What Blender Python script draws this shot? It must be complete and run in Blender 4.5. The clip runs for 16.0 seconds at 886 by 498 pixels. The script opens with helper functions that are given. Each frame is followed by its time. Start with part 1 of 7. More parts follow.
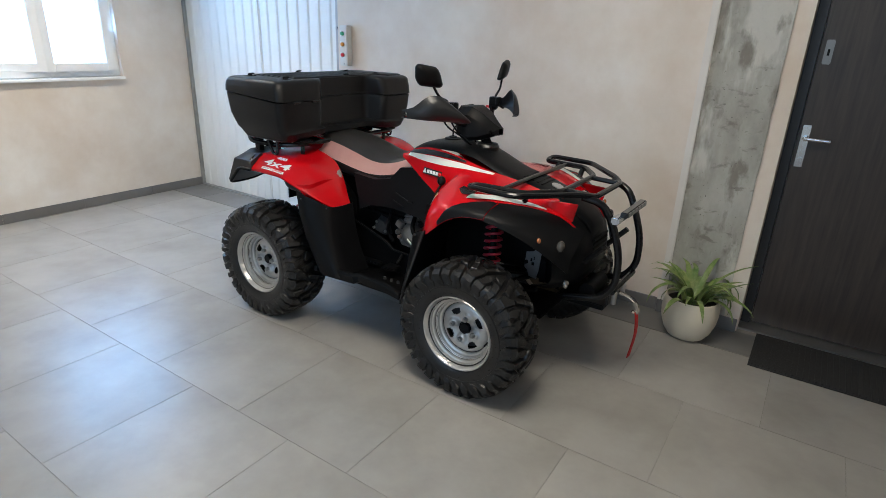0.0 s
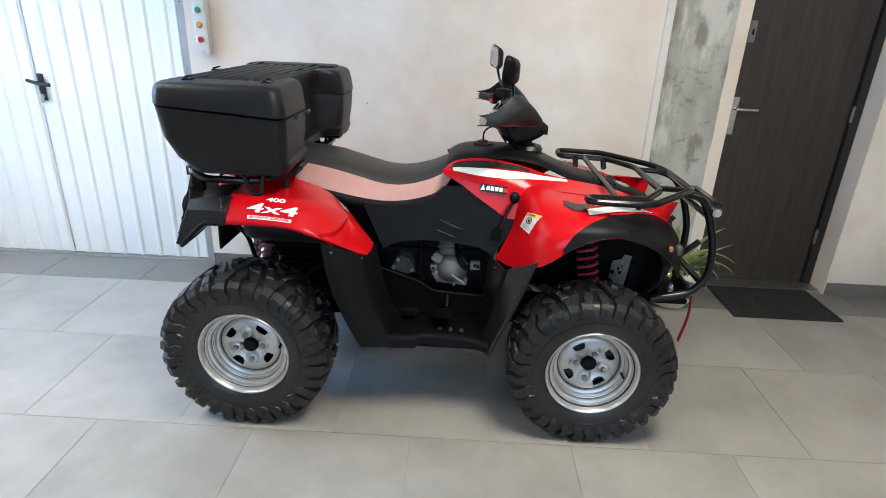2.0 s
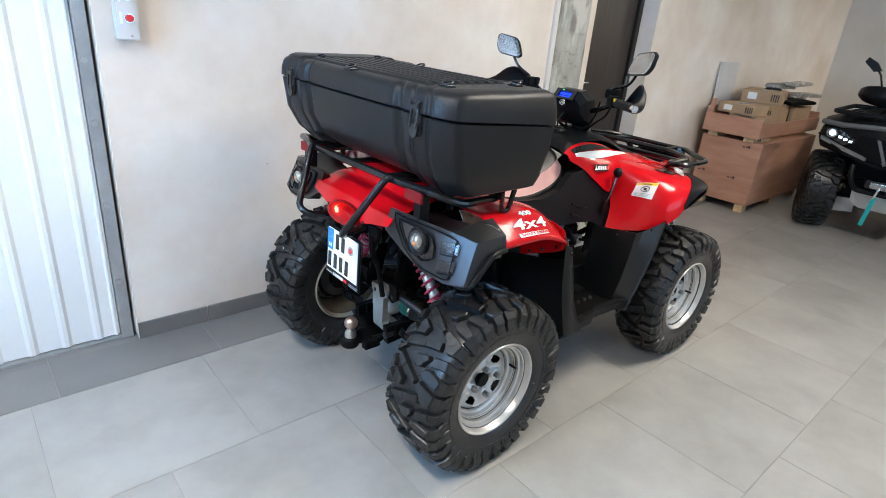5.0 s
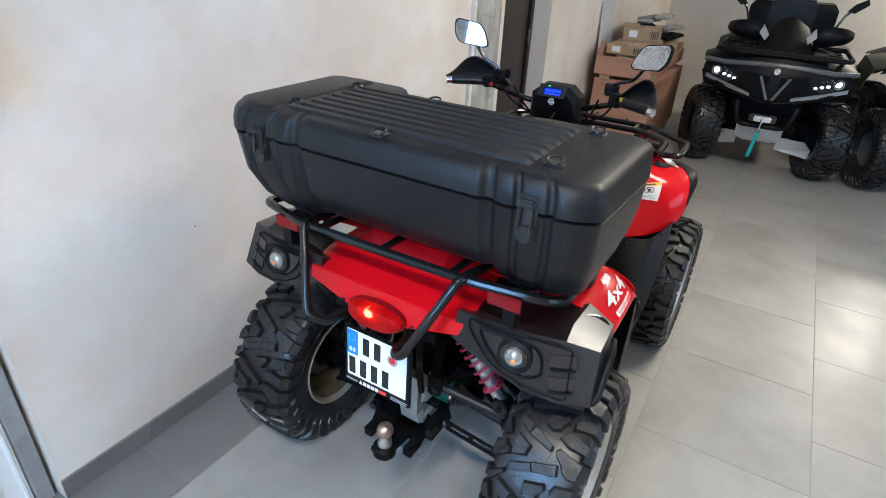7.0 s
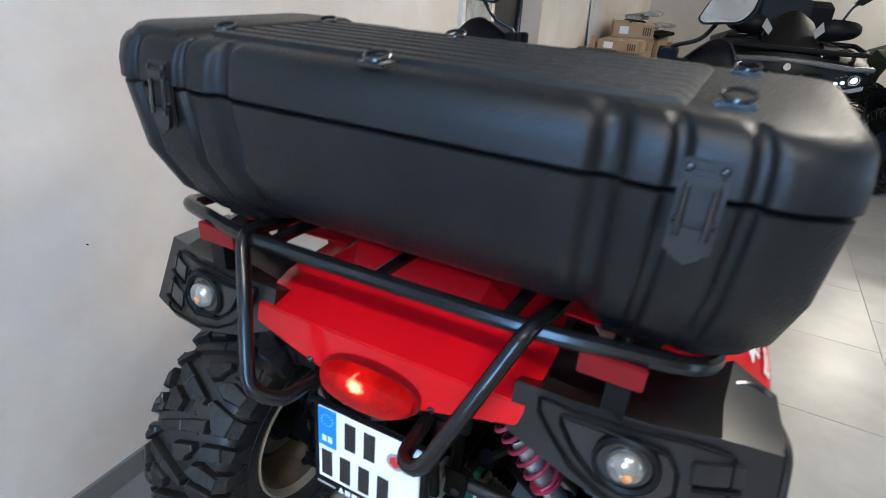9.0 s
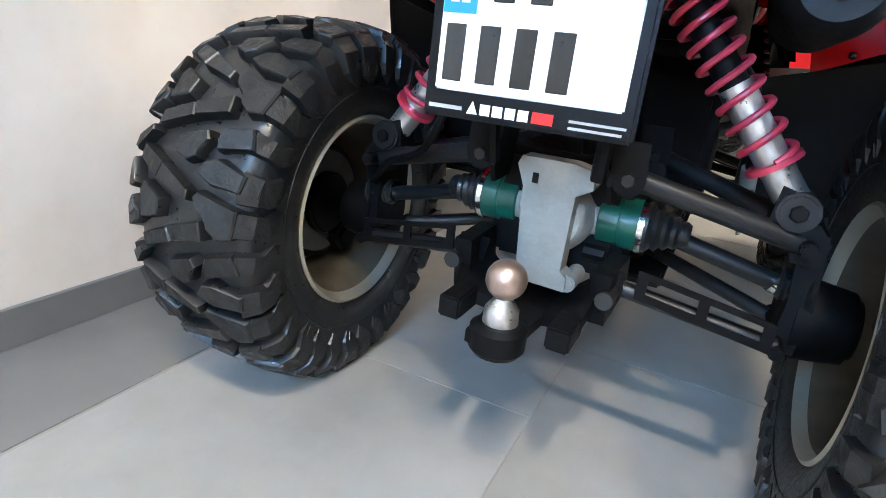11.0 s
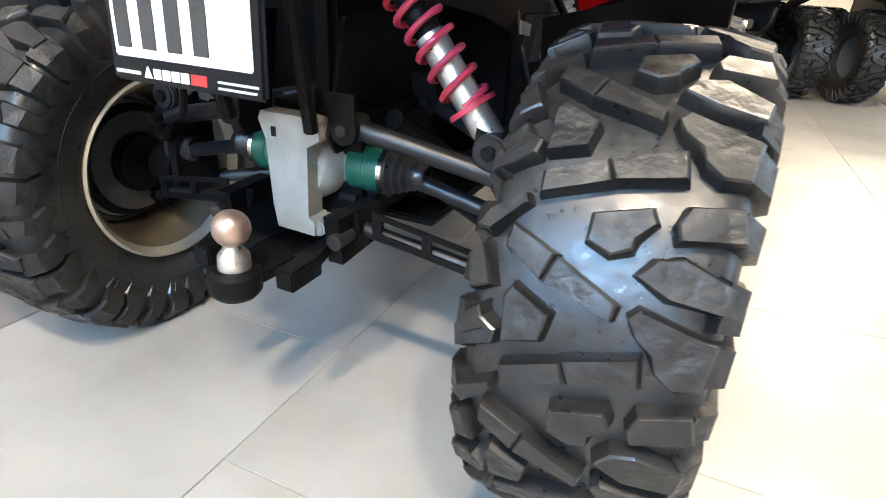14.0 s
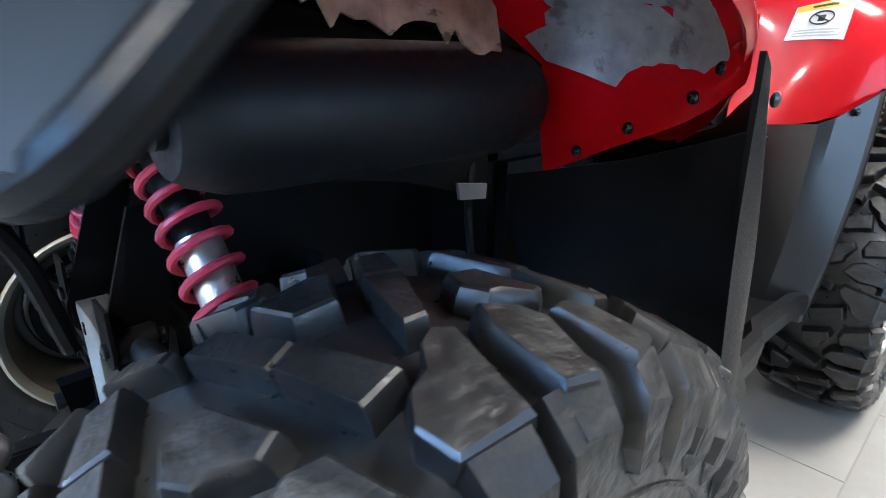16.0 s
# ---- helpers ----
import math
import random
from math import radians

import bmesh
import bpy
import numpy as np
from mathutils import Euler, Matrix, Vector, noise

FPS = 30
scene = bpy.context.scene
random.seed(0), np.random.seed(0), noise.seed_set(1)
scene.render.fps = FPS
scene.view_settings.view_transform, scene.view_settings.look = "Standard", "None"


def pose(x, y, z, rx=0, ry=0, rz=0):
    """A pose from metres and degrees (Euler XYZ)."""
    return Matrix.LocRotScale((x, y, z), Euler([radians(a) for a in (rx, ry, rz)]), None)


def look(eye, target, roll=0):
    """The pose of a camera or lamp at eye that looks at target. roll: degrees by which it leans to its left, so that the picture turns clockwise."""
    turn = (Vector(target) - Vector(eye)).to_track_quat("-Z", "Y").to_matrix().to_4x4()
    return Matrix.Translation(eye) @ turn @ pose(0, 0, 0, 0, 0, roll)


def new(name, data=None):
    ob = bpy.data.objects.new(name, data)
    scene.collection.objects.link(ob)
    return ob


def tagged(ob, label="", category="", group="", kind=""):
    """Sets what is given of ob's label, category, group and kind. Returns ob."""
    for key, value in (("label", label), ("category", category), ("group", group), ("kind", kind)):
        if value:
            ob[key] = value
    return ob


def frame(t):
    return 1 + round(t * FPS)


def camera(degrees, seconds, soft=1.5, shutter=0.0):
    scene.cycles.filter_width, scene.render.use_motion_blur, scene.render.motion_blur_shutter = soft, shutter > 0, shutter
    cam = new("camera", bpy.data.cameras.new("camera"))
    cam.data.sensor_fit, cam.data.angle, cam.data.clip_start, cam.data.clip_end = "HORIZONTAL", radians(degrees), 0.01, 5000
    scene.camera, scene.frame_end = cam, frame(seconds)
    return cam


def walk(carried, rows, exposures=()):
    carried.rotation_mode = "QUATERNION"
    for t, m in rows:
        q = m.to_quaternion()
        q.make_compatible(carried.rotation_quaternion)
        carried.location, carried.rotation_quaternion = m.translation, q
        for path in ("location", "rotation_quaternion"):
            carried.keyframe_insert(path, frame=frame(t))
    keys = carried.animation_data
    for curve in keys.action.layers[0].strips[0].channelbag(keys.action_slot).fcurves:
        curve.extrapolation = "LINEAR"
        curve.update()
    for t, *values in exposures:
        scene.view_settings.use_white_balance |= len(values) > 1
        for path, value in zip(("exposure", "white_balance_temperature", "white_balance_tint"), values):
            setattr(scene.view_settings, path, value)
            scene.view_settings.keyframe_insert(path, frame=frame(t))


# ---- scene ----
cam = camera(76.6, 16.0, soft=0.7, shutter=0.25)
PATH = [
    (0, (1.734, -2.37, 1.479), (0.712, -0.802, 0.775), 2.2),
    (0.5, (1.368, -2.368, 1.491), (0.525, -0.706, 0.767), 2.0),
    (1, (0.971, -2.338, 1.48), (0.369, -0.578, 0.745), 2.4),
    (1.5, (0.544, -2.303, 1.466), (0.213, -0.474, 0.726), 2.2),
    (2, (0.129, -2.307, 1.464), (0.079, -0.452, 0.717), 2.2),
    (2.5, (-0.253, -2.216, 1.445), (-0.031, -0.372, 0.702), 2.9),
    (3, (-0.653, -2.149, 1.444), (-0.172, -0.361, 0.688), 3.7),
    (3.5, (-1.009, -2.049, 1.439), (-0.287, -0.344, 0.683), 4.8),
    (4, (-1.313, -1.857, 1.43), (-0.381, -0.255, 0.679), 5.3),
    (4.2, (-1.439, -1.808, 1.427), (-0.439, -0.246, 0.678), 5.3),
    (6.3, (-2.12, -0.989, 1.517), (-0.626, 0.021, 0.653), 3.7),
    (6.5, (-2.025, -0.897, 1.554), (-0.516, 0.069, 0.665), 3.4),
    (7, (-1.836, -0.723, 1.631), (-0.31, 0.153, 0.681), 3.0),
    (7.5, (-1.69, -0.544, 1.663), (-0.162, 0.318, 0.704), 2.4),
    (8, (-1.546, -0.456, 1.623), (-0.008, 0.41, 0.682), 2.7),
    (8.5, (-1.429, -0.464, 1.511), (0.144, 0.368, 0.598), 3.9),
    (9, (-1.444, -0.374, 1.362), (0.166, 0.412, 0.472), 3.7),
    (9.5, (-1.521, -0.187, 1.014), (0.182, 0.52, 0.238), 5.4),
    (10, (-1.493, -0.169, 0.694), (0.266, 0.539, 0.059), 7.1),
    (10.2, (-1.464, -0.196, 0.663), (0.219, 0.619, -0.045), 5.5),
    (12.3, (-1.429, -0.14, 0.534), (0.324, 0.601, -0.083), 7.3),
    (12.5, (-1.413, -0.186, 0.539), (0.331, 0.552, -0.102), 7.1),
    (13, (-1.387, -0.304, 0.567), (0.345, 0.409, -0.135), 6.4),
    (13.5, (-1.361, -0.407, 0.602), (0.349, 0.274, -0.181), 5.2),
    (14, (-1.356, -0.507, 0.646), (0.309, 0.199, -0.208), 3.5),
    (14.5, (-1.355, -0.628, 0.702), (0.27, 0.12, -0.192), 3.0),
    (15, (-1.276, -0.684, 0.737), (0.275, 0.205, -0.16), 1.3),
    (15.2, (-1.17, -0.689, 0.734), (0.342, 0.299, -0.124), 1.3),
    (15.4, (-1.05, -0.671, 0.744), (0.421, 0.412, -0.071), 0.4),
    (15.5, (-0.984, -0.657, 0.751), (0.443, 0.479, -0.068), -0.7),
    (15.6, (-0.95, -0.66, 0.758), (0.479, 0.508, -0.013), 0.6),
    (16, (-0.838, -0.685, 0.747), (0.477, 0.674, 0.096), 0.3),
]
EXPOSURES = [(0.0, -0.68, 6100, 10), (1.0, -0.42, 6100, 10), (2.0, -0.05, 6050, 10), (4.0, 0.10, 6050, 10), (6.5, 0.0, 5950, 10), (8.0, -0.12, 6080, 10), (9.5, -0.10, 5950, 10), (10.2, 0.15, 6150, 10), (12.3, 1.45, 6850, 12), (12.6, 1.38, 6850, 12), (13.0, 1.22, 6900, 12), (13.5, 1.18, 6950, 12), (14.5, 1.18, 7150, 12), (15.2, 0.92, 6800, 10), (16.0, 0.85, 5600, 10)]
walk(cam, [(t, look(eye, target, roll)) for t, eye, target, roll in PATH], EXPOSURES)

# ---- world and lights ----
world = bpy.data.worlds.new("sky")
scene.world = world
world.use_nodes = True
wn = world.node_tree
sky = wn.nodes.new("ShaderNodeTexSky")
sky.sky_type, sky.sun_disc = "NISHITA", False
sky.sun_elevation, sky.sun_rotation = radians(38), radians(250)
wn.nodes["Background"].inputs["Strength"].default_value = 0.15
wn.links.new(sky.outputs["Color"], wn.nodes["Background"].inputs["Color"])


def area_lamp(name, m, sx, sy, watts, colour, beam=180):
    data = bpy.data.lights.new(name, "AREA")
    data.shape, data.size, data.size_y, data.energy, data.color = "RECTANGLE", sx, sy, watts, colour
    data.spread = radians(beam)
    ob = new(name, data)
    ob.matrix_world = m
    return ob


DAY = (0.24, 0.55, 1.0)
SOFT_DAY = (0.52, 0.74, 1.0)
WARM = (1.0, 0.89, 0.72)
area_lamp("window_light", look((-3.40, -0.16, 1.72), (0, -0.6, 0.9)), 0.9, 1.2, 84, DAY)
area_lamp("shop_window_light", look((0.8, -5.35, 1.7), (0.6, 0, 0.6)), 5.0, 1.9, 62, SOFT_DAY)
area_lamp("ceiling_light_near", look((-2.25, -0.38, 2.78), (-2.25, -0.38, 0)), 0.12, 0.12, 28, WARM, 126)
area_lamp("ceiling_light_near", look((-2.30, -1.30, 2.78), (-2.30, -1.30, 0)), 0.12, 0.12, 28, WARM, 126)
area_lamp("ceiling_light_mid", look((0.9, -1.25, 2.78), (0.9, -1.25, 0)), 0.9, 0.9, 86, WARM)
area_lamp("ceiling_light_far", look((6.2, -2.4, 2.78), (6.2, -2.4, 0)), 0.4, 0.4, 88, WARM)

# ---- materials ----
def mat(name, col, rough=0.5, metal=0.0, var=0.12, scale=6.0, bump=0.0, bscale=80.0, col2=None, coat=0.0, rvar=0.12, random=0.0, spec=0.5, stretch=(1, 1, 1), deep=0.0012):
    """A surface with cloudy colour, fine grain in gloss and relief."""
    m = bpy.data.materials.new(name)
    m.use_nodes = True
    nt = m.node_tree
    b = nt.nodes["Principled BSDF"]
    tc = nt.nodes.new("ShaderNodeTexCoord")
    mp = nt.nodes.new("ShaderNodeMapping")
    mp.inputs["Scale"].default_value = stretch
    nt.links.new(tc.outputs["Object"], mp.inputs["Vector"])
    src = mp.outputs["Vector"]
    if random:
        oi = nt.nodes.new("ShaderNodeObjectInfo")
        mul = nt.nodes.new("ShaderNodeMath")
        mul.operation = "MULTIPLY"
        mul.inputs[1].default_value = 37.0
        nt.links.new(oi.outputs["Random"], mul.inputs[0])
        add = nt.nodes.new("ShaderNodeVectorMath")
        nt.links.new(src, add.inputs[0])
        nt.links.new(mul.outputs[0], add.inputs[1])
        src = add.outputs[0]
    n1 = nt.nodes.new("ShaderNodeTexNoise")
    n1.inputs["Scale"].default_value, n1.inputs["Detail"].default_value, n1.inputs["Roughness"].default_value = scale, 6, 0.6
    nt.links.new(src, n1.inputs["Vector"])
    ramp = nt.nodes.new("ShaderNodeMapRange")
    ramp.inputs["From Min"].default_value, ramp.inputs["From Max"].default_value = 0.32, 0.68
    nt.links.new(n1.outputs["Fac"], ramp.inputs["Value"])
    mix = nt.nodes.new("ShaderNodeMix")
    mix.data_type = "RGBA"
    c2 = col2 or [min(1, c * (1 + var)) for c in col]
    c1 = col if col2 else [c * (1 - var) for c in col]
    mix.inputs["A"].default_value, mix.inputs["B"].default_value = (*c1, 1), (*c2, 1)
    nt.links.new(ramp.outputs[0], mix.inputs["Factor"])
    out = mix.outputs["Result"]
    if random:
        hs = nt.nodes.new("ShaderNodeHueSaturation")
        mr = nt.nodes.new("ShaderNodeMapRange")
        mr.inputs["To Min"].default_value, mr.inputs["To Max"].default_value = 1 - random, 1 + random
        nt.links.new(oi.outputs["Random"], mr.inputs["Value"])
        nt.links.new(mr.outputs[0], hs.inputs["Value"])
        nt.links.new(out, hs.inputs["Color"])
        out = hs.outputs["Color"]
    nt.links.new(out, b.inputs["Base Color"])
    n2 = nt.nodes.new("ShaderNodeTexNoise")
    n2.inputs["Scale"].default_value, n2.inputs["Detail"].default_value = bscale, 4
    nt.links.new(src, n2.inputs["Vector"])
    rr = nt.nodes.new("ShaderNodeMapRange")
    rr.inputs["From Min"].default_value, rr.inputs["From Max"].default_value = 0.3, 0.7
    rr.inputs["To Min"].default_value, rr.inputs["To Max"].default_value = max(0.02, rough * (1 - rvar)), min(1, rough * (1 + rvar))
    nt.links.new(n2.outputs["Fac"], rr.inputs["Value"])
    nt.links.new(rr.outputs[0], b.inputs["Roughness"])
    if bump:
        bp = nt.nodes.new("ShaderNodeBump")
        bp.inputs["Strength"].default_value, bp.inputs["Distance"].default_value = bump, deep
        nt.links.new(n2.outputs["Fac"], bp.inputs["Height"])
        nt.links.new(bp.outputs[0], b.inputs["Normal"])
    b.inputs["Metallic"].default_value = metal
    b.inputs["Coat Weight"].default_value = coat
    b.inputs["Coat Roughness"].default_value = 0.06
    b.inputs["Specular IOR Level"].default_value = spec
    return m


def glow(name, col, strength):
    m = mat(name, col, 0.3, var=0.05, spec=0.10)
    b = m.node_tree.nodes["Principled BSDF"]
    b.inputs["Emission Color"].default_value, b.inputs["Emission Strength"].default_value = (*col, 1), strength
    return m


def glass(name, col=(1, 1, 1), rough=0.02):
    m = bpy.data.materials.new(name)
    m.use_nodes = True
    b = m.node_tree.nodes["Principled BSDF"]
    b.inputs["Base Color"].default_value, b.inputs["Roughness"].default_value, b.inputs["Transmission Weight"].default_value = (*col, 1), rough, 1
    return m


PLASTER = mat("plaster", (0.62, 0.52, 0.425), 0.62, col2=(0.80, 0.755, 0.69), scale=1.3, bump=0.10, bscale=45)
PLASTER_GREY = mat("grey_plaster", (0.56, 0.52, 0.46), 0.65, col2=(0.70, 0.66, 0.60), scale=1.1, bump=0.08, bscale=45)
CONCRETE = mat("concrete", (0.235, 0.225, 0.19), 0.85, col2=(0.43, 0.42, 0.375), scale=4, bump=0.9, bscale=45, deep=0.005, stretch=(1.3, 1, 0.6))
WHITE_PAINT = mat("white_paint", (0.80, 0.79, 0.76), 0.5, var=0.04, bump=0.05)
CEILING = mat("ceiling_paint", (0.78, 0.76, 0.73), 0.8, var=0.03)
TILE = mat("grey_tile", (0.240, 0.228, 0.208), 0.33, col2=(0.325, 0.310, 0.285), scale=3.2, random=0.045, rvar=0.10, bscale=5)
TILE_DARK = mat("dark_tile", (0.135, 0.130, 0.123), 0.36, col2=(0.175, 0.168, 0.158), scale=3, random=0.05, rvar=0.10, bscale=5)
GROUT = mat("grout", (0.25, 0.237, 0.215), 0.9, var=0.15)
GARAGE = mat("white_steel", (0.74, 0.75, 0.73), 0.42, var=0.03, scale=3)
STEEL_GREY = mat("grey_steel", (0.35, 0.35, 0.34), 0.5, metal=0.5, var=0.15)
WENGE = mat("dark_wood", (0.022, 0.017, 0.014), 0.42, col2=(0.045, 0.034, 0.027), scale=4, stretch=(12, 12, 0.8), bump=0.1)
BLACK_FRAME = mat("black_frame", (0.012, 0.011, 0.011), 0.4)
CHROME = mat("chrome", (0.75, 0.75, 0.74), 0.18, metal=1, var=0.05)
BRUSHED = mat("brushed_steel", (0.42, 0.42, 0.41), 0.42, metal=1, var=0.08)
RUBBER_MAT = mat("rubber_mat", (0.018, 0.018, 0.018), 0.8, bump=0.6, bscale=120)

RED = mat("red_plastic", (0.52, 0.0030, 0.0070), 0.24, var=0.05, scale=3, spec=0.14, coat=0.36, rvar=0.08, bscale=4)
BLACK_PLASTIC = mat("black_plastic", (0.0045, 0.0048, 0.0054), 0.44, var=0.2, bump=0.2, bscale=420, spec=0.16, rvar=0.2)
SATIN_PLASTIC = mat("satin_plastic", (0.0070, 0.0074, 0.0082), 0.30, var=0.1, scale=9, spec=0.62, rvar=0.06)
BOX_PLASTIC = mat("moulded_plastic", (0.0062, 0.0065, 0.0072), 0.43, var=0.3, scale=7, bump=0.55, bscale=240, rvar=0.28, spec=0.32)
GLOSS_BLACK = mat("gloss_black", (0.010, 0.010, 0.011), 0.2, var=0.2, coat=0.3)
ARM_BLACK = mat("painted_arm", (0.0075, 0.0078, 0.0085), 0.40, var=0.3, scale=20, bump=0.15, bscale=150, spec=0.38, rvar=0.25)
TUBE_BLACK = mat("black_tube", (0.0055, 0.0056, 0.0062), 0.20, var=0.15, spec=0.42)
RUBBER = mat("tyre_rubber", (0.0055, 0.0057, 0.0064), 0.37, col2=(0.012, 0.0117, 0.011), scale=9, bump=0.35, bscale=110, spec=0.55, rvar=0.3)
RUBBER_WORN = mat("worn_tread", (0.0065, 0.0064, 0.0064), 0.46, col2=(0.016, 0.0153, 0.0143), scale=18, bump=1.0, bscale=48, deep=0.004, rvar=0.35, spec=0.42)
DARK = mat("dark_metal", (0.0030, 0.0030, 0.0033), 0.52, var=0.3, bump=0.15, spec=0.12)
RIM = mat("silver_rim", (0.56, 0.555, 0.54), 0.33, metal=0.75, var=0.08, scale=20)
RIM_INNER = mat("inner_rim", (0.40, 0.37, 0.30), 0.45, metal=0.6, var=0.15)
BARREL = mat("brown_barrel", (0.085, 0.072, 0.052), 0.5, metal=0.2, var=0.3, scale=14)
SMOKED = mat("smoked_lens", (0.05, 0.045, 0.04), 0.12, coat=0.8)
AMBER_DARK = mat("amber_lens", (0.36, 0.12, 0.04), 0.15, coat=0.8)
CREAM = mat("cream_plaster", (0.66, 0.62, 0.57), 0.6, var=0.06, scale=3, bump=0.08)
CAST = mat("cast_alloy", (0.26, 0.252, 0.225), 0.6, metal=0.15, var=0.14, scale=25, bump=0.5, bscale=160, rvar=0.2)
ENGINE = mat("engine_alloy", (0.25, 0.24, 0.225), 0.48, metal=0.6, var=0.2, scale=25, bump=0.3, bscale=120)
ENGINE_DULL = mat("dull_alloy", (0.055, 0.055, 0.056), 0.55, metal=0.3, var=0.25, scale=25)
GREEN_CV = mat("green_housing", (0.0025, 0.075, 0.048), 0.36, var=0.15, scale=30, coat=0.15)
SPRING = mat("red_spring", (0.42, 0.028, 0.055), 0.38, var=0.15, scale=40)
SEAT_TOP = mat("seat_vinyl", (0.026, 0.024, 0.022), 0.45, var=0.15, bump=0.35, bscale=260)
SEAT_PINK = mat("faded_strip", (0.56, 0.30, 0.265), 0.42, col2=(0.66, 0.40, 0.35), scale=5, bump=0.2, bscale=260)
SEAT_LOW = mat("seat_side", (0.008, 0.008, 0.008), 0.42, var=0.2, bump=0.2, bscale=260, spec=0.3)
DECAL_WHITE = mat("white_decal", (0.78, 0.77, 0.75), 0.3, var=0.03, coat=0.3)
DECAL_BLACK = mat("black_decal", (0.012, 0.012, 0.012), 0.25, coat=0.3)
DECAL_GREY = mat("grey_decal", (0.35, 0.35, 0.35), 0.3)
DECAL_RED = mat("red_decal", (0.70, 0.02, 0.02), 0.3)
DECAL_YELLOW = mat("yellow_decal", (0.75, 0.48, 0.02), 0.35)
TAIL = glow("lit_tail_lamp", (0.34, 0.0015, 0.002), 1.7)
TAIL.node_tree.nodes["Principled BSDF"].inputs["Coat Weight"].default_value = 0.2

REFLECTOR = mat("red_reflector", (0.17, 0.0025, 0.005), 0.3, spec=0.25, coat=0.1, bump=0.3, bscale=500)
LENS = mat("clear_lens", (0.34, 0.32, 0.29), 0.14, metal=0.7, coat=0.8, bump=0.3, bscale=240)
AMBER = mat("amber_bulb", (0.65, 0.22, 0.06), 0.25)
PLATE_WHITE = mat("plate_white", (0.82, 0.82, 0.80), 0.35, var=0.02)
PLATE_BLUE = mat("plate_blue", (0.01, 0.22, 0.62), 0.35, var=0.03)
LCD = glow("lit_display", (0.02, 0.05, 0.85), 1.6)
GREEN_LED = glow("green_led", (0.05, 0.8, 0.2), 2.0)
MIRROR = mat("mirror_glass", (0.92, 0.92, 0.92), 0.03, metal=1, var=0.0, rvar=0)
HUB_BROWN = mat("worn_copper_ball", (0.46, 0.33, 0.27), 0.34, metal=0.85, var=0.18, scale=30, bump=0.2, bscale=220)
WORN_CHROME = mat("worn_chrome", (0.52, 0.50, 0.47), 0.36, metal=0.9, var=0.15, scale=60, rvar=0.3)
STRAP_RED = mat("red_strap", (0.50, 0.015, 0.015), 0.7, bump=0.4, bscale=300)
STRAP_TEAL = mat("teal_strap", (0.01, 0.33, 0.32), 0.7)
HANDGUARD = mat("handguard_plastic", (0.012, 0.0125, 0.014), 0.36, var=0.1, bump=0.1, bscale=400)
WRAP = mat("torn_heat_wrap", (0.24, 0.23, 0.22), 0.55, metal=0.4, col2=(0.42, 0.40, 0.37), scale=25, bump=0.6, bscale=70)
LEAF = mat("leaf", (0.075, 0.155, 0.030), 0.42, col2=(0.27, 0.31, 0.11), scale=22, spec=0.4)
POT = mat("cream_pot", (0.64, 0.58, 0.46), 0.45, var=0.06, scale=4)
SOIL = mat("soil", (0.035, 0.024, 0.016), 0.95, var=0.3, bump=1)
PLYWOOD = mat("crate_board", (0.36, 0.175, 0.11), 0.6, col2=(0.46, 0.25, 0.165), scale=3, bump=0.1, stretch=(1, 1, 5))
CARDBOARD = mat("cardboard", (0.38, 0.26, 0.155), 0.8, var=0.1, scale=5, bump=0.1)
PINE = mat("pine_block", (0.52, 0.36, 0.20), 0.7, var=0.15, stretch=(2, 8, 8))
FOIL = mat("plastic_wrap", (0.45, 0.43, 0.40), 0.25, metal=0.3, var=0.3, scale=30, bump=0.8, bscale=30)
INK = mat("black_ink", (0.02, 0.02, 0.02), 0.6)
GREY_PAINT = mat("grey_paint", (0.10, 0.105, 0.11), 0.35, var=0.1, coat=0.3)
SKID = mat("alloy_skid", (0.55, 0.56, 0.57), 0.4, metal=0.5, var=0.08)
SKID_DARK = mat("grey_trim", (0.20, 0.205, 0.21), 0.4, metal=0.4, var=0.1)
OLIVE = mat("olive_paint", (0.030, 0.034, 0.022), 0.35, var=0.1, coat=0.3)
HEADLAMP = glow("lit_headlamp", (0.80, 0.92, 1.0), 1.3)
ENCLOSURE = mat("grey_enclosure", (0.60, 0.59, 0.56), 0.45, var=0.03)
GREEN_BTN = mat("green_button", (0.02, 0.30, 0.14), 0.3)
AMBER_BTN = mat("amber_button", (0.75, 0.28, 0.03), 0.3)
RED_BTN = mat("red_button", (0.60, 0.015, 0.02), 0.3)
SIDEWALL_INK = mat("sidewall_mark", (0.055, 0.052, 0.048), 0.6)
BAND_STAR = mat("band_star", (0.30, 0.48, 0.70), 0.4)
PRINT_GREY = mat("grey_print", (0.42, 0.42, 0.42), 0.5)
SILENCER = mat("silencer_black", (0.0045, 0.0048, 0.0055), 0.55, var=0.2, bump=0.1, spec=0.3)
WRAP_BROWN = mat("brown_wrap", (0.20, 0.135, 0.095), 0.8, col2=(0.50, 0.38, 0.30), scale=22, bump=0.8, bscale=60, deep=0.003)
DOOR_STEEL = mat("satin_steel", (0.20, 0.20, 0.195), 0.4, metal=0.8, var=0.08)
PANE = glass("window_pane")
OUTSIDE = glow("bright_outdoors", (0.93, 0.96, 1.0), 3.0)


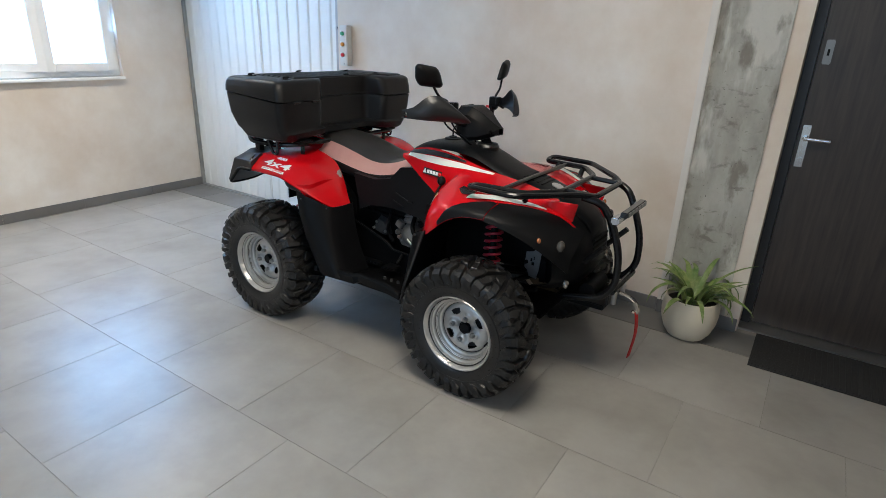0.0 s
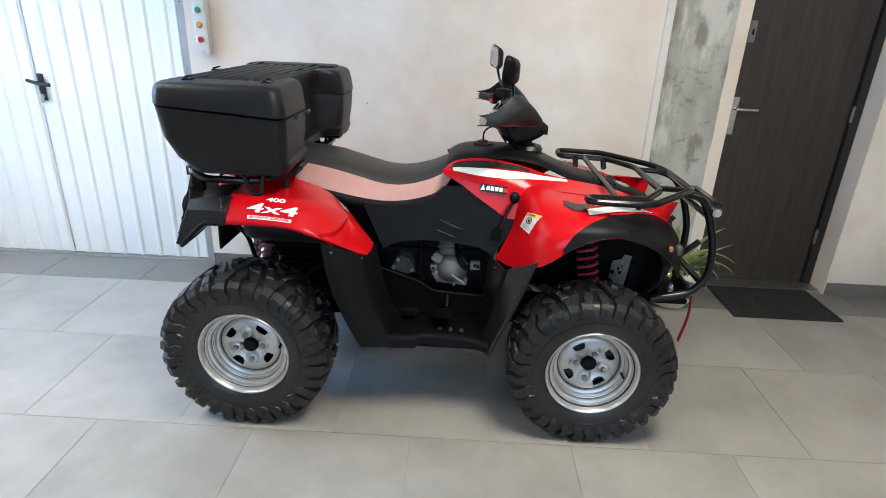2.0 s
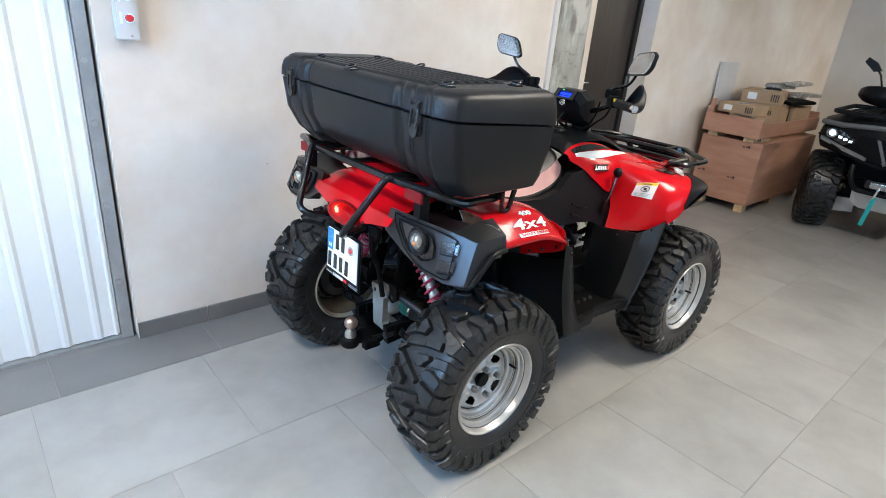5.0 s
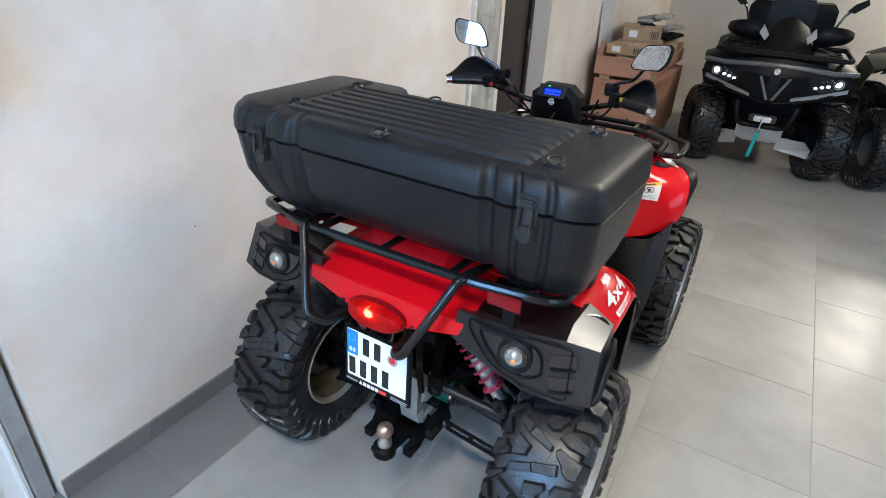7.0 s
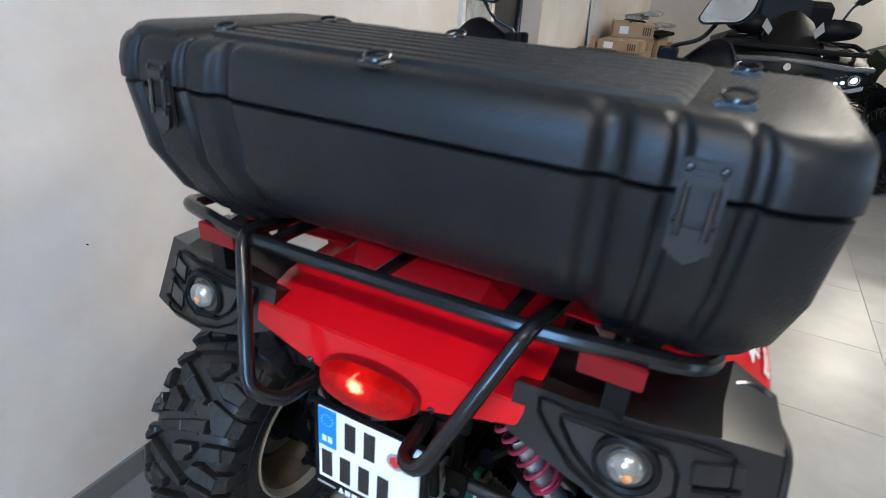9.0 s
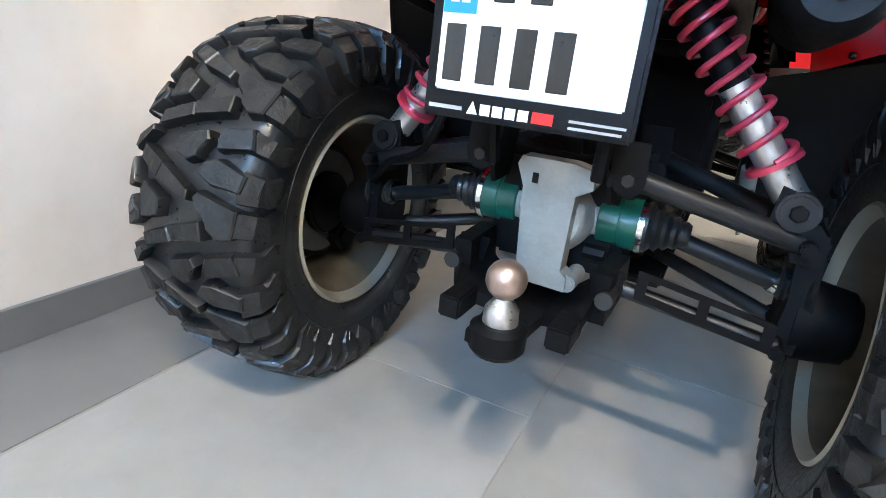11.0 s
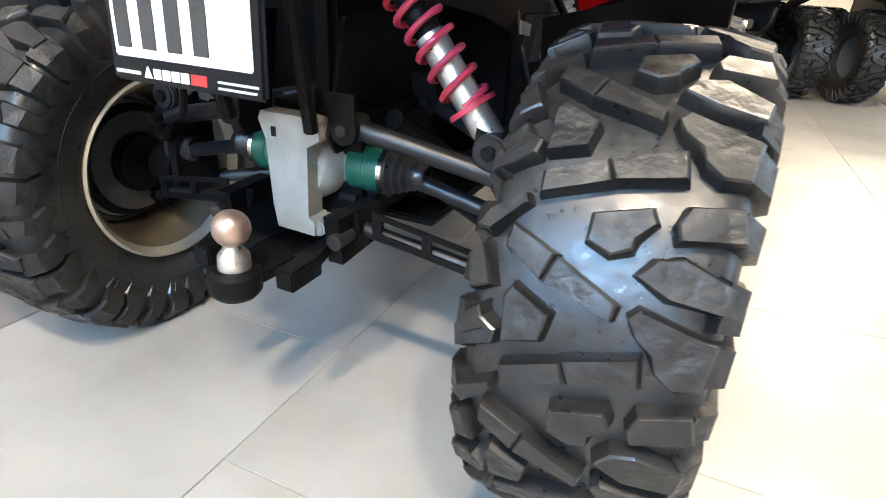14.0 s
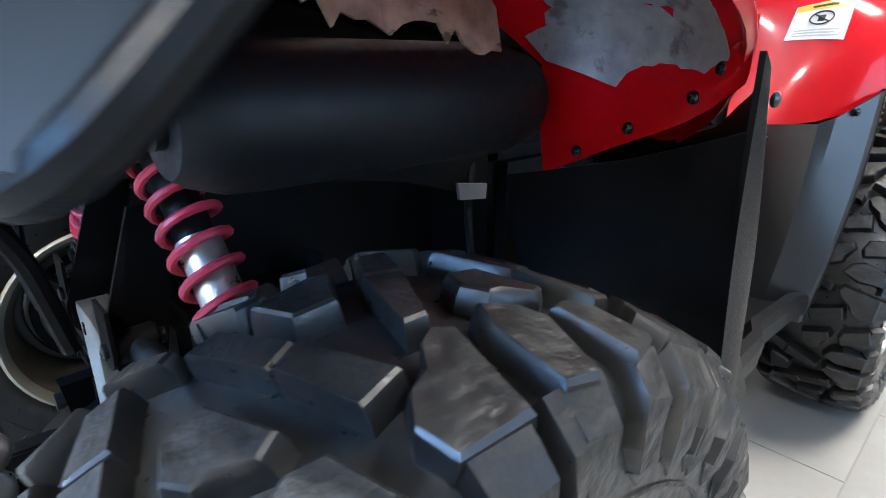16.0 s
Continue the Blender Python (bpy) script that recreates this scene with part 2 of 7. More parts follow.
def speckle(m, col, scale, lo, hi, amount, stretch=(1, 1, 1)):
    """Scuffs, dust or pits of a second colour over a material."""
    nt = m.node_tree
    b = nt.nodes["Principled BSDF"]
    src = b.inputs["Base Color"].links[0].from_socket
    tc, mp, n, r, mx = [nt.nodes.new(k) for k in ("ShaderNodeTexCoord", "ShaderNodeMapping", "ShaderNodeTexNoise", "ShaderNodeMapRange", "ShaderNodeMix")]
    mp.inputs["Scale"].default_value = stretch
    n.inputs["Scale"].default_value, n.inputs["Detail"].default_value, n.inputs["Roughness"].default_value = scale, 5, 0.6
    r.inputs["From Min"].default_value, r.inputs["From Max"].default_value, r.inputs["To Max"].default_value = lo, hi, amount
    mx.data_type = "RGBA"
    mx.inputs["B"].default_value = (*col, 1)
    nt.links.new(tc.outputs["Object"], mp.inputs["Vector"])
    nt.links.new(mp.outputs[0], n.inputs["Vector"])
    nt.links.new(n.outputs["Fac"], r.inputs["Value"])
    nt.links.new(r.outputs[0], mx.inputs["Factor"])
    nt.links.new(src, mx.inputs["A"])
    nt.links.new(mx.outputs["Result"], b.inputs["Base Color"])


speckle(RUBBER, (0.060, 0.057, 0.052), 55, 0.60, 0.76, 0.30, (1, 1, 0.4))
speckle(RUBBER, (0.030, 0.026, 0.021), 7, 0.50, 0.70, 0.5)
speckle(CONCRETE, (0.10, 0.09, 0.075), 55, 0.66, 0.70, 0.8, (1, 1, 1.3))
speckle(CONCRETE, (0.15, 0.14, 0.115), 13, 0.60, 0.70, 0.6, (1, 1, 1.8))
speckle(CONCRETE, (0.56, 0.55, 0.50), 2.6, 0.53, 0.60, 0.8, (1.5, 1, 0.5))
speckle(CONCRETE, (0.16, 0.145, 0.115), 5.5, 0.56, 0.66, 0.7, (1.6, 1, 0.7))
speckle(PLASTER, (0.62, 0.53, 0.43), 2.4, 0.46, 0.66, 0.40)
speckle(PLASTER, (0.45, 0.38, 0.31), 60, 0.71, 0.77, 0.4)
speckle(TILE, (0.36, 0.35, 0.33), 1.6, 0.50, 0.62, 0.35)
speckle(TILE, (0.06, 0.055, 0.05), 95, 0.735, 0.76, 0.8)
speckle(WRAP, (0.13, 0.08, 0.05), 30, 0.56, 0.64, 0.7)
speckle(WRAP_BROWN, (0.05, 0.03, 0.02), 26, 0.58, 0.62, 0.8, (0.5, 1, 1.6))

# the lit lens is brightest round its bulb
nt = TAIL.node_tree
tb = nt.nodes["Principled BSDF"]
tc, mp, gr, rp, wv, mu = [nt.nodes.new(k) for k in ("ShaderNodeTexCoord", "ShaderNodeMapping", "ShaderNodeTexGradient", "ShaderNodeValToRGB", "ShaderNodeTexNoise", "ShaderNodeMath")]
mp.inputs["Location"].default_value, mp.inputs["Scale"].default_value = (0, 0.0, -0.802 * 34), (0.01, 23, 34)
gr.gradient_type = "SPHERICAL"
wv.inputs["Scale"].default_value, wv.inputs["Detail"].default_value = 70, 3
mu.operation = "MULTIPLY_ADD"
mu.inputs[1].default_value, mu.inputs[2].default_value = 0.5, -0.25
rp.color_ramp.elements[0].position, rp.color_ramp.elements[0].color = 0.0, (0.035, 0.0002, 0.0002, 1)
rp.color_ramp.elements[1].position, rp.color_ramp.elements[1].color = 0.92, (4.0, 2.0, 0.9, 1)
e = rp.color_ramp.elements.new(0.55)
e.color = (0.55, 0.008, 0.003, 1)
ad = nt.nodes.new("ShaderNodeMath")
nt.links.new(tc.outputs["Object"], mp.inputs["Vector"])
nt.links.new(mp.outputs[0], gr.inputs["Vector"])
nt.links.new(tc.outputs["Object"], wv.inputs["Vector"])
nt.links.new(wv.outputs["Fac"], mu.inputs[0])
nt.links.new(gr.outputs["Fac"], ad.inputs[0])
nt.links.new(mu.outputs[0], ad.inputs[1])
nt.links.new(ad.outputs[0], rp.inputs["Fac"])
nt.links.new(rp.outputs["Color"], tb.inputs["Emission Color"])
tb.inputs["Emission Strength"].default_value = 0.9
speckle(RUBBER_WORN, (0.060, 0.057, 0.052), 48, 0.62, 0.76, 0.38, (1, 0.35, 1))

# ---- mesh tools ----
from mathutils.bvhtree import BVHTree


def part(name, bm, material, parent=None, label="", smooth=32, bevel=0.0, seg=2):
    """Link a bmesh as one mesh object, under a thing or a part."""
    if bevel:
        edges = [e for e in bm.edges if len(e.link_faces) == 2 and e.calc_face_angle(0) > 0.5]
        bmesh.ops.bevel(bm, geom=edges, offset=bevel, segments=seg, affect="EDGES", clamp_overlap=True)
    bmesh.ops.recalc_face_normals(bm, faces=bm.faces)
    me = bpy.data.meshes.new(name)
    bm.to_mesh(me)
    bm.free()
    for m in (material if isinstance(material, (list, tuple)) else [material]):
        me.materials.append(m)
    me.shade_smooth()
    me.set_sharp_from_angle(angle=radians(smooth))
    ob = new(name, me)
    if parent:
        ob.parent = parent
    if label:
        ob["label"] = label
    return ob


def thing(name, label, category, group="", kind=""):
    return tagged(new(name), label, category, group, kind)


def B():
    return bmesh.new()


def box(bm, x0, x1, y0, y1, z0, z1, m=None):
    g = bmesh.ops.create_cube(bm, size=1)
    t = Matrix.LocRotScale(((x0 + x1) / 2, (y0 + y1) / 2, (z0 + z1) / 2), None, (abs(x1 - x0), abs(y1 - y0), abs(z1 - z0)))
    bmesh.ops.transform(bm, matrix=(m @ t) if m else t, verts=g["verts"])
    return bm


def cyl(bm, a, b, r, r2=None, n=20):
    a, b = Vector(a), Vector(b)
    d = b - a
    g = bmesh.ops.create_cone(bm, cap_ends=True, segments=n, radius1=r, radius2=r if r2 is None else r2, depth=d.length)
    bmesh.ops.transform(bm, matrix=Matrix.Translation((a + b) / 2) @ d.to_track_quat("Z", "Y").to_matrix().to_4x4(), verts=g["verts"])
    return bm


def ball(bm, c, r, sx=1, sy=1, sz=1, n=16):
    g = bmesh.ops.create_uvsphere(bm, u_segments=n, v_segments=n * 2 // 3, radius=r)
    bmesh.ops.transform(bm, matrix=Matrix.LocRotScale(c, None, (sx, sy, sz)), verts=g["verts"])
    return bm


def fillet(pts, r, closed=False, n=4):
    """Round the corners of a polyline."""
    pts = [Vector(p) for p in pts]
    out = []
    k = len(pts)
    for i, p in enumerate(pts):
        if not closed and i in (0, k - 1):
            out.append(p)
            continue
        u, v = pts[i - 1] - p, pts[(i + 1) % k] - p
        d = min(r, u.length * 0.45, v.length * 0.45)
        a, b = p + u.normalized() * d, p + v.normalized() * d
        for j in range(n + 1):
            t = j / n
            out.append(a * (1 - t) ** 2 + p * 2 * t * (1 - t) + b * t * t)
    return out


def tube(bm, pts, r, n=10, corner=0.0, closed=False, cap=True):
    """A round bar along a polyline."""
    pts = fillet(pts, corner, closed) if corner else [Vector(p) for p in pts]
    k = len(pts)
    rings, up = [], None
    for i, p in enumerate(pts):
        a = pts[i - 1] if (i or closed) else p
        b = pts[(i + 1) % k] if (i < k - 1 or closed) else p
        t = (b - a).normalized()
        if up is None:
            up = t.orthogonal().normalized()
        up = (up - t * up.dot(t)).normalized()
        s = t.cross(up)
        rings.append([bm.verts.new(p + (up * math.cos(q) + s * math.sin(q)) * r) for q in [2 * math.pi * j / n for j in range(n)]])
    for i in range(k if closed else k - 1):
        A, C = rings[i], rings[(i + 1) % k]
        off = 0
        if closed and i == k - 1:
            off = min(range(n), key=lambda o: (A[0].co - C[o].co).length)
        for j in range(n):
            bm.faces.new((A[j], A[(j + 1) % n], C[(j + 1 + off) % n], C[(j + off) % n]))
    if cap and not closed:
        bm.faces.new(rings[0][::-1]), bm.faces.new(rings[-1])
    return bm


def loft(bm, rows, closed=False, caps=False, mi=None):
    """A skin over rows of points; closed: each row is a loop. mi: a material number for each strip."""
    vs = [[bm.verts.new(p) for p in row] for row in rows]
    m = len(vs[0])
    for a, b in zip(vs, vs[1:]):
        for j in range(m if closed else m - 1):
            f = bm.faces.new((a[j], a[(j + 1) % m], b[(j + 1) % m], b[j]))
            if mi:
                f.material_index = mi[j]
    if caps:
        bm.faces.new(vs[0][::-1]), bm.faces.new(vs[-1])
    return bm


def sheet(bm, rows, thick, mi=None):
    """A skin with thickness, from rows of points (open)."""
    b2 = B()
    loft(b2, rows, mi=mi)
    bmesh.ops.recalc_face_normals(b2, faces=b2.faces)
    bmesh.ops.solidify(b2, geom=b2.faces[:], thickness=thick)
    me = bpy.data.meshes.new("tmp")
    b2.to_mesh(me)
    b2.free()
    bm.from_mesh(me)
    bpy.data.meshes.remove(me)
    return bm


def smooth_rows(rows, sub=3):
    """Catmull-Rom between rows."""
    out = []
    for i in range(len(rows) - 1):
        p0, p1, p2, p3 = rows[max(i - 1, 0)], rows[i], rows[i + 1], rows[min(i + 2, len(rows) - 1)]
        for s in range(sub):
            t = s / sub
            row = []
            for a, b, c, d in zip(p0, p1, p2, p3):
                a, b, c, d = Vector(a), Vector(b), Vector(c), Vector(d)
                row.append(0.5 * ((2 * b) + (c - a) * t + (2 * a - 5 * b + 4 * c - d) * t * t + (3 * b - a - 3 * c + d) * t ** 3))
            out.append(row)
    out.append([Vector(p) for p in rows[-1]])
    return out


def both(rows, sub=3):
    """Smooth a net of points in both directions."""
    a = smooth_rows(rows, sub)
    return [list(r) for r in zip(*smooth_rows([list(r) for r in zip(*a)], sub))]


def prism(bm, pts, d):
    """A polygon pushed along the vector d."""
    d = Vector(d)
    a = [bm.verts.new(Vector(p)) for p in pts]
    b = [bm.verts.new(Vector(p) + d) for p in pts]
    k = len(a)
    bm.faces.new(a), bm.faces.new(b[::-1])
    for i in range(k):
        bm.faces.new((a[i], b[i], b[(i + 1) % k], a[(i + 1) % k]))
    return bm


def lathe(bm, prof, m, n=48, close=False):
    """Turn a profile of (radius, along) about the local z axis of m."""
    rings = []
    for r, h in prof:
        rings.append([bm.verts.new(m @ Vector((r * math.cos(q), r * math.sin(q), h))) for q in [2 * math.pi * j / n for j in range(n)]])
    for a, b in zip(rings, rings[1:] + ([rings[0]] if close else [])):
        for j in range(n):
            bm.faces.new((a[j], a[(j + 1) % n], b[(j + 1) % n], b[j]))
    return bm


def disc(bm, m, r, h=0.0, n=24):
    bm.faces.new([bm.verts.new(m @ Vector((r * math.cos(2 * math.pi * j / n), r * math.sin(2 * math.pi * j / n), h))) for j in range(n)])
    return bm


def coil(bm, a, b, R, r, turns, n=8, per=18, pitch=None):
    """A wound spring from a to b."""
    a, b = Vector(a), Vector(b)
    d = b - a
    q = d.to_track_quat("Z", "Y").to_matrix()
    k = int(turns * per)
    pts = []
    for i in range(k + 1):
        f = i / k
        h = pitch(f) if pitch else f
        w = 2 * math.pi * turns * f
        pts.append(a + q @ Vector((R * math.cos(w), R * math.sin(w), h * d.length)))
    return tube(bm, pts, r, n=n)


def text_mesh(bm, s, m, size, depth=0.0008, bold=0.0, slant=0.0, width=None):
    cu = bpy.data.curves.new("t", "FONT")
    cu.body, cu.size, cu.extrude, cu.offset, cu.shear = s, size, depth, bold, slant
    cu.align_x, cu.align_y = "CENTER", "CENTER"
    ob = bpy.data.objects.new("t", cu)
    me = bpy.data.meshes.new_from_object(ob)
    xs = [v.co.x for v in me.vertices]
    k = width / (max(xs) - min(xs)) if width else 1
    me.transform(m @ Matrix.Diagonal((k, 1, 1, 1)))
    bm.from_mesh(me)
    bpy.data.objects.remove(ob)
    bpy.data.curves.remove(cu)
    bpy.data.meshes.remove(me)
    return bm


def basis(o, x, y):
    """A frame at o with its x and y axes."""
    x, y = Vector(x).normalized(), Vector(y).normalized()
    z = x.cross(y).normalized()
    y = z.cross(x)
    return Matrix(((x.x, y.x, z.x, o[0]), (x.y, y.y, z.y, o[1]), (x.z, y.z, z.z, o[2]), (0, 0, 0, 1)))

# ---- the room ----
WALL_Y, LEFT_X, FAR_X, FRONT_Y, TOP = 0.892, -3.37, 6.75, -5.6, 2.85


def structure(name, bm, material, label, bevel=0.0):
    return tagged(part(name, bm, material, None, bevel=bevel), label, name.split("_")[0], kind="structure")


bm = box(B(), LEFT_X - 0.3, FAR_X + 0.3, FRONT_Y - 0.3, 1.35, -0.20, -0.0022)
floor = structure("floor", bm, GROUT, "grey porcelain tile floor with thin dark joints")

bm = B()
for x0, x1, z0, z1 in ((LEFT_X - 0.25, -1.392, 2.12, TOP), (-1.392, 1.592, -0.15, TOP), (1.592, 2.388, 2.09, TOP), (2.388, FAR_X + 0.25, -0.15, TOP)):
    box(bm, x0, x1, WALL_Y, WALL_Y + 0.25, z0, z1)
wall_back = structure("wall_back", bm, PLASTER, "cream and beige mottled trowelled plaster wall")
bm = B()
for y0, y1, z0, z1 in ((FRONT_Y, -0.86, -0.15, TOP), (-0.86, 0.30, -0.15, 1.07), (-0.86, 0.30, 2.25, TOP), (0.30, WALL_Y + 0.25, -0.15, TOP)):
    box(bm, LEFT_X - 0.25, LEFT_X, y0, y1, z0, z1)
wall_left = structure("wall_left", bm, PLASTER, "cream plaster wall beside the garage door")
bm = B()
for x0, x1, z0, z1 in ((LEFT_X - 0.25, -1.9, -0.15, TOP), (-1.9, 3.5, -0.15, 0.72), (-1.9, 3.5, 2.7, TOP), (3.5, FAR_X + 0.25, -0.15, TOP)):
    box(bm, x0, x1, FRONT_Y - 0.25, FRONT_Y, z0, z1)
structure("wall_front", bm, PLASTER_GREY, "plain plaster wall with a wide shop window")
structure("wall_far", box(B(), FAR_X, FAR_X + 0.25, FRONT_Y, WALL_Y + 0.25, -0.15, TOP), PLASTER_GREY, "plain grey plaster end wall")
structure("ceiling", box(B(), LEFT_X - 0.3, FAR_X + 0.3, FRONT_Y - 0.3, 1.35, TOP, TOP + 0.2), CEILING, "plain white ceiling")
structure("wall_reveal", box(B(), LEFT_X - 0.3, 2.9, 1.10, 1.35, -0.15, TOP), PLASTER_GREY, "plain wall behind the door leaves")

# exposed concrete column with a broken edge, and its white corner strip
bm = B()
rows = []
for i in range(60):
    z = -0.01 + i * (TOP - 0.02) / 59
    j = lambda s: noise.noise(Vector((s, 0, z * 9))) * 0.006
    xs = [1.193 + j(1)] + [1.21 + k * 0.0293 for k in range(11)] + [1.517 + j(5)]
    row = [(xs[0], WALL_Y + 0.01, z)]
    for x in xs:
        row.append((x, WALL_Y - 0.014 + noise.noise(Vector((x * 14, 3, z * 11))) * 0.0035, z))
    row.append((xs[-1], WALL_Y + 0.01, z))
    rows.append(row)
loft(bm, rows)
column = structure("column", bm, CONCRETE, "rough bare concrete column with chipped edges")
structure("trim", box(B(), 1.152, 1.191, WALL_Y - 0.02, WALL_Y + 0.01, 0.0, TOP - 0.004), CREAM, "cream painted plaster strip beside the column", bevel=0.004)

# baseboards of cut tile
def baseboard(x0, x1, y, along_x=True, first=0.0):
    host = tagged(new("baseboard"), "low grey tile skirting along the wall", "baseboard", kind="structure")
    a = x0
    nxt = x0 + (first or 0.6)
    while a < x1 - 0.01:
        b = min(nxt, x1)
        if along_x:
            bm = box(B(), a + 0.0015, b - 0.0015, y - 0.011, y - 0.0005, 0.0, 0.078)
        else:
            bm = box(B(), y + 0.0005, y + 0.011, a + 0.0015, b - 0.0015, 0.0, 0.078)
        part("skirting_tile", bm, TILE_DARK, host, bevel=0.0015, seg=1)
        a, nxt = b, b + 0.6
    return host


baseboard(-1.392, 1.150, WALL_Y, first=0.303)
baseboard(1.152, 1.588, WALL_Y - 0.0205)
baseboard(2.392, FAR_X - 0.02, WALL_Y)
baseboard(FRONT_Y, WALL_Y + 0.09, LEFT_X, along_x=False)

# window in the left wall: white frame, one shut sash and one ajar
window = tagged(new("window_1"), "white plastic window with one sash ajar, bright daylight outside", "window", kind="structure")
x = LEFT_X - 0.06
bm = B()
for y0, y1, z0, z1 in ((0.235, 0.298, 1.075, 2.245), (-0.858, -0.79, 1.075, 2.245), (-0.79, 0.235, 1.075, 1.13), (-0.79, 0.235, 2.18, 2.245), (-0.325, -0.26, 1.13, 2.18)):
    box(bm, x - 0.06, x + 0.02, y0, y1, z0, z1)
part("window_frame", bm, WHITE_PAINT, window, bevel=0.004)


def sash(name, w, h, m):
    bm = B()
    for y0, y1, z0, z1 in ((0, 0.065, 0, h), (w - 0.065, w, 0, h), (0.065, w - 0.065, 0, 0.065), (0.065, w - 0.065, h - 0.065, h)):
        box(bm, 0, 0.055, y0, y1, z0, z1)
    s = part(name, bm, WHITE_PAINT, window, bevel=0.005)
    p = part("pane", box(B(), 0.024, 0.030, 0.06, w - 0.06, 0.06, h - 0.06), PANE, s)
    p.visible_shadow = False
    s.matrix_basis = m
    return s


sash("sash", 0.53, 1.07, pose(x + 0.022, -0.288, 1.118))
sash("sash", 0.50, 1.07, pose(x + 0.08, -0.28, 1.118, 0, 0, 158))
part("window_sill", box(B(), LEFT_X - 0.12, LEFT_X + 0.035, -0.87, 0.305, 1.048, 1.071), WHITE_PAINT, window, bevel=0.004)
yard = tagged(part("backdrop", box(B(), -7.0, -6.9, -6, 5, -1, 6), OUTSIDE), "overexposed bright yard outside the window", "backdrop", kind="structure")
roof = tagged(part("neighbour_eaves", box(box(B(), -6.6, -6.55, -4, 4, 1.22, 1.27), -6.6, -6.55, -4, 4, 1.9, 1.94), mat("pale_tin", (0.45, 0.47, 0.52), 0.5)), "pale tin gutters of a building outside", "backdrop", kind="structure")

# shop window behind the viewer
shop = tagged(new("window_2"), "wide shop window in a white frame", "window", kind="structure")
bm = B()
for x0, x1, z0, z1 in ((-1.9, 3.5, 0.72, 0.79), (-1.9, 3.5, 2.63, 2.7), (-1.9, -1.83, 0.79, 2.63), (3.43, 3.5, 0.79, 2.63), (-0.1, -0.04, 0.79, 2.63), (1.66, 1.72, 0.79, 2.63)):
    box(bm, x0, x1, FRONT_Y - 0.12, FRONT_Y - 0.04, z0, z1)
part("window_frame", bm, WHITE_PAINT, shop, bevel=0.004)

# garage door of ribbed white sheet
garage = tagged(new("garage_door"), "white ribbed sheet steel garage door with a wicket leaf", "garage door", kind="structure")


def ribbed(x0, x1, y, z0, z1, rib=0.118):
    pts = []
    a = x0
    while a < x1 - 0.02:
        e = min(a + rib, x1)
        w = e - a
        for f, d in ((0, 0), (0.56, 0), (0.67, 0.009), (0.79, 0.009), (0.90, 0)):
            pts.append((a + f * w, y - d))
        a = e
    pts.append((x1, y))
    bm = B()
    rows = [[(px, py, z0) for px, py in pts], [(px, py, z1) for px, py in pts], ]
    loft(bm, rows)
    loft(bm, [[(px, py, z1) for px, py in pts], [(px, y + 0.04, z1) for px, py in pts]])
    loft(bm, [[(px, y + 0.04, z0) for px, py in pts], [(px, py, z0) for px, py in pts]])
    return bm


for x0, x1 in ((-3.345, -2.335), (-2.328, -1.452)):
    leaf = part("door_leaf", ribbed(x0, x1, 0.955, 0.014, 2.09), GARAGE, garage, smooth=12)
bm = B()
for x0, x1, z0, z1 in ((-1.449, -1.405, 0.0, 2.115), (-3.368, -3.348, 0.0, 2.115), (-3.348, -1.449, 2.095, 2.115)):
    box(bm, x0, x1, 0.925, 0.985, z0, z1)
part("door_frame", bm, STEEL_GREY, garage, "scuffed grey steel frame", bevel=0.003)
part("threshold", box(B(), -3.368, -1.405, 0.93, 1.09, -0.004, 0.008), STEEL_GREY, garage)
for z in (0.28, 0.62, 0.95, 1.18, 1.52, 1.9):
    bm = cyl(B(), (-1.433, 0.915, z), (-1.433, 0.926, z), 0.011, n=10)
    part("bolt", bm, BRUSHED, garage)
bm = box(B(), -2.318, -2.285, 0.938, 0.944, 0.965, 1.115)
cyl(bm, (-2.302, 0.94, 1.065), (-2.302, 0.895, 1.065), 0.011, n=12)
tube(bm, [(-2.302, 0.90, 1.065), (-2.225, 0.897, 1.058)], 0.011)
tube(bm, [(-2.302, 0.90, 1.065), (-2.355, 0.90, 1.080)], 0.010)
part("handle", bm, BLACK_FRAME, garage, "black lever handle on a plate")
bm = cyl(B(), (-2.302, 0.938, 0.992), (-2.302, 0.925, 0.992), 0.011, n=12)
box(bm, -2.312, -2.292, 0.92, 0.926, 0.955, 0.985)
part("key", bm, BRUSHED, garage)

# entrance door
door = tagged(new("door_1"), "dark wenge wooden door in a black frame", "door", kind="structure")
bm = B()
for x0, x1, z0, z1 in ((1.594, 1.640, 0, 2.085), (2.336, 2.386, 0, 2.085), (1.640, 2.336, 2.045, 2.085)):
    box(bm, x0, x1, 1.025, 1.096, z0, z1)
part("door_frame", bm, BLACK_FRAME, door, bevel=0.003)
part("door_panel", box(B(), 1.643, 2.333, 1.048, 1.092, 0.012, 2.042), WENGE, door, bevel=0.003)
part("threshold", box(B(), 1.594, 2.386, 0.93, 1.09, -0.004, 0.010), BRUSHED, door)
bm = box(B(), 1.658, 1.694, 1.040, 1.048, 0.922, 1.134)
cyl(bm, (1.676, 1.043, 1.070), (1.676, 0.998, 1.070), 0.010, n=14)
tube(bm, [(1.676, 1.002, 1.070), (1.676, 0.996, 1.070), (1.788, 0.996, 1.068)], 0.0095, corner=0.008)
cyl(bm, (1.676, 1.040, 0.962), (1.676, 1.032, 0.962), 0.010, n=12)
part("door_handle", bm, CHROME, door, "brushed steel lever handle on a plate", bevel=0.0015, seg=1)
bm = box(B(), 1.664, 1.700, 1.034, 1.048, 1.425, 1.538)
part("lock_plate", bm, DOOR_STEEL, door, bevel=0.004)
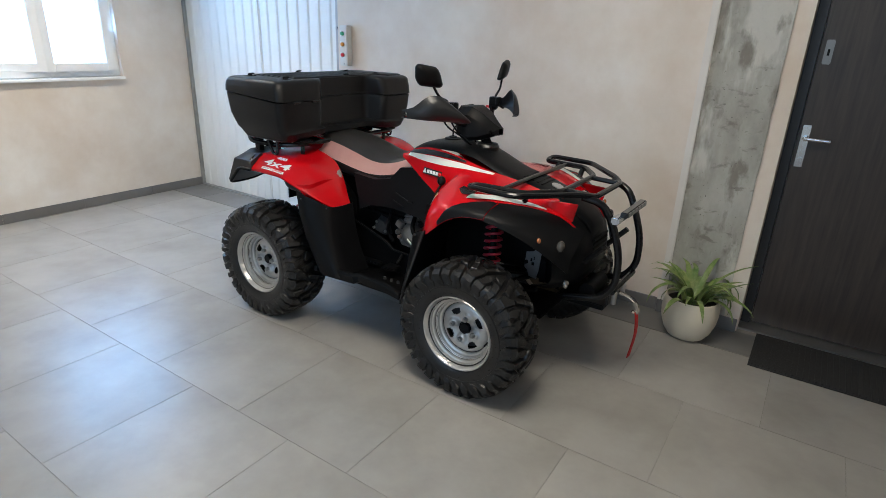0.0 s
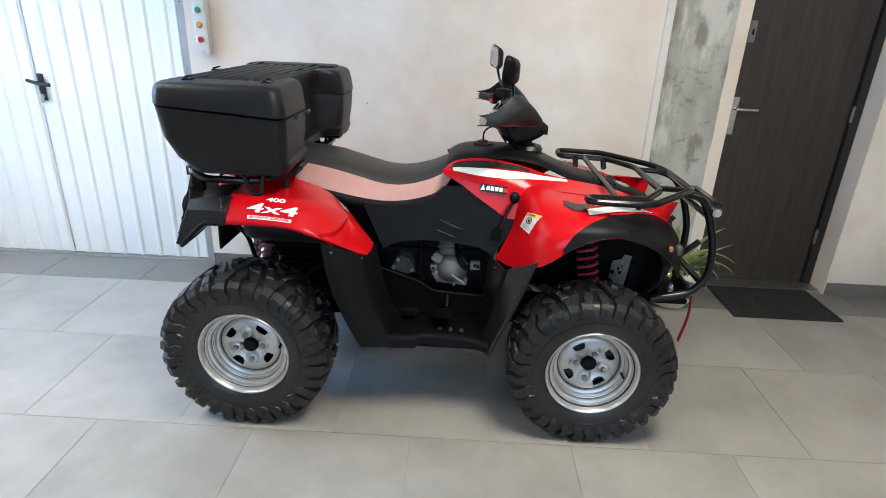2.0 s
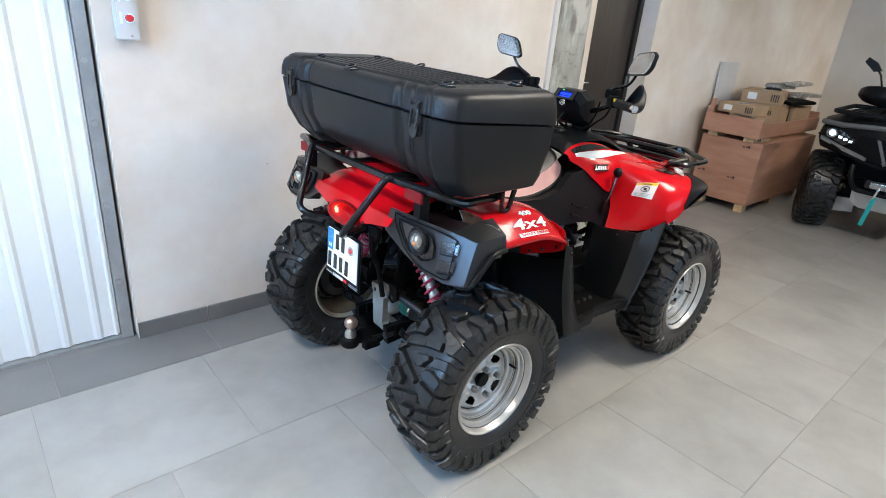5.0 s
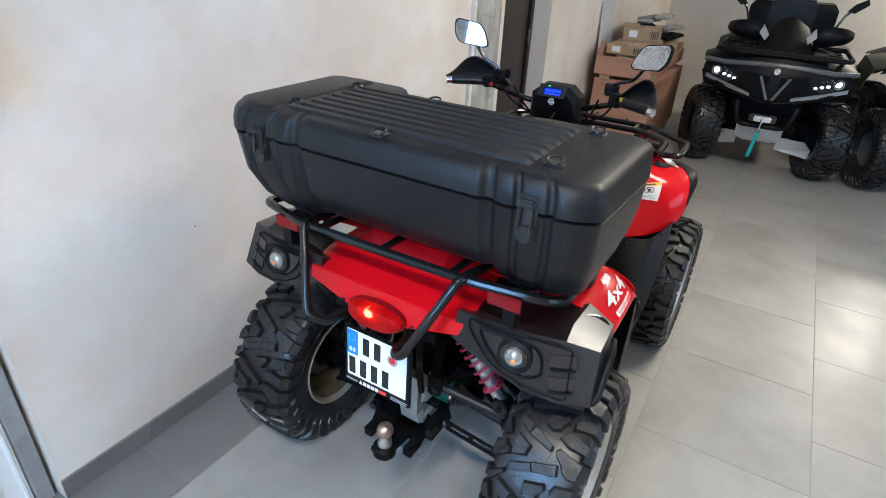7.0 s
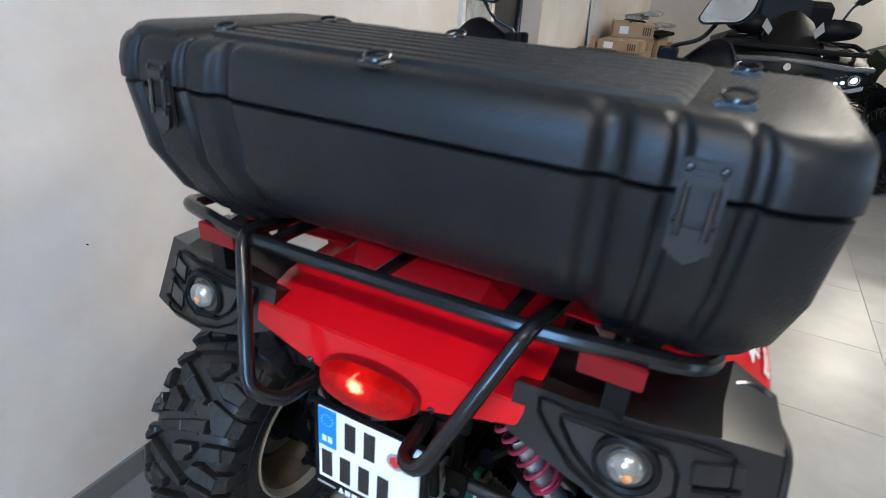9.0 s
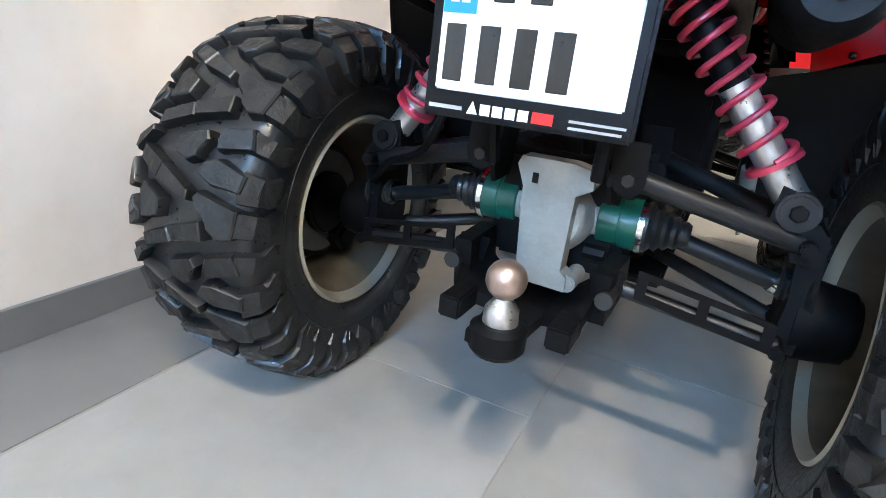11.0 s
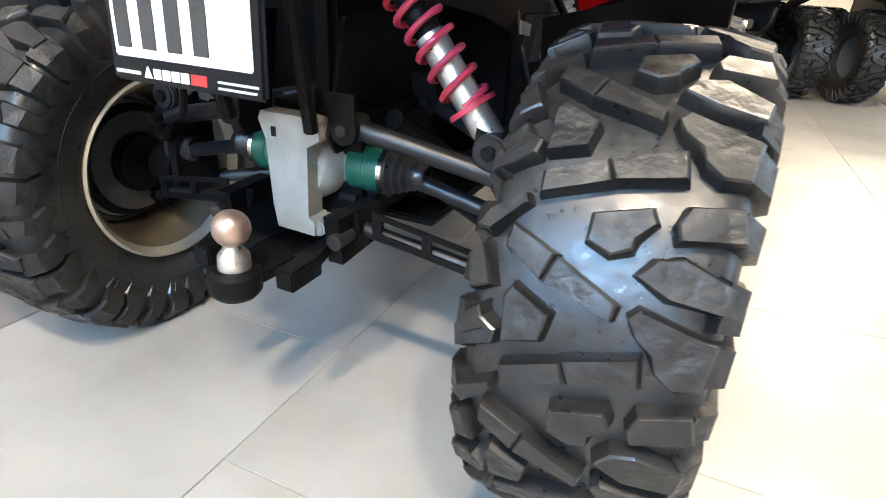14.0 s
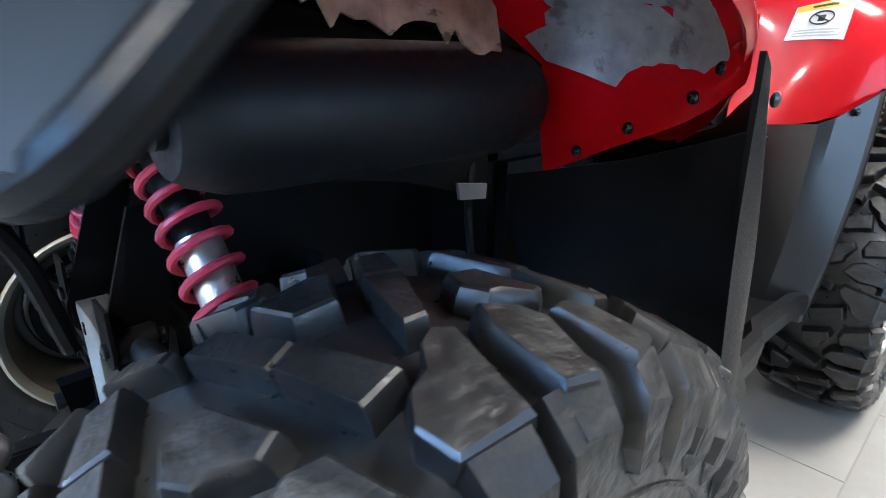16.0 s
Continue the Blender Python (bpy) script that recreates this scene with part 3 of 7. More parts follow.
part("keyhole", box(B(), 1.677, 1.687, 1.032, 1.035, 1.465, 1.495), DARK, door)
for z in (0.28, 1.02, 1.78):
    part("hinge", cyl(B(), (2.330, 1.022, z), (2.330, 1.022, z + 0.09), 0.009, n=12), DOOR_STEEL, door)

# rubber mat in front of the door
doormat = thing("doormat", "black ribbed rubber doormat on the tiles by the door", "doormat")
bm = box(B(), 1.692, 2.294, 0.524, 0.915, 0.0005, 0.008)
part("base", bm, RUBBER_MAT, doormat)
bm = B()
for i in range(24):
    xx = 1.704 + i * 0.0249
    box(bm, xx, xx + 0.013, 0.534, 0.905, 0.0075, 0.0125)
part("ribs", bm, RUBBER_MAT, doormat)

# control box with three push buttons
ctl = thing("control_box", "grey wall control box with green, amber and red buttons", "control box")
part("housing", box(B(), -1.328, -1.254, WALL_Y - 0.056, WALL_Y - 0.0005, 1.260, 1.538), ENCLOSURE, ctl, bevel=0.005)
for z, mm, nm in ((1.482, GREEN_BTN, "green_button"), (1.409, AMBER_BTN, "amber_button"), (1.336, RED_BTN, "red_button")):
    p = part(nm, cyl(B(), (-1.288, WALL_Y - 0.060, z), (-1.288, WALL_Y - 0.078, z), 0.0125, n=20), mm, ctl, bevel=0.002)
    part("collar", cyl(B(), (-1.288, WALL_Y - 0.0565, z), (-1.288, WALL_Y - 0.066, z), 0.0168, n=20), CHROME, p)
    part("button_sticker", box(B(), -1.318, -1.309, WALL_Y - 0.0568, WALL_Y - 0.056, z - 0.02, z + 0.02), DECAL_WHITE, ctl)
part("screw", cyl(B(), (-1.284, WALL_Y - 0.056, 1.275), (-1.284, WALL_Y - 0.0585, 1.275), 0.0045, n=10), BRUSHED, ctl)

# small holes and marks left in the plaster
for mx, mz, r in ((-0.413, 1.034, 0.006), (-0.765, 0.735, 0.003)):
    tagged(part("wall_plug", cyl(B(), (mx, WALL_Y - 0.006, mz), (mx, WALL_Y, mz), r * 0.6, r * 0.5, n=7), DARK), "small dark plug hole in the plaster", "plug", group="wall plugs")

# ---- the red quad bike ----
YAW = Matrix.Rotation(radians(-0.6), 4, "Z")
quad = thing("quad_bike", "red and black four-wheel-drive quad bike standing on the tiles", "quad bike")


def tyre_mesh(R, w, n=11, flip=1):
    """Carcass and tread blocks of a chunky off-road tyre; the axle is the local z axis, the outside is +z."""
    prof = [(-0.37 * w, 0.160), (-0.425 * w, 0.169), (-0.475 * w, 0.190), (-0.50 * w, 0.228), (-0.495 * w, R - 0.055), (-0.455 * w, R - 0.031), (-0.32 * w, R - 0.020), (0, R - 0.017)]
    prof = prof + [(-v, r) for v, r in prof[-2::-1]]
    prof = [(p[0].x, p[0].y) for p in smooth_rows([[(v, r, 0)] for v, r in prof], 4)]
    mid = len(prof) // 2
    S = [0.0] * len(prof)
    for i in range(mid + 1, len(prof)):
        S[i] = S[i - 1] + math.dist(prof[i], prof[i - 1])
    for i in range(mid - 1, -1, -1):
        S[i] = S[i + 1] - math.dist(prof[i], prof[i + 1])
    V, RR = [p[0] for p in prof], [p[1] for p in prof]

    def on(u, s, h):
        v, r = np.interp(s, S, V), np.interp(s, S, RR)
        d = 0.002
        dv, dr = np.interp(s + d, S, V) - np.interp(s - d, S, V), np.interp(s + d, S, RR) - np.interp(s - d, S, RR)
        l = math.hypot(dv, dr) or 1
        nv, nr = -dr / l, dv / l
        a = u / R
        r2 = r + nr * h
        return Vector((r2 * math.cos(a), r2 * math.sin(a), v + nv * h))

    bm = B()
    lathe(bm, [(r, v) for v, r in prof], Matrix.Identity(4), n=72)
    inner = [(0.160, -0.37 * w), (0.151, -0.34 * w), (0.151, 0.34 * w), (0.160, 0.37 * w)]
    lathe(bm, inner, Matrix.Identity(4), n=72)

    def lug(pts, wid, h, taper=0.80, fade=1.0):
        """A block along a line of (u, s)."""
        rows = []
        k = len(pts)
        for i, (u, s) in enumerate(pts):
            a, b = pts[max(i - 1, 0)], pts[min(i + 1, k - 1)]
            du, ds = b[0] - a[0], b[1] - a[1]
            l = math.hypot(du, ds) or 1
            nu, ns = -ds / l * wid / 2, du / l * wid / 2
            e = 0.004 if i == 0 else (-0.004 if i == k - 1 else 0)
            tu, ts = u + du / l * e, s + ds / l * e
            hh = h * (1 + (fade - 1) * (i / (k - 1)) ** 1.5)
            rows.append([on(u + nu * 1.12, s + ns * 1.12, -0.004), on(tu + nu * taper, ts + ns * taper, hh), on(tu - nu * taper, ts - ns * taper, hh), on(u - nu * 1.12, s - ns * 1.12, -0.004)])
        loft(bm, rows, caps=True, mi=(0, 1, 0))

    def lerp(a, b, f):
        return (a[0] + (b[0] - a[0]) * f, a[1] + (b[1] - a[1]) * f)

    L = 2 * math.pi * R / n
    k = w / 0.24

    def block(pts, h=0.0185, mi=1):
        """A block whose top has a free outline of (u, s); the flanks slope and the rim is worn round."""
        cu, cs = sum(p[0] for p in pts) / len(pts), sum(p[1] for p in pts) / len(pts)
        rows = []
        for grow, hh in ((0.0055, -0.004), (0.0035, h * 0.55), (0.0012, h * 0.90), (-0.0012, h)):
            row = []
            for u, s in pts:
                l = math.hypot(u - cu, s - cs) or 1
                row.append(on(u + (u - cu) / l * grow, s + (s - cs) / l * grow, hh))
            rows.append(row)
        loft(bm, rows, closed=True)
        bm.verts.ensure_lookup_table()
        bm.faces.new(bm.verts[-len(pts):]).material_index = mi

    # one pitch of the tread, as (share of the pitch, metres across); cut bars, five-sided studs and shoulder blocks
    BAR = [[(-.035, .064), (.072, .0125), (-.032, .0045), (-.143, .062)], [(.085, .0105), (.187, -.051), (.047, -.056), (-.020, .001)]]
    SLANT = [[(-.324, .078), (-.424, .037), (-.553, .045), (-.437, .080)], [(-.438, .033), (-.592, -.024), (-.668, -.022), (-.567, .041)]]
    STUDS = [[(-.327, .011), (-.198, .011), (-.125, -.035), (-.19, -.041), (-.277, -.027), (-.327, -.026), (-.37, -.01)], [(-.679, .072), (-.621, .066), (-.717, .031), (-.854, .035), (-.907, .068)]]
    OUTER = [[(.36, -.038), (.41, -.046), (.33, -.104), (.105, -.100), (.085, -.082), (.146, -.067), (.224, -.061), (.29, -.045)], [(-.172, -.058), (-.085, -.064), (-.032, -.100), (-.187, -.106), (-.245, -.062)], [(-.44, -.036), (-.35, -.049), (-.321, -.069), (-.397, -.106), (-.528, -.103), (-.513, -.064)]]
    INNER = [[(.184, .092), (.134, .076), (.058, .078), (-.05, .110), (.064, .114)], [(-.36, .110), (-.265, .101), (-.163, .076), (-.21, .073), (-.37, .098)], [(-.525, .112), (-.455, .100), (-.640, .088), (-.690, .104)], [(-.885, .112), (-.767, .094), (-.873, .086), (-.950, .104)]]
    for i in range(n):
        q = lambda u, s: (L * (i + flip * u), flip * s * k)
        for shape in BAR + SLANT + STUDS + OUTER + INNER:
            block([q(u, s) for u, s in shape])
        for u0, u1, wid in ((.22, .20, .044), (-.11, -.14, .034), (-.45, -.48, .038), (.46, .45, .030)):
            lug([q(u0, -.098), q((u0 + u1) / 2, -.122), q(u1, -.142), q(u1 + .07, -.162), q(u1 + .03, -.176)], wid, 0.0150, 0.82, 0.10)
        for u0, u1, wid in ((.04, .02, .034), (-.30, -.33, .036), (-.60, -.62, .032), (-.86, -.88, .032)):
            lug([q(u0, .102), q((u0 + u1) / 2, .122), q(u1, .142), q(u1 - .07, .162), q(u1 - .03, .176)], wid, 0.0150, 0.82, 0.10)
    for sg in (1, -1):
        lug([(L * n * f / 48, sg * 0.188 * k) for f in range(49)], 0.005, 0.0016, 0.7)
    return bm


def rim_parts(w, wheel):
    """Pressed steel rim: stepped barrel, dished disc with four openings, four nuts and a dark hub."""
    o = 0.40 * w

    def rp(name, bm, *a, **k):
        bmesh.ops.scale(bm, vec=(0.92, 0.92, 1), verts=bm.verts)
        return part(name, bm, *a, **k)

    prof = [(0.183, o + 0.012), (0.186, o + 0.008), (0.183, o + 0.002), (0.173, o - 0.001), (0.169, o - 0.011), (0.162, o - 0.013), (0.160, o - 0.024), (0.152, o - 0.027), (0.150, o - 0.040), (0.142, o - 0.044), (0.139, o - 0.056), (0.130, o - 0.060), (0.126, o - 0.073)]
    bm = B()
    lathe(bm, [(0.179, o + 0.011), (0.176, o + 0.008), (0.173, o + 0.0)][::-1] + prof, Matrix.Identity(4), n=64)
    rp("rim_flange", bm, RIM, wheel, smooth=28)
    bm = B()
    back = -0.40 * w
    lathe(bm, [(0.150, o - 0.036), (0.148, 0.0), (0.152, back + 0.05), (0.164, back + 0.02), (0.178, back + 0.002), (0.184, back - 0.006), (0.180, back - 0.010), (0.174, back - 0.004), (0.160, back + 0.016), (0.1475, back + 0.05), (0.1445, 0.0), (0.1445, o - 0.04)], Matrix.Identity(4), n=64)
    rp("rim_barrel", bm, BARREL, wheel, smooth=50)
    rp("rim_lip", lathe(B(), [(0.172, back + 0.006), (0.178, back + 0.000), (0.1855, back - 0.005), (0.186, back - 0.010), (0.181, back - 0.013), (0.174, back - 0.007), (0.168, back + 0.004)], Matrix.Identity(4), n=64), RIM_INNER, wheel, smooth=50)
    bm = B()
    n = 72
    rad = [0.126, 0.123, 0.118, 0.110, 0.104, 0.098, 0.092, 0.086, 0.080, 0.074, 0.067, 0.060, 0.053, 0.046, 0.039, 0.032]
    dish = ((0.032, -0.070), (0.060, -0.069), (0.076, -0.062), (0.090, -0.057), (0.110, -0.060), (0.120, -0.064), (0.126, -0.072))
    rings = []
    for r in rad:
        h = o + np.interp(r, [d[0] for d in dish], [d[1] for d in dish])
        ring = []
        for j in range(n):
            a = 2 * math.pi * j / n
            near = round(a / (math.pi / 2)) * math.pi / 2
            d = math.dist((r * math.cos(a), r * math.sin(a)), (0.058 * math.cos(near), 0.058 * math.sin(near)))
            f = max(0.0, min(1.0, (0.031 - d) / 0.016))
            ring.append(bm.verts.new((r * math.cos(a), r * math.sin(a), h + 0.017 * f * f * (3 - 2 * f))))
        rings.append(ring)
    for i in range(len(rad) - 1):
        for j in range(n):
            am = (2 * math.pi * (j + 0.5) / n - math.pi / 4) % (math.pi / 2)
            am = min(am, math.pi / 2 - am)
            if 4 <= i <= 8 and am < (0.24, 0.24, 0.24, 0.24, 0.16)[i - 4]:
                continue
            bm.faces.new((rings[i][j], rings[i][(j + 1) % n], rings[i + 1][(j + 1) % n], rings[i + 1][j]))
    rp("rim_disc", bm, RIM, wheel, smooth=50)
    rp("disc_seam", tube(B(), [(0.1262 * math.cos(2 * math.pi * k / 48), 0.1262 * math.sin(2 * math.pi * k / 48), o - 0.0705) for k in range(48)], 0.0016, 6, closed=True), DARK, wheel)
    bm = cyl(B(), (0, 0, -0.03), (0, 0, o - 0.080), 0.062, n=24)
    rp("hub", bm, DARK, wheel, bevel=0.006)
    # added dark disc: stands for shade inside the rim, hides the bright disc back
    rp("shade_disc", lathe(B(), [(0.030, o - 0.100), (0.117, o - 0.096), (0.119, o - 0.092), (0.030, o - 0.094)], Matrix.Identity(4), n=40), DARK, wheel)
    rp("brake_disc", lathe(B(), [(0.05, -0.012), (0.104, -0.012), (0.104, -0.006), (0.05, -0.006)], Matrix.Identity(4), n=40), ENGINE_DULL, wheel)
    bm = box(B(), 0.062, 0.122, -0.045, 0.045, -0.040, 0.016)
    rp("brake_caliper", bm, DARK, wheel, bevel=0.01)
    bm = cyl(B(), (0, 0, o - 0.085), (0, 0, o - 0.054), 0.031, 0.027, n=20)
    rp("hub_cap", bm, BLACK_PLASTIC, wheel, bevel=0.002)
    for j in range(4):
        a = 2 * math.pi * j / 4
        c = (0.058 * math.cos(a), 0.058 * math.sin(a))
        bm = cyl(B(), (*c, o - 0.056), (*c, o - 0.034), 0.0125, n=6)
        cyl(bm, (*c, o - 0.036), (*c, o - 0.029), 0.0080, n=10)
        rp("wheel_nut", bm, BRUSHED, wheel, bevel=0.001, seg=1)
    bm = cyl(B(), (0.136, 0.0, o - 0.055), (0.138, 0.0, o - 0.025), 0.005, n=8)
    rp("valve", bm, BLACK_PLASTIC, wheel)


AXLE_Z = 0.302
for kind, (R, w, ax, yc) in {"rear": (0.3175, 0.226, -0.634, 0.470), "front": (0.309, 0.200, 0.647, 0.474)}.items():
    for sg in (-1, 1):
        wheel = new("wheel")
        wheel.parent = quad
        spin = {("rear", -1): 8.5, ("rear", 1): 50, ("front", -1): -13, ("front", 1): 31}[kind, sg]
        m = pose(ax, sg * yc - (0.009 if kind == "rear" and sg > 0 else 0), AXLE_Z, 90 if sg < 0 else -90, 0, 0) @ pose(0, 0, 0, 0, 0, spin)
        wheel.matrix_basis = m
        tyre = part("tyre", tyre_mesh(R, w, flip=sg), [RUBBER, RUBBER_WORN], wheel, smooth=28)
        # flatten the contact patch
        me = tyre.data
        inv = m.inverted()
        for v in me.vertices:
            p = m @ v.co
            if p.z < 0.0008:
                p.z = 0.0008
                v.co = inv @ p
        rim_parts(w, wheel)
        # small pale lettering on the sidewall, as bars
        for j in range(7):
            a = (1.45 if kind == "front" else 2.06) - radians(spin if sg < 0 else 0) + math.pi * (kind == "front") + j * 0.047
            q = Matrix.Rotation(a, 4, "Z") @ Matrix.Translation((0.216, 0, 0.4925 * w))
            part("sidewall_mark", box(B(), -0.006, 0.006, -0.0034, 0.0034, -0.004, 0.0012, q), SIDEWALL_INK, wheel, "grey moulded mark")


def sym(fn):
    for sg in (-1, 1):
        fn(sg)


def R_(sg, rows):
    """Rows given with outward y as a positive number, put on one side."""
    return [[(x, sg * y, z) for x, y, z in row] for row in rows]


# red rear fender
REAR_F = [
    [(-0.67, .20, .905), (-0.67, .38, .902), (-0.67, .475, .882), (-0.67, .535, .842), (-0.67, .556, .822), (-0.67, .550, .808)],
    [(-0.55, .20, .905), (-0.55, .38, .902), (-0.55, .475, .885), (-0.55, .535, .844), (-0.55, .556, .822), (-0.55, .550, .808)],
    [(-0.45, .20, .880), (-0.45, .37, .890), (-0.45, .465, .876), (-0.45, .528, .836), (-0.45, .552, .815), (-0.45, .546, .802)],
    [(-0.375, .21, .835), (-0.375, .36, .858), (-0.372, .455, .846), (-0.370, .520, .808), (-0.368, .546, .788), (-0.368, .540, .775)],
    [(-0.30, .24, .775), (-0.295, .34, .800), (-0.290, .425, .790), (-0.290, .490, .762), (-0.295, .520, .750), (-0.295, .514, .738)],
    [(-0.238, .28, .718), (-0.234, .335, .733), (-0.230, .390, .726), (-0.232, .442, .708), (-0.236, .478, .706), (-0.236, .472, .694)],
    [(-0.188, .31, .668), (-0.188, .335, .668), (-0.188, .365, .666), (-0.192, .395, .662), (-0.198, .425, .668), (-0.198, .42, .660)]]


REAR_F = [[(x, y - .014 * min(1, max(0, (y - .3) / .2)), z - .009 * min(1, max(0, (y - .3) / .2)) - .018 * min(1, max(0, (.44 - y) / .06)) * min(1, max(0, (-.36 - x) / .09))) for x, y, z in r] for r in REAR_F]


def drape(bm, skin, up):
    """Lay a flat mesh on a skin, seen along up; its own relief stays."""
    low = min(v.co.dot(up) for v in bm.verts)
    for v in bm.verts:
        hit = skin.ray_cast(v.co + up * 0.06, -up)
        if hit[0]:
            v.co = hit[0] + up * (0.0012 + min(0.002, max(0, v.co.dot(up) - low)))
    return bm


def rear_fender(sg):
    bm = sheet(B(), both(R_(sg, REAR_F), 3), 0.004)
    f = part("rear_fender", bm, RED, quad, "glossy red plastic", smooth=50)
    # lettering on the outer face
    skin = BVHTree.FromPolygons([v.co.copy() for v in f.data.vertices], [tuple(p.vertices) for p in f.data.polygons])
    up = Vector((0, sg * 0.75, 0.66))
    fm = basis((-0.508, sg * 0.497, 0.853), (-sg, 0, -0.035 * -sg), (0, -sg * 0.66, 0.75))
    part("lettering", drape(text_mesh(B(), "4x4", fm @ pose(0, -0.006, 0), 0.052, bold=0.0011, slant=0.10, width=0.172), skin, up), DECAL_WHITE, f)
    part("lettering", drape(text_mesh(B(), "400", fm @ pose(0.006, 0.034, 0), 0.024, bold=0.0010, width=0.064), skin, up), DECAL_WHITE, f)
    strip = B()
    loft(strip, [[fm @ Vector((-0.074 + 0.148 * i / 14, -0.049 + 0.014 * j / 2, 0)) for j in range(3)] for i in range(15)])
    st = part("letter_strip", drape(strip, skin, up), DECAL_WHITE, f)
    part("lettering", drape(text_mesh(B(), "SHAFT DRIVE", fm @ pose(0, -0.042, 0), 0.0115, bold=0.0003, width=0.132), skin, up * 1.0), DECAL_RED, st).location = up * 0.0024
    # black mudguard below its front end
    G = [[(-0.338, .533, .752), (-0.295, .525, .732), (-0.238, .488, .704), (-0.193, .432, .670), (-0.178, .30, .668)],
         [(-0.315, .528, .60), (-0.268, .530, .60), (-0.222, .506, .60), (-0.180, .446, .60), (-0.170, .30, .60)],
         [(-0.270, .520, .46), (-0.235, .524, .46), (-0.19, .510, .46), (-0.145, .464, .46), (-0.135, .30, .46)],
         [(-0.215, .508, .335), (-0.195, .512, .335), (-0.15, .508, .335), (-0.09, .488, .335), (-0.075, .30, .335)]]
    g = part("rear_mudguard", sheet(B(), both(R_(sg, G), 3), 0.005), BLACK_PLASTIC, quad, smooth=40)
    W = [[(-0.328, .528, .690), (-0.292, .40, .645), (-0.268, .22, .60)], [(-0.305, .525, .585), (-0.28, .40, .57), (-0.258, .22, .55)],
         [(-0.270, .519, .46), (-0.25, .40, .46), (-0.23, .22, .46)], [(-0.215, .507, .335), (-0.21, .40, .335), (-0.20, .22, .335)]]
    part("splash_guard", sheet(B(), both(R_(sg, W), 2), 0.004), BLACK_PLASTIC, g, smooth=40)
    for x, y, z in ((-0.30, .534, .714), (-0.207, .462, .668)):
        part("fastener", ball(B(), (x, sg * y, z), 0.007, 1, 0.6, 1, 10), GLOSS_BLACK, g)
    AP = [[(-0.345, .526, .778), (-0.292, .485, .778), (-0.275, .40, .790), (-0.283, .285, .775)], [(-0.322, .519, .752), (-0.296, .47, .722), (-0.276, .37, .708), (-0.270, .27, .70)],
          [(-0.300, .508, .728), (-0.292, .46, .690), (-0.284, .37, .650), (-0.272, .285, .612)]]
    ap = part("arch_panel", sheet(B(), both(R_(sg, AP), 3), 0.003), RED, f, "glossy red plastic", smooth=50)
    for x, y, z in ((-.296, .465, .712), (-.290, .40, .678), (-.281, .335, .646), (-.304, .490, .738)):
        part("fastener", ball(B(), (x - .003, sg * y, z), 0.0065, 0.6, 1, 1, 10), GLOSS_BLACK, ap)
    # torn foil heat shield under the fender
    U = [[(-.345, .22, .822), (-.338, .30, .834), (-.336, .37, .836), (-.340, .43, .826), (-.348, .490, .806)],
         [(-.293, .25, .788), (-.284, .32, .790), (-.281, .38, .790), (-.288, .44, .782), (-.311, .494, .768)],
         [(-.279, .285, .752), (-.275, .335, .738), (-.273, .385, .724), (-.282, .44, .728), (-.301, .500, .738)]]
    if sg < 0:
        part("heat_shield", sheet(B(), both(R_(sg, [[(x - 0.004, y, z - 0.009) for x, y, z in r] for r in U]), 3), 0.002), WRAP, f, "torn silver foil on the underside")


sym(rear_fender)


# red front fender and the black cap ahead of it
FRONT_F = [
    [(0.345, .17, .868), (0.350, .208, .815), (0.345, .238, .757), (0.316, .268, .69), (0.282, .282, .622)],
    [(0.375, .17, .890), (0.380, .27, .855), (0.375, .345, .80), (0.360, .395, .725), (0.345, .41, .640)],
    [(0.42, .17, .900), (0.42, .31, .880), (0.425, .42, .838), (0.43, .485, .770), (0.438, .500, .692)],
    [(0.52, .17, .893), (0.52, .33, .878), (0.52, .44, .856), (0.525, .500, .818), (0.528, .515, .765)],
    [(0.62, .17, .883), (0.62, .33, .870), (0.62, .44, .856), (0.62, .500, .834), (0.62, .516, .806)],
    [(0.71, .17, .873), (0.71, .33, .858), (0.71, .43, .846), (0.71, .485, .828), (0.71, .500, .808)]]
FRONT_C = [
    [(0.705, .22, .868), (0.705, .33, .856), (0.705, .43, .844), (0.705, .485, .826), (0.705, .500, .805)],
    [(0.80, .22, .846), (0.80, .32, .836), (0.80, .40, .820), (0.80, .448, .796), (0.80, .462, .768)],
    [(0.88, .20, .815), (0.88, .28, .804), (0.88, .35, .784), (0.88, .392, .752), (0.88, .405, .712)],
    [(0.95, .17, .775), (0.95, .23, .760), (0.95, .29, .732), (0.95, .330, .695), (0.95, .342, .645)],
    [(1.00, .13, .728), (1.005, .18, .708), (1.005, .23, .672), (1.00, .262, .628), (1.00, .27, .575)]]


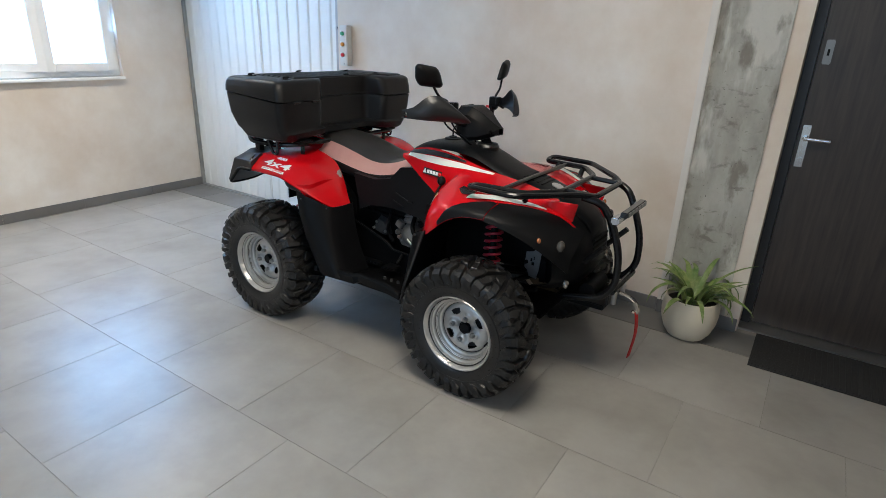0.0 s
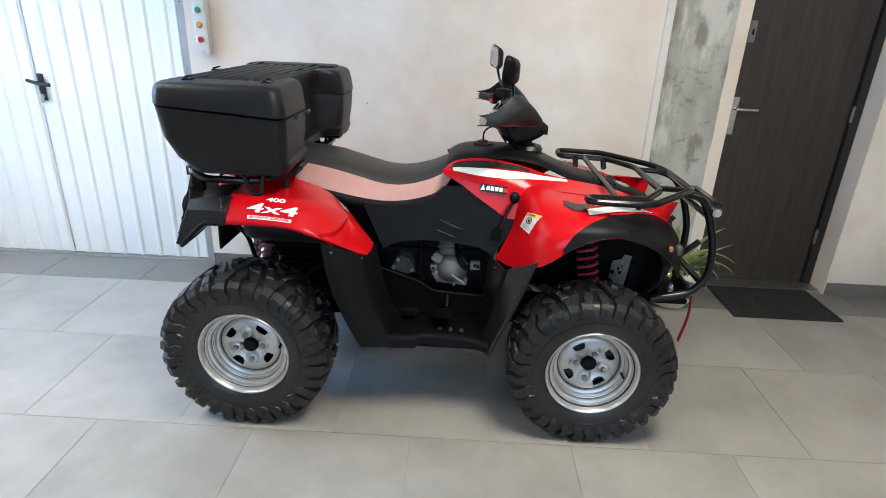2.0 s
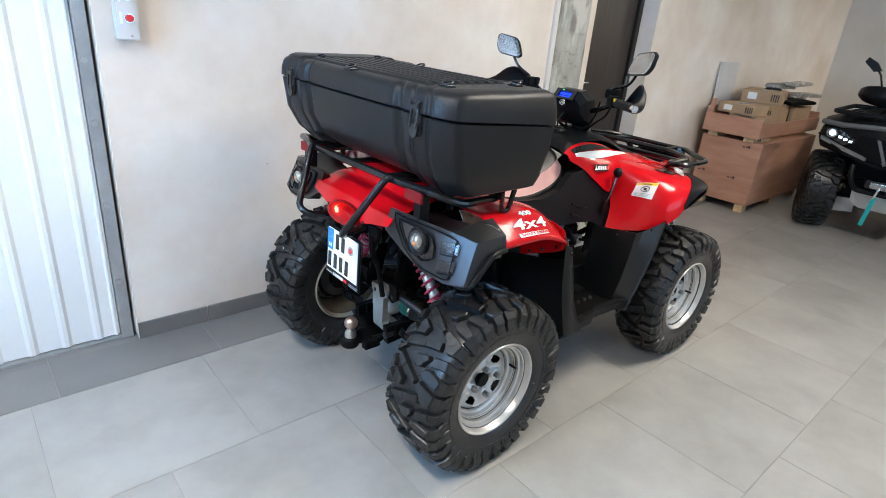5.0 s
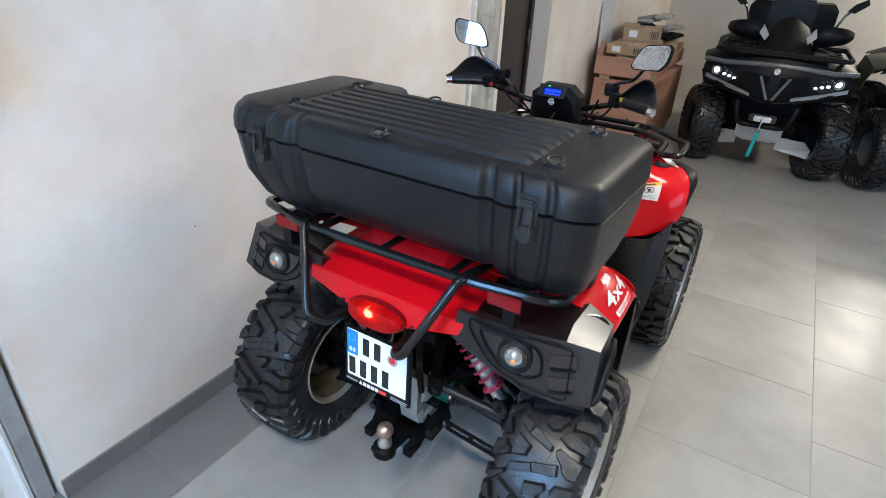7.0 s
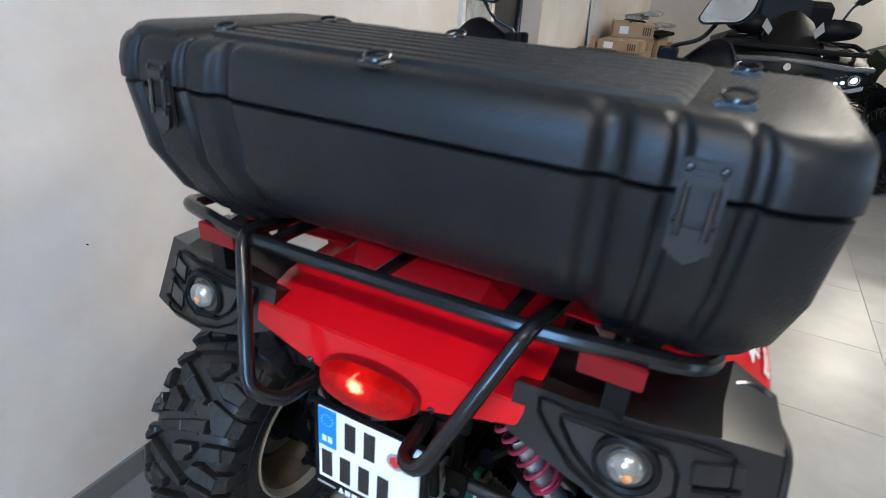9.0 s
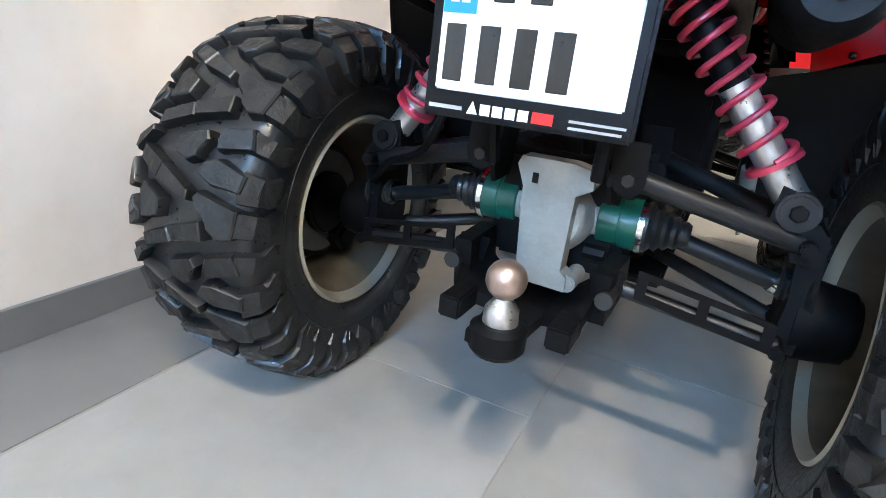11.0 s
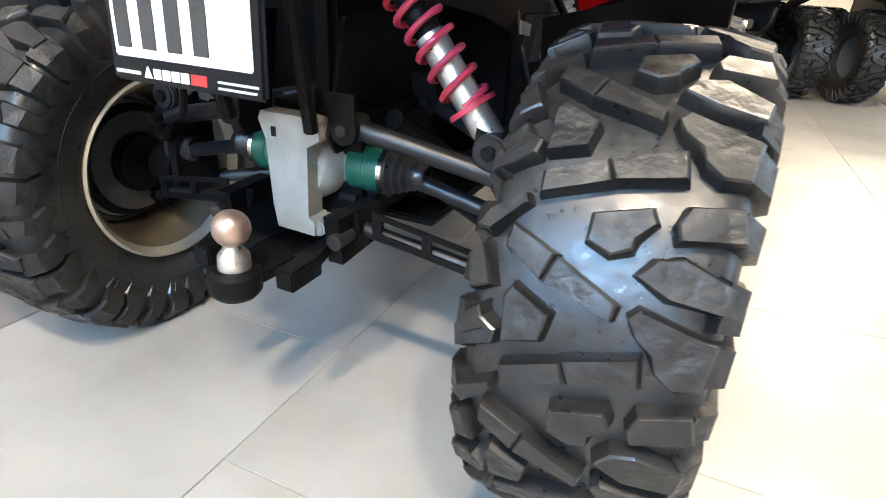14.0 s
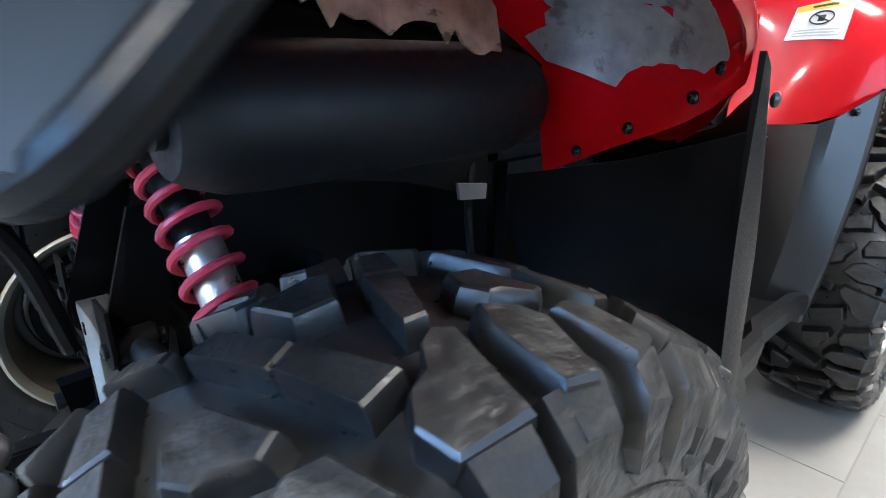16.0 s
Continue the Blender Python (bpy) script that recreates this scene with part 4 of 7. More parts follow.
def front_fender(sg):
    f = part("front_fender", sheet(B(), both(R_(sg, FRONT_F), 3), 0.004), RED, quad, "glossy red plastic", smooth=50)
    c = part("front_cap", sheet(B(), both(R_(sg, FRONT_C), 3), 0.005), BLACK_PLASTIC, quad, smooth=50)
    # black flare along the outer edge of the arch
    net = both(R_(sg, FRONT_F), 3)
    rows = []
    for r in net:
        if r[0].x > 0.465:
            v0 = 1.0 - 0.62 * min(1, (r[0].x - 0.465) / 0.22) ** 0.8
            row = []
            for k in range(6):
                g = (v0 + (1 - v0) * k / 5) * (len(r) - 1)
                i = min(int(g), len(r) - 2)
                row.append(r[i].lerp(r[i + 1], g - i) + Vector((0, sg * 0.003, 0.003)))
            rows.append(row)
    part("arch_flare", sheet(B(), rows, 0.004), BLACK_PLASTIC, f, smooth=50)
    # red nose panel and pale flash laid over the cap
    solid = B()
    for o in (f, c):
        solid.from_mesh(o.data)
    skin = BVHTree.FromBMesh(solid)
    up = Vector((0.25, sg * 0.25, 0.93)).normalized()

    def laid(name, lines, lift, material, parent):
        rows = []
        for x, y0, y1 in lines:
            row = []
            for k in range(6):
                y = y0 + (y1 - y0) * k / 5
                q = Vector((x, sg * y, 0.85))
                hit = skin.ray_cast(q + up * 0.3, -up)
                row.append((hit[0] if hit[0] else q) + up * lift)
            rows.append(row)
        return part(name, sheet(B(), smooth_rows(rows, 2), 0.002), material, parent, smooth=50)
    red = laid("nose_panel", [(.66, .20, .40), (.72, .20, .365), (.78, .20, .325), (.84, .195, .285), (.90, .185, .245), (.95, .178, .215), (.975, .18, .20)], 0.004, RED, c)
    laid("flash", [(.58, .385, .43), (.64, .35, .40), (.70, .315, .362), (.76, .285, .325), (.82, .262, .286), (.87, .245, .25)], 0.0075, DECAL_WHITE, red)
    laid("flash", [(.50, .32, .36), (.54, .34, .40), (.58, .33, .385)], 0.005, DECAL_BLACK, f)
    # indicator lamp and headlamp in the cap
    part("indicator", ball(B(), (0.905, sg * .385, .735), 0.013, 0.7, 0.7, 0.9, 14), AMBER_DARK, c, "amber indicator lens")
    part("head_lamp", ball(B(), (0.965, sg * .300, .700), 0.026, 0.7, 0.8, 1, 16), SMOKED, c, "dark round headlamp lens")
    part("fog_lamp", ball(B(), (0.985, sg * .245, .520), 0.020, 0.7, 0.8, 1, 14), LENS, c)
    # warning label, following the curve of the fender
    if sg < 0:
        skin = BVHTree.FromPolygons([v.co.copy() for v in f.data.vertices], [tuple(p.vertices) for p in f.data.polygons])
        A, Bc, Cc, D = [YAW.inverted() @ Vector(p) for p in ((.378, -.341, .834), (.434, -.408, .836), (.389, -.415, .772), (.347, -.341, .785))]
        up = Vector((-.68, -.48, .55))

        def on(u, v, lift):
            """u along the top edge, v downwards, both from 0 to 1."""
            p = (A * (1 - u) + Bc * u) * (1 - v) + (D * (1 - u) + Cc * u) * v
            hit = skin.ray_cast(p + up * 0.08, -up)
            return (hit[0] if hit[0] else p) + up * lift

        def decal(name, u0, u1, v0, v1, lift, material, parent, label="", k=8):
            return part(name, sheet(B(), [[on(u0 + (u1 - u0) * i / k, v0 + (v1 - v0) * j / k, lift) for j in range(k + 1)] for i in range(k + 1)], 0.0006), material, parent, label)
        lab = decal("warning_label", 0, 1, 0, 1, 0.0016, DECAL_WHITE, f, "white warning label with a yellow bar")
        decal("yellow_bar", 0.02, 0.98, 0.02, 0.20, 0.0026, DECAL_YELLOW, lab)
        decal("print_bar", 0.28, 0.72, 0.08, 0.14, 0.0034, INK, lab)
        for r in range(3):
            decal("print_bar", 0.10, 0.88 - 0.08 * (r % 2), 0.74 + r * 0.075, 0.77 + r * 0.075, 0.0026, PRINT_GREY, lab)
        part("symbol", tube(B(), [on(0.5 + 0.20 * math.cos(a), 0.45 + 0.17 * math.sin(a), 0.003) for a in [i * math.pi / 10 for i in range(20)]], 0.0013, 6, closed=True), INK, lab)
        part("symbol", tube(B(), [on(0.36, 0.33, 0.003), on(0.64, 0.57, 0.003)], 0.0012, 6), INK, lab)
        decal("symbol", 0.44, 0.56, 0.38, 0.54, 0.0026, INK, lab)
    # mudguard behind the wheel
    G = [[(0.262, .24, .625), (0.264, .285, .630), (0.306, .425, .640), (0.322, .445, .650), (0.398, .485, .690), (0.420, .490, .696)],
         [(0.252, .24, .52), (0.254, .30, .52), (0.285, .425, .52), (0.296, .442, .52), (0.352, .488, .545), (0.372, .494, .552)],
         [(0.240, .24, .40), (0.242, .30, .40), (0.258, .420, .40), (0.266, .436, .40), (0.302, .482, .41), (0.318, .488, .415)],
         [(0.222, .24, .315), (0.224, .30, .31), (0.228, .410, .305), (0.234, .426, .302), (0.262, .470, .295), (0.276, .476, .296)]]
    g = part("front_mudguard", sheet(B(), smooth_rows(R_(sg, G), 3), 0.005), SATIN_PLASTIC, quad, smooth=16)
    W = [[(0.420, .490, .696), (0.415, .40, .70), (0.40, .24, .70)], [(0.372, .494, .552), (0.365, .40, .55), (0.35, .24, .54)],
         [(0.318, .488, .415), (0.312, .38, .41), (0.305, .24, .40)], [(0.276, .476, .296), (0.272, .38, .30), (0.268, .24, .31)]]
    part("splash_guard", sheet(B(), both(R_(sg, W), 2), 0.004), BLACK_PLASTIC, g, smooth=40)
    for x, y, z in ((0.352, .468, .660), (0.282, .355, .612)):
        part("fastener", ball(B(), (x, sg * y, z), 0.007, 1, 0.6, 1, 10), GLOSS_BLACK, g)
    # footwell: floor, stepped outer sill and the inner panel
    p = part("footrest", box(B(), -0.205, 0.285, sg * 0.20, sg * 0.46, 0.312, 0.330), DARK, quad, bevel=0.006)
    S = [[(-0.212, .440, .336), (-0.212, .478, .370), (-0.212, .492, .368), (-0.212, .497, .352), (-0.212, .492, .316), (-0.212, .455, .312)],
         [(-0.010, .440, .336), (-0.010, .474, .377), (-0.010, .488, .376), (-0.010, .493, .362), (-0.010, .488, .324), (-0.010, .455, .318)],
         [(0.014, .440, .336), (0.014, .462, .383), (0.014, .476, .382), (0.014, .481, .370), (0.014, .478, .338), (0.014, .455, .326)],
         [(0.180, .440, .336), (0.180, .464, .376), (0.180, .478, .374), (0.180, .482, .362), (0.180, .478, .330), (0.180, .455, .322)],
         [(0.268, .440, .330), (0.268, .464, .352), (0.268, .476, .348), (0.268, .479, .338), (0.268, .476, .314), (0.268, .455, .312)]]
    part("sill", loft(B(), R_(sg, S), closed=True, caps=True), BLACK_PLASTIC, p, smooth=20, bevel=0.004)
    for x in (0.08, 0.122, 0.165):
        part("peg", cyl(B(), (x, sg * .352, .325), (x, sg * .352, .342), 0.009, 0.006, n=8), ENGINE_DULL, p)
    edge = [(-0.215, .552), (-0.166, .536), (-0.008, .483), (0.041, .446), (0.262, .434)]
    ip = part("inner_panel", prism(B(), [(x, sg * .240, z) for x, z in edge + [(0.262, .322), (-0.20, .322)]], (0, -sg * 0.012, 0)), DARK, quad, bevel=0.004)
    part("panel_lip", tube(B(), [(x, sg * .244, z) for x, z in edge], 0.0045, 8, corner=0.02), BLACK_PLASTIC, ip)
    part("ledge", box(B(), -0.15, -0.018, sg * .24, sg * .285, .345, .366), BLACK_PLASTIC, ip, bevel=0.006)
    part("pedal_pad", box(B(), 0.05, 0.125, sg * .275, sg * .345, .378, .390), DARK, ip, bevel=0.004)
    part("pedal_arm", tube(B(), [(0.10, sg * .235, .43), (0.10, sg * .28, .395)], 0.008, 8), DARK, ip)
    # side cover below the seat
    C = [(-0.245, .80), (-0.10, .79), (0.0, .81), (0.065, .875), (0.14, .885), (0.235, .835), (0.355, .765), (0.325, .70), (0.275, .625), (0.215, .655), (0.10, .668), (0.0, .672), (-0.10, .660), (-0.16, .632)]
    bm = prism(B(), [(x, sg * (0.215 + 0.045 * max(0, (0.80 - z) / 0.15)), z) for x, z in C], (0, -sg * 0.03, 0))
    sc = part("side_cover", bm, BLACK_PLASTIC, quad, bevel=0.006)
    bm = B()
    tube(bm, [(0.06, sg * .248, .755), (0.14, sg * .250, .722), (0.17, sg * .252, .725)], 0.004, 6)
    tube(bm, [(0.05, sg * .256, .715), (0.12, sg * .258, .690)], 0.004, 6)
    part("crease", bm, BLACK_PLASTIC, sc)
    if sg < 0:
        part("lever_gate", prism(B(), [(0.268, -.262, .742), (0.305, -.258, .735), (0.30, -.262, .688), (0.255, -.266, .69)], (0, -0.004, 0)), DARK, sc)


sym(front_fender)

# red tank flanks with stripes
FLANK = [
    [(0.075, .150, .948), (0.072, .175, .945), (0.062, .188, .942), (0.066, .197, .926)],
    [(0.12, .146, .972), (0.125, .183, .955), (0.128, .203, .930), (0.135, .215, .892)],
    [(0.22, .142, .982), (0.22, .185, .946), (0.225, .213, .895), (0.235, .228, .825)],
    [(0.34, .140, .965), (0.34, .180, .925), (0.34, .213, .868), (0.35, .234, .768)],
    [(0.46, .130, .930), (0.46, .170, .910), (0.46, .21, .893), (0.46, .24, .880)],
    [(0.58, .120, .905), (0.58, .160, .898), (0.58, .20, .890), (0.58, .24, .884)],
    [(0.72, .110, .880), (0.72, .150, .876), (0.72, .19, .872), (0.72, .24, .868)],
    [(0.86, .100, .835), (0.86, .13, .832), (0.86, .17, .828), (0.86, .22, .822)]]


def flank(sg):
    net = both(R_(sg, FLANK), 4)
    f = part("tank_flank", sheet(B(), net, 0.004), RED, quad, "glossy red plastic with white and black stripes", smooth=50)

    def strip(name, u0, u1, v_of, material, lift=0.0022):
        """A stripe painted on the flank, from rows u0 to u1, between two fractions of its height."""
        nu, nv = len(net), len(net[0])
        rows = []
        for i in range(25):
            u = u0 + (u1 - u0) * i / 24
            a, b = v_of(i / 24)
            row = []
            for v in (a, (a + b) / 2, b):
                iu, iv = min(int(u), nu - 2), min(int(v * (nv - 1)), nv - 2)
                fu, fv = u - iu, v * (nv - 1) - iv
                p = (net[iu][iv] * (1 - fu) + net[iu + 1][iv] * fu) * (1 - fv) + (net[iu][iv + 1] * (1 - fu) + net[iu + 1][iv + 1] * fu) * fv
                row.append(p + Vector((0, sg * lift, lift)))
            rows.append(row)
        part(name, sheet(B(), rows, 0.0008), material, f)

    strip("white_stripe", 2.6, 19, lambda t: (0.40 - 0.30 * t, 0.62 - 0.38 * t), DECAL_WHITE)
    strip("black_stripe", 2.4, 14, lambda t: (0.16 - 0.10 * t, 0.40 - 0.26 * t), DECAL_BLACK)
    # maker's sign as plain shapes
    fm = basis((0.262, sg * 0.2195, 0.882), (-sg, 0, 0.10 * sg), (0, -sg * 0.36, 0.93))
    s = part("maker_sign", box(B(), -0.052, 0.052, -0.015, 0.015, 0.002, 0.0045, fm), DECAL_BLACK, f, "black sign with white and red bars", bevel=0.001)
    bm = B()
    for i in range(4):
        box(bm, -0.030 + i * 0.0165, -0.0165 + i * 0.0165, -0.008, 0.008, 0.004, 0.0054, fm)
    part("white_bar", bm, DECAL_WHITE, s)
    part("red_bar", box(box(B(), 0.036, 0.042, -0.008, 0.008, 0.004, 0.0054, fm), 0.044, 0.050, -0.008, 0.008, 0.004, 0.0054, fm), DECAL_RED, s)
    part("triangle", prism(B(), [fm @ Vector(p) for p in ((-0.052, -0.010, 0.0045), (-0.034, -0.010, 0.0045), (-0.043, 0.012, 0.0045))], fm.to_3x3() @ Vector((0, 0, 0.001))), DECAL_WHITE, s)


sym(flank)

# black top cover over the tank and the hood ahead
T = []
for x, hw, z in ((0.075, .150, .962), (0.12, .148, .990), (0.20, .142, 1.003), (0.32, .135, 1.003), (0.43, .128, .985), (0.53, .124, .945), (0.62, .120, .912), (0.74, .114, .884), (0.87, .104, .840), (0.96, .095, .795), (1.01, .085, .74), (1.02, .08, .66)):
    T.append([(x, -hw, z - 0.022), (x, -hw * 0.8, z - 0.004), (x, -hw * 0.3, z + 0.003), (x, hw * 0.3, z + 0.003), (x, hw * 0.8, z - 0.004), (x, hw, z - 0.022)])
part("top_cover", sheet(B(), both(T, 2), 0.004), BLACK_PLASTIC, quad, smooth=45)
bm = B()
for i in range(5):
    box(bm, 0.66 + i * 0.022, 0.672 + i * 0.022, -0.07, 0.07, 0.885 - i * 0.005, 0.905 - i * 0.005)
part("hood_vent", bm, DARK, quad, bevel=0.002)
part("hood_badge", cyl(B(), (0.80, 0, .862), (0.803, 0, .872), 0.028, n=20), DECAL_GREY, quad)
bm = lathe(B(), [(0.0, 0.022), (0.018, 0.022), (0.022, 0.016), (0.038, 0.014), (0.043, 0.008), (0.045, -0.006)], pose(0.215, 0.015, 1.0), n=28)
cap = part("fuel_cap", bm, BLACK_PLASTIC, quad, smooth=25)
part("vent_hose", tube(B(), [(0.215, 0.015, 1.02), (0.215, 0.015, 1.06), (0.25, 0.01, 1.085), (0.29, 0.03, 1.06), (0.31, 0.04, 1.01)], 0.004, 8, corner=0.03), BLACK_PLASTIC, cap)

# nose fairing between the caps
N = [[(0.86, .32, .74), (0.90, .24, .765), (0.94, .12, .78), (0.94, -.12, .78), (0.90, -.24, .765), (0.86, -.32, .74)],
     [(0.92, .29, .65), (0.97, .21, .69), (1.01, .11, .71), (1.01, -.11, .71), (0.97, -.21, .69), (0.92, -.29, .65)],
     [(0.93, .27, .56), (0.98, .20, .58), (1.03, .11, .60), (1.03, -.11, .60), (0.98, -.20, .58), (0.93, -.27, .56)],
     [(0.90, .24, .49), (0.95, .18, .48), (0.99, .10, .48), (0.99, -.10, .48), (0.95, -.18, .48), (0.90, -.24, .49)],
     [(0.80, .18, .44), (0.84, .15, .43), (0.87, .10, .42), (0.87, -.10, .42), (0.84, -.15, .43), (0.80, -.18, .44)]]
nose = part("nose_fairing", sheet(B(), both(N, 2), 0.005), BLACK_PLASTIC, quad, smooth=45)
bm = B()
for i in range(5):
    box(bm, 1.022, 1.034, -0.085, 0.085, 0.60 + i * 0.02, 0.608 + i * 0.02)
part("grille_bar", bm, DARK, nose)

# red edge lines on the nose
for sg in (-1, 1):
    part("red_trim", tube(B(), [(0.84, sg * .235, .835), (0.90, sg * .205, .80), (0.95, sg * .185, .765), (0.985, sg * .155, .72)], 0.010, 8, corner=0.03), RED, quad)

# seat: dark top, faded pink strip, black side
SEAT = []
for x, z, wtop, zb in ((-0.60, .955, .10, .85), (-0.55, .972, .135, .82), (-0.47, .968, .146, .80), (-0.38, .953, .150, .782), (-0.28, .928, .150, .765), (-0.18, .902, .148, .758), (-0.09, .900, .144, .765), (0.0, .922, .138, .785), (0.06, .948, .126, .815), (0.09, .958, .105, .86)):
    h = z - zb
    half = [(0, z), (wtop * 0.55, z - 0.005), (wtop * 0.90, z - 0.022), (wtop, z - 0.038), (wtop + 0.014, z - 0.30 * h - 0.028), (wtop + 0.030, z - 0.70 * h), (wtop + 0.036, z - 0.74 * h), (wtop + 0.038, z - 0.90 * h), (wtop + 0.022, zb)]
    SEAT.append([(x, -y, zz) for y, zz in half[::-1]] + [(x, y, zz) for y, zz in half[1:]])
rows = smooth_rows(SEAT, 4)
seat = new("seat")
seat.parent = quad
part("seat_top", sheet(B(), [r[5:12] for r in rows], 0.006), SEAT_TOP, seat, "dark grey grained vinyl", smooth=60)
part("seat_strip", sheet(B(), [r[3:6] for r in rows], 0.006), SEAT_PINK, seat, "faded dusty pink vinyl", smooth=60)
part("seat_strip", sheet(B(), [r[11:14] for r in rows], 0.006), SEAT_PINK, seat, "faded dusty pink vinyl", smooth=60)
part("seat_side", sheet(B(), [r[0:4] for r in rows], 0.006), SEAT_LOW, seat, "black vinyl", smooth=60)
part("seat_side", sheet(B(), [r[13:17] for r in rows], 0.006), SEAT_LOW, seat, "black vinyl", smooth=60)
part("seat_end", prism(B(), [tuple(p) for p in rows[0]], (0.006, 0, 0)), SEAT_LOW, seat)

# red tail panel with its raised middle
TAILP = []
for x, zo, zb, zt, yo, yb, yt in ((-0.52, .885, .895, .936, .235, .20, .150), (-0.68, .874, .884, .937, .240, .192, .132), (-0.735, .864, .882, .932, .250, .188, .126), (-0.778, .858, .879, .882, .252, .182, .115), (-0.872, .836, .842, .842, .246, .18, .10), (-0.888, .808, .792, .774, .238, .15, .09)):
    TAILP.append([(x + (.012 if x < -.8 else 0), yo, zo), (x, yb, zb), (x, yt, zt), (x, -yt, zt), (x, -yb, zb), (x + (.012 if x < -.8 else 0), -yo, zo)])
tp = part("tail_panel", sheet(B(), TAILP, 0.004), RED, quad, "glossy red plastic", smooth=20, bevel=0.003)
for sg in (-1, 1):
    part("fastener", ball(B(), (-0.888, sg * 0.112, 0.784), 0.006, 0.6, 1, 1, 10), GLOSS_BLACK, tp)
TL = []
for x, k in ((-0.875, 1.0), (-0.905, 1.0), (-0.918, 0.86), (-0.922, 0.6)):
    TL.append([(x, -0.005 + 0.085 * k * math.cos(a), 0.785 + (0.034 if math.sin(a) > 0 else 0.036) * k * abs(math.sin(a)) ** 0.8 * (1 if math.sin(a) > 0 else -1)) for a in [2 * math.pi * i / 28 for i in range(28)]])
tl = part("tail_lamp", loft(B(), TL, closed=True, caps=True), TAIL, quad, "lit red tail lamp lens", smooth=40)
part("lamp_bezel", loft(B(), [[(-0.870, p[1] * 1.06, 0.785 + (p[2] - 0.785) * 1.10) for p in TL[0]], [(-0.893, p[1] * 1.06, 0.785 + (p[2] - 0.785) * 1.10) for p in TL[0]]], closed=True, caps=True), REFLECTOR, tl)

# black rear light fairings
FAIR = [
    [(-.655, .21, .893), (-.76, .21, .872), (-.846, .215, .856), (-.872, .215, .785), (-.80, .215, .77), (-.70, .215, .79), (-.655, .215, .80)],
    [(-.655, .30, .895), (-.76, .30, .878), (-.850, .295, .860), (-.862, .315, .718), (-.81, .32, .715), (-.71, .30, .775), (-.655, .30, .79)],
    [(-.655, .40, .893), (-.755, .40, .880), (-.842, .395, .862), (-.862, .41, .694), (-.825, .41, .692), (-.715, .41, .790), (-.655, .41, .79)],
    [(-.655, .475, .878), (-.75, .47, .868), (-.806, .475, .850), (-.852, .49, .690), (-.828, .49, .688), (-.718, .49, .800), (-.655, .49, .795)],
    [(-.655, .540, .842), (-.72, .545, .845), (-.782, .556, .838), (-.836, .568, .704), (-.814, .570, .696), (-.720, .560, .806), (-.655, .545, .800)]]


FAIR = [[(x + (.006 if j in (3, 4) else 0), y - (.008 if i == 4 and j in (2, 3, 4) else 0), z + (.014 if j in (3, 4) and i else 0) - (.016 if j < 2 and i < 3 else 0)) for j, (x, y, z) in enumerate(r)] for i, r in enumerate(FAIR)]


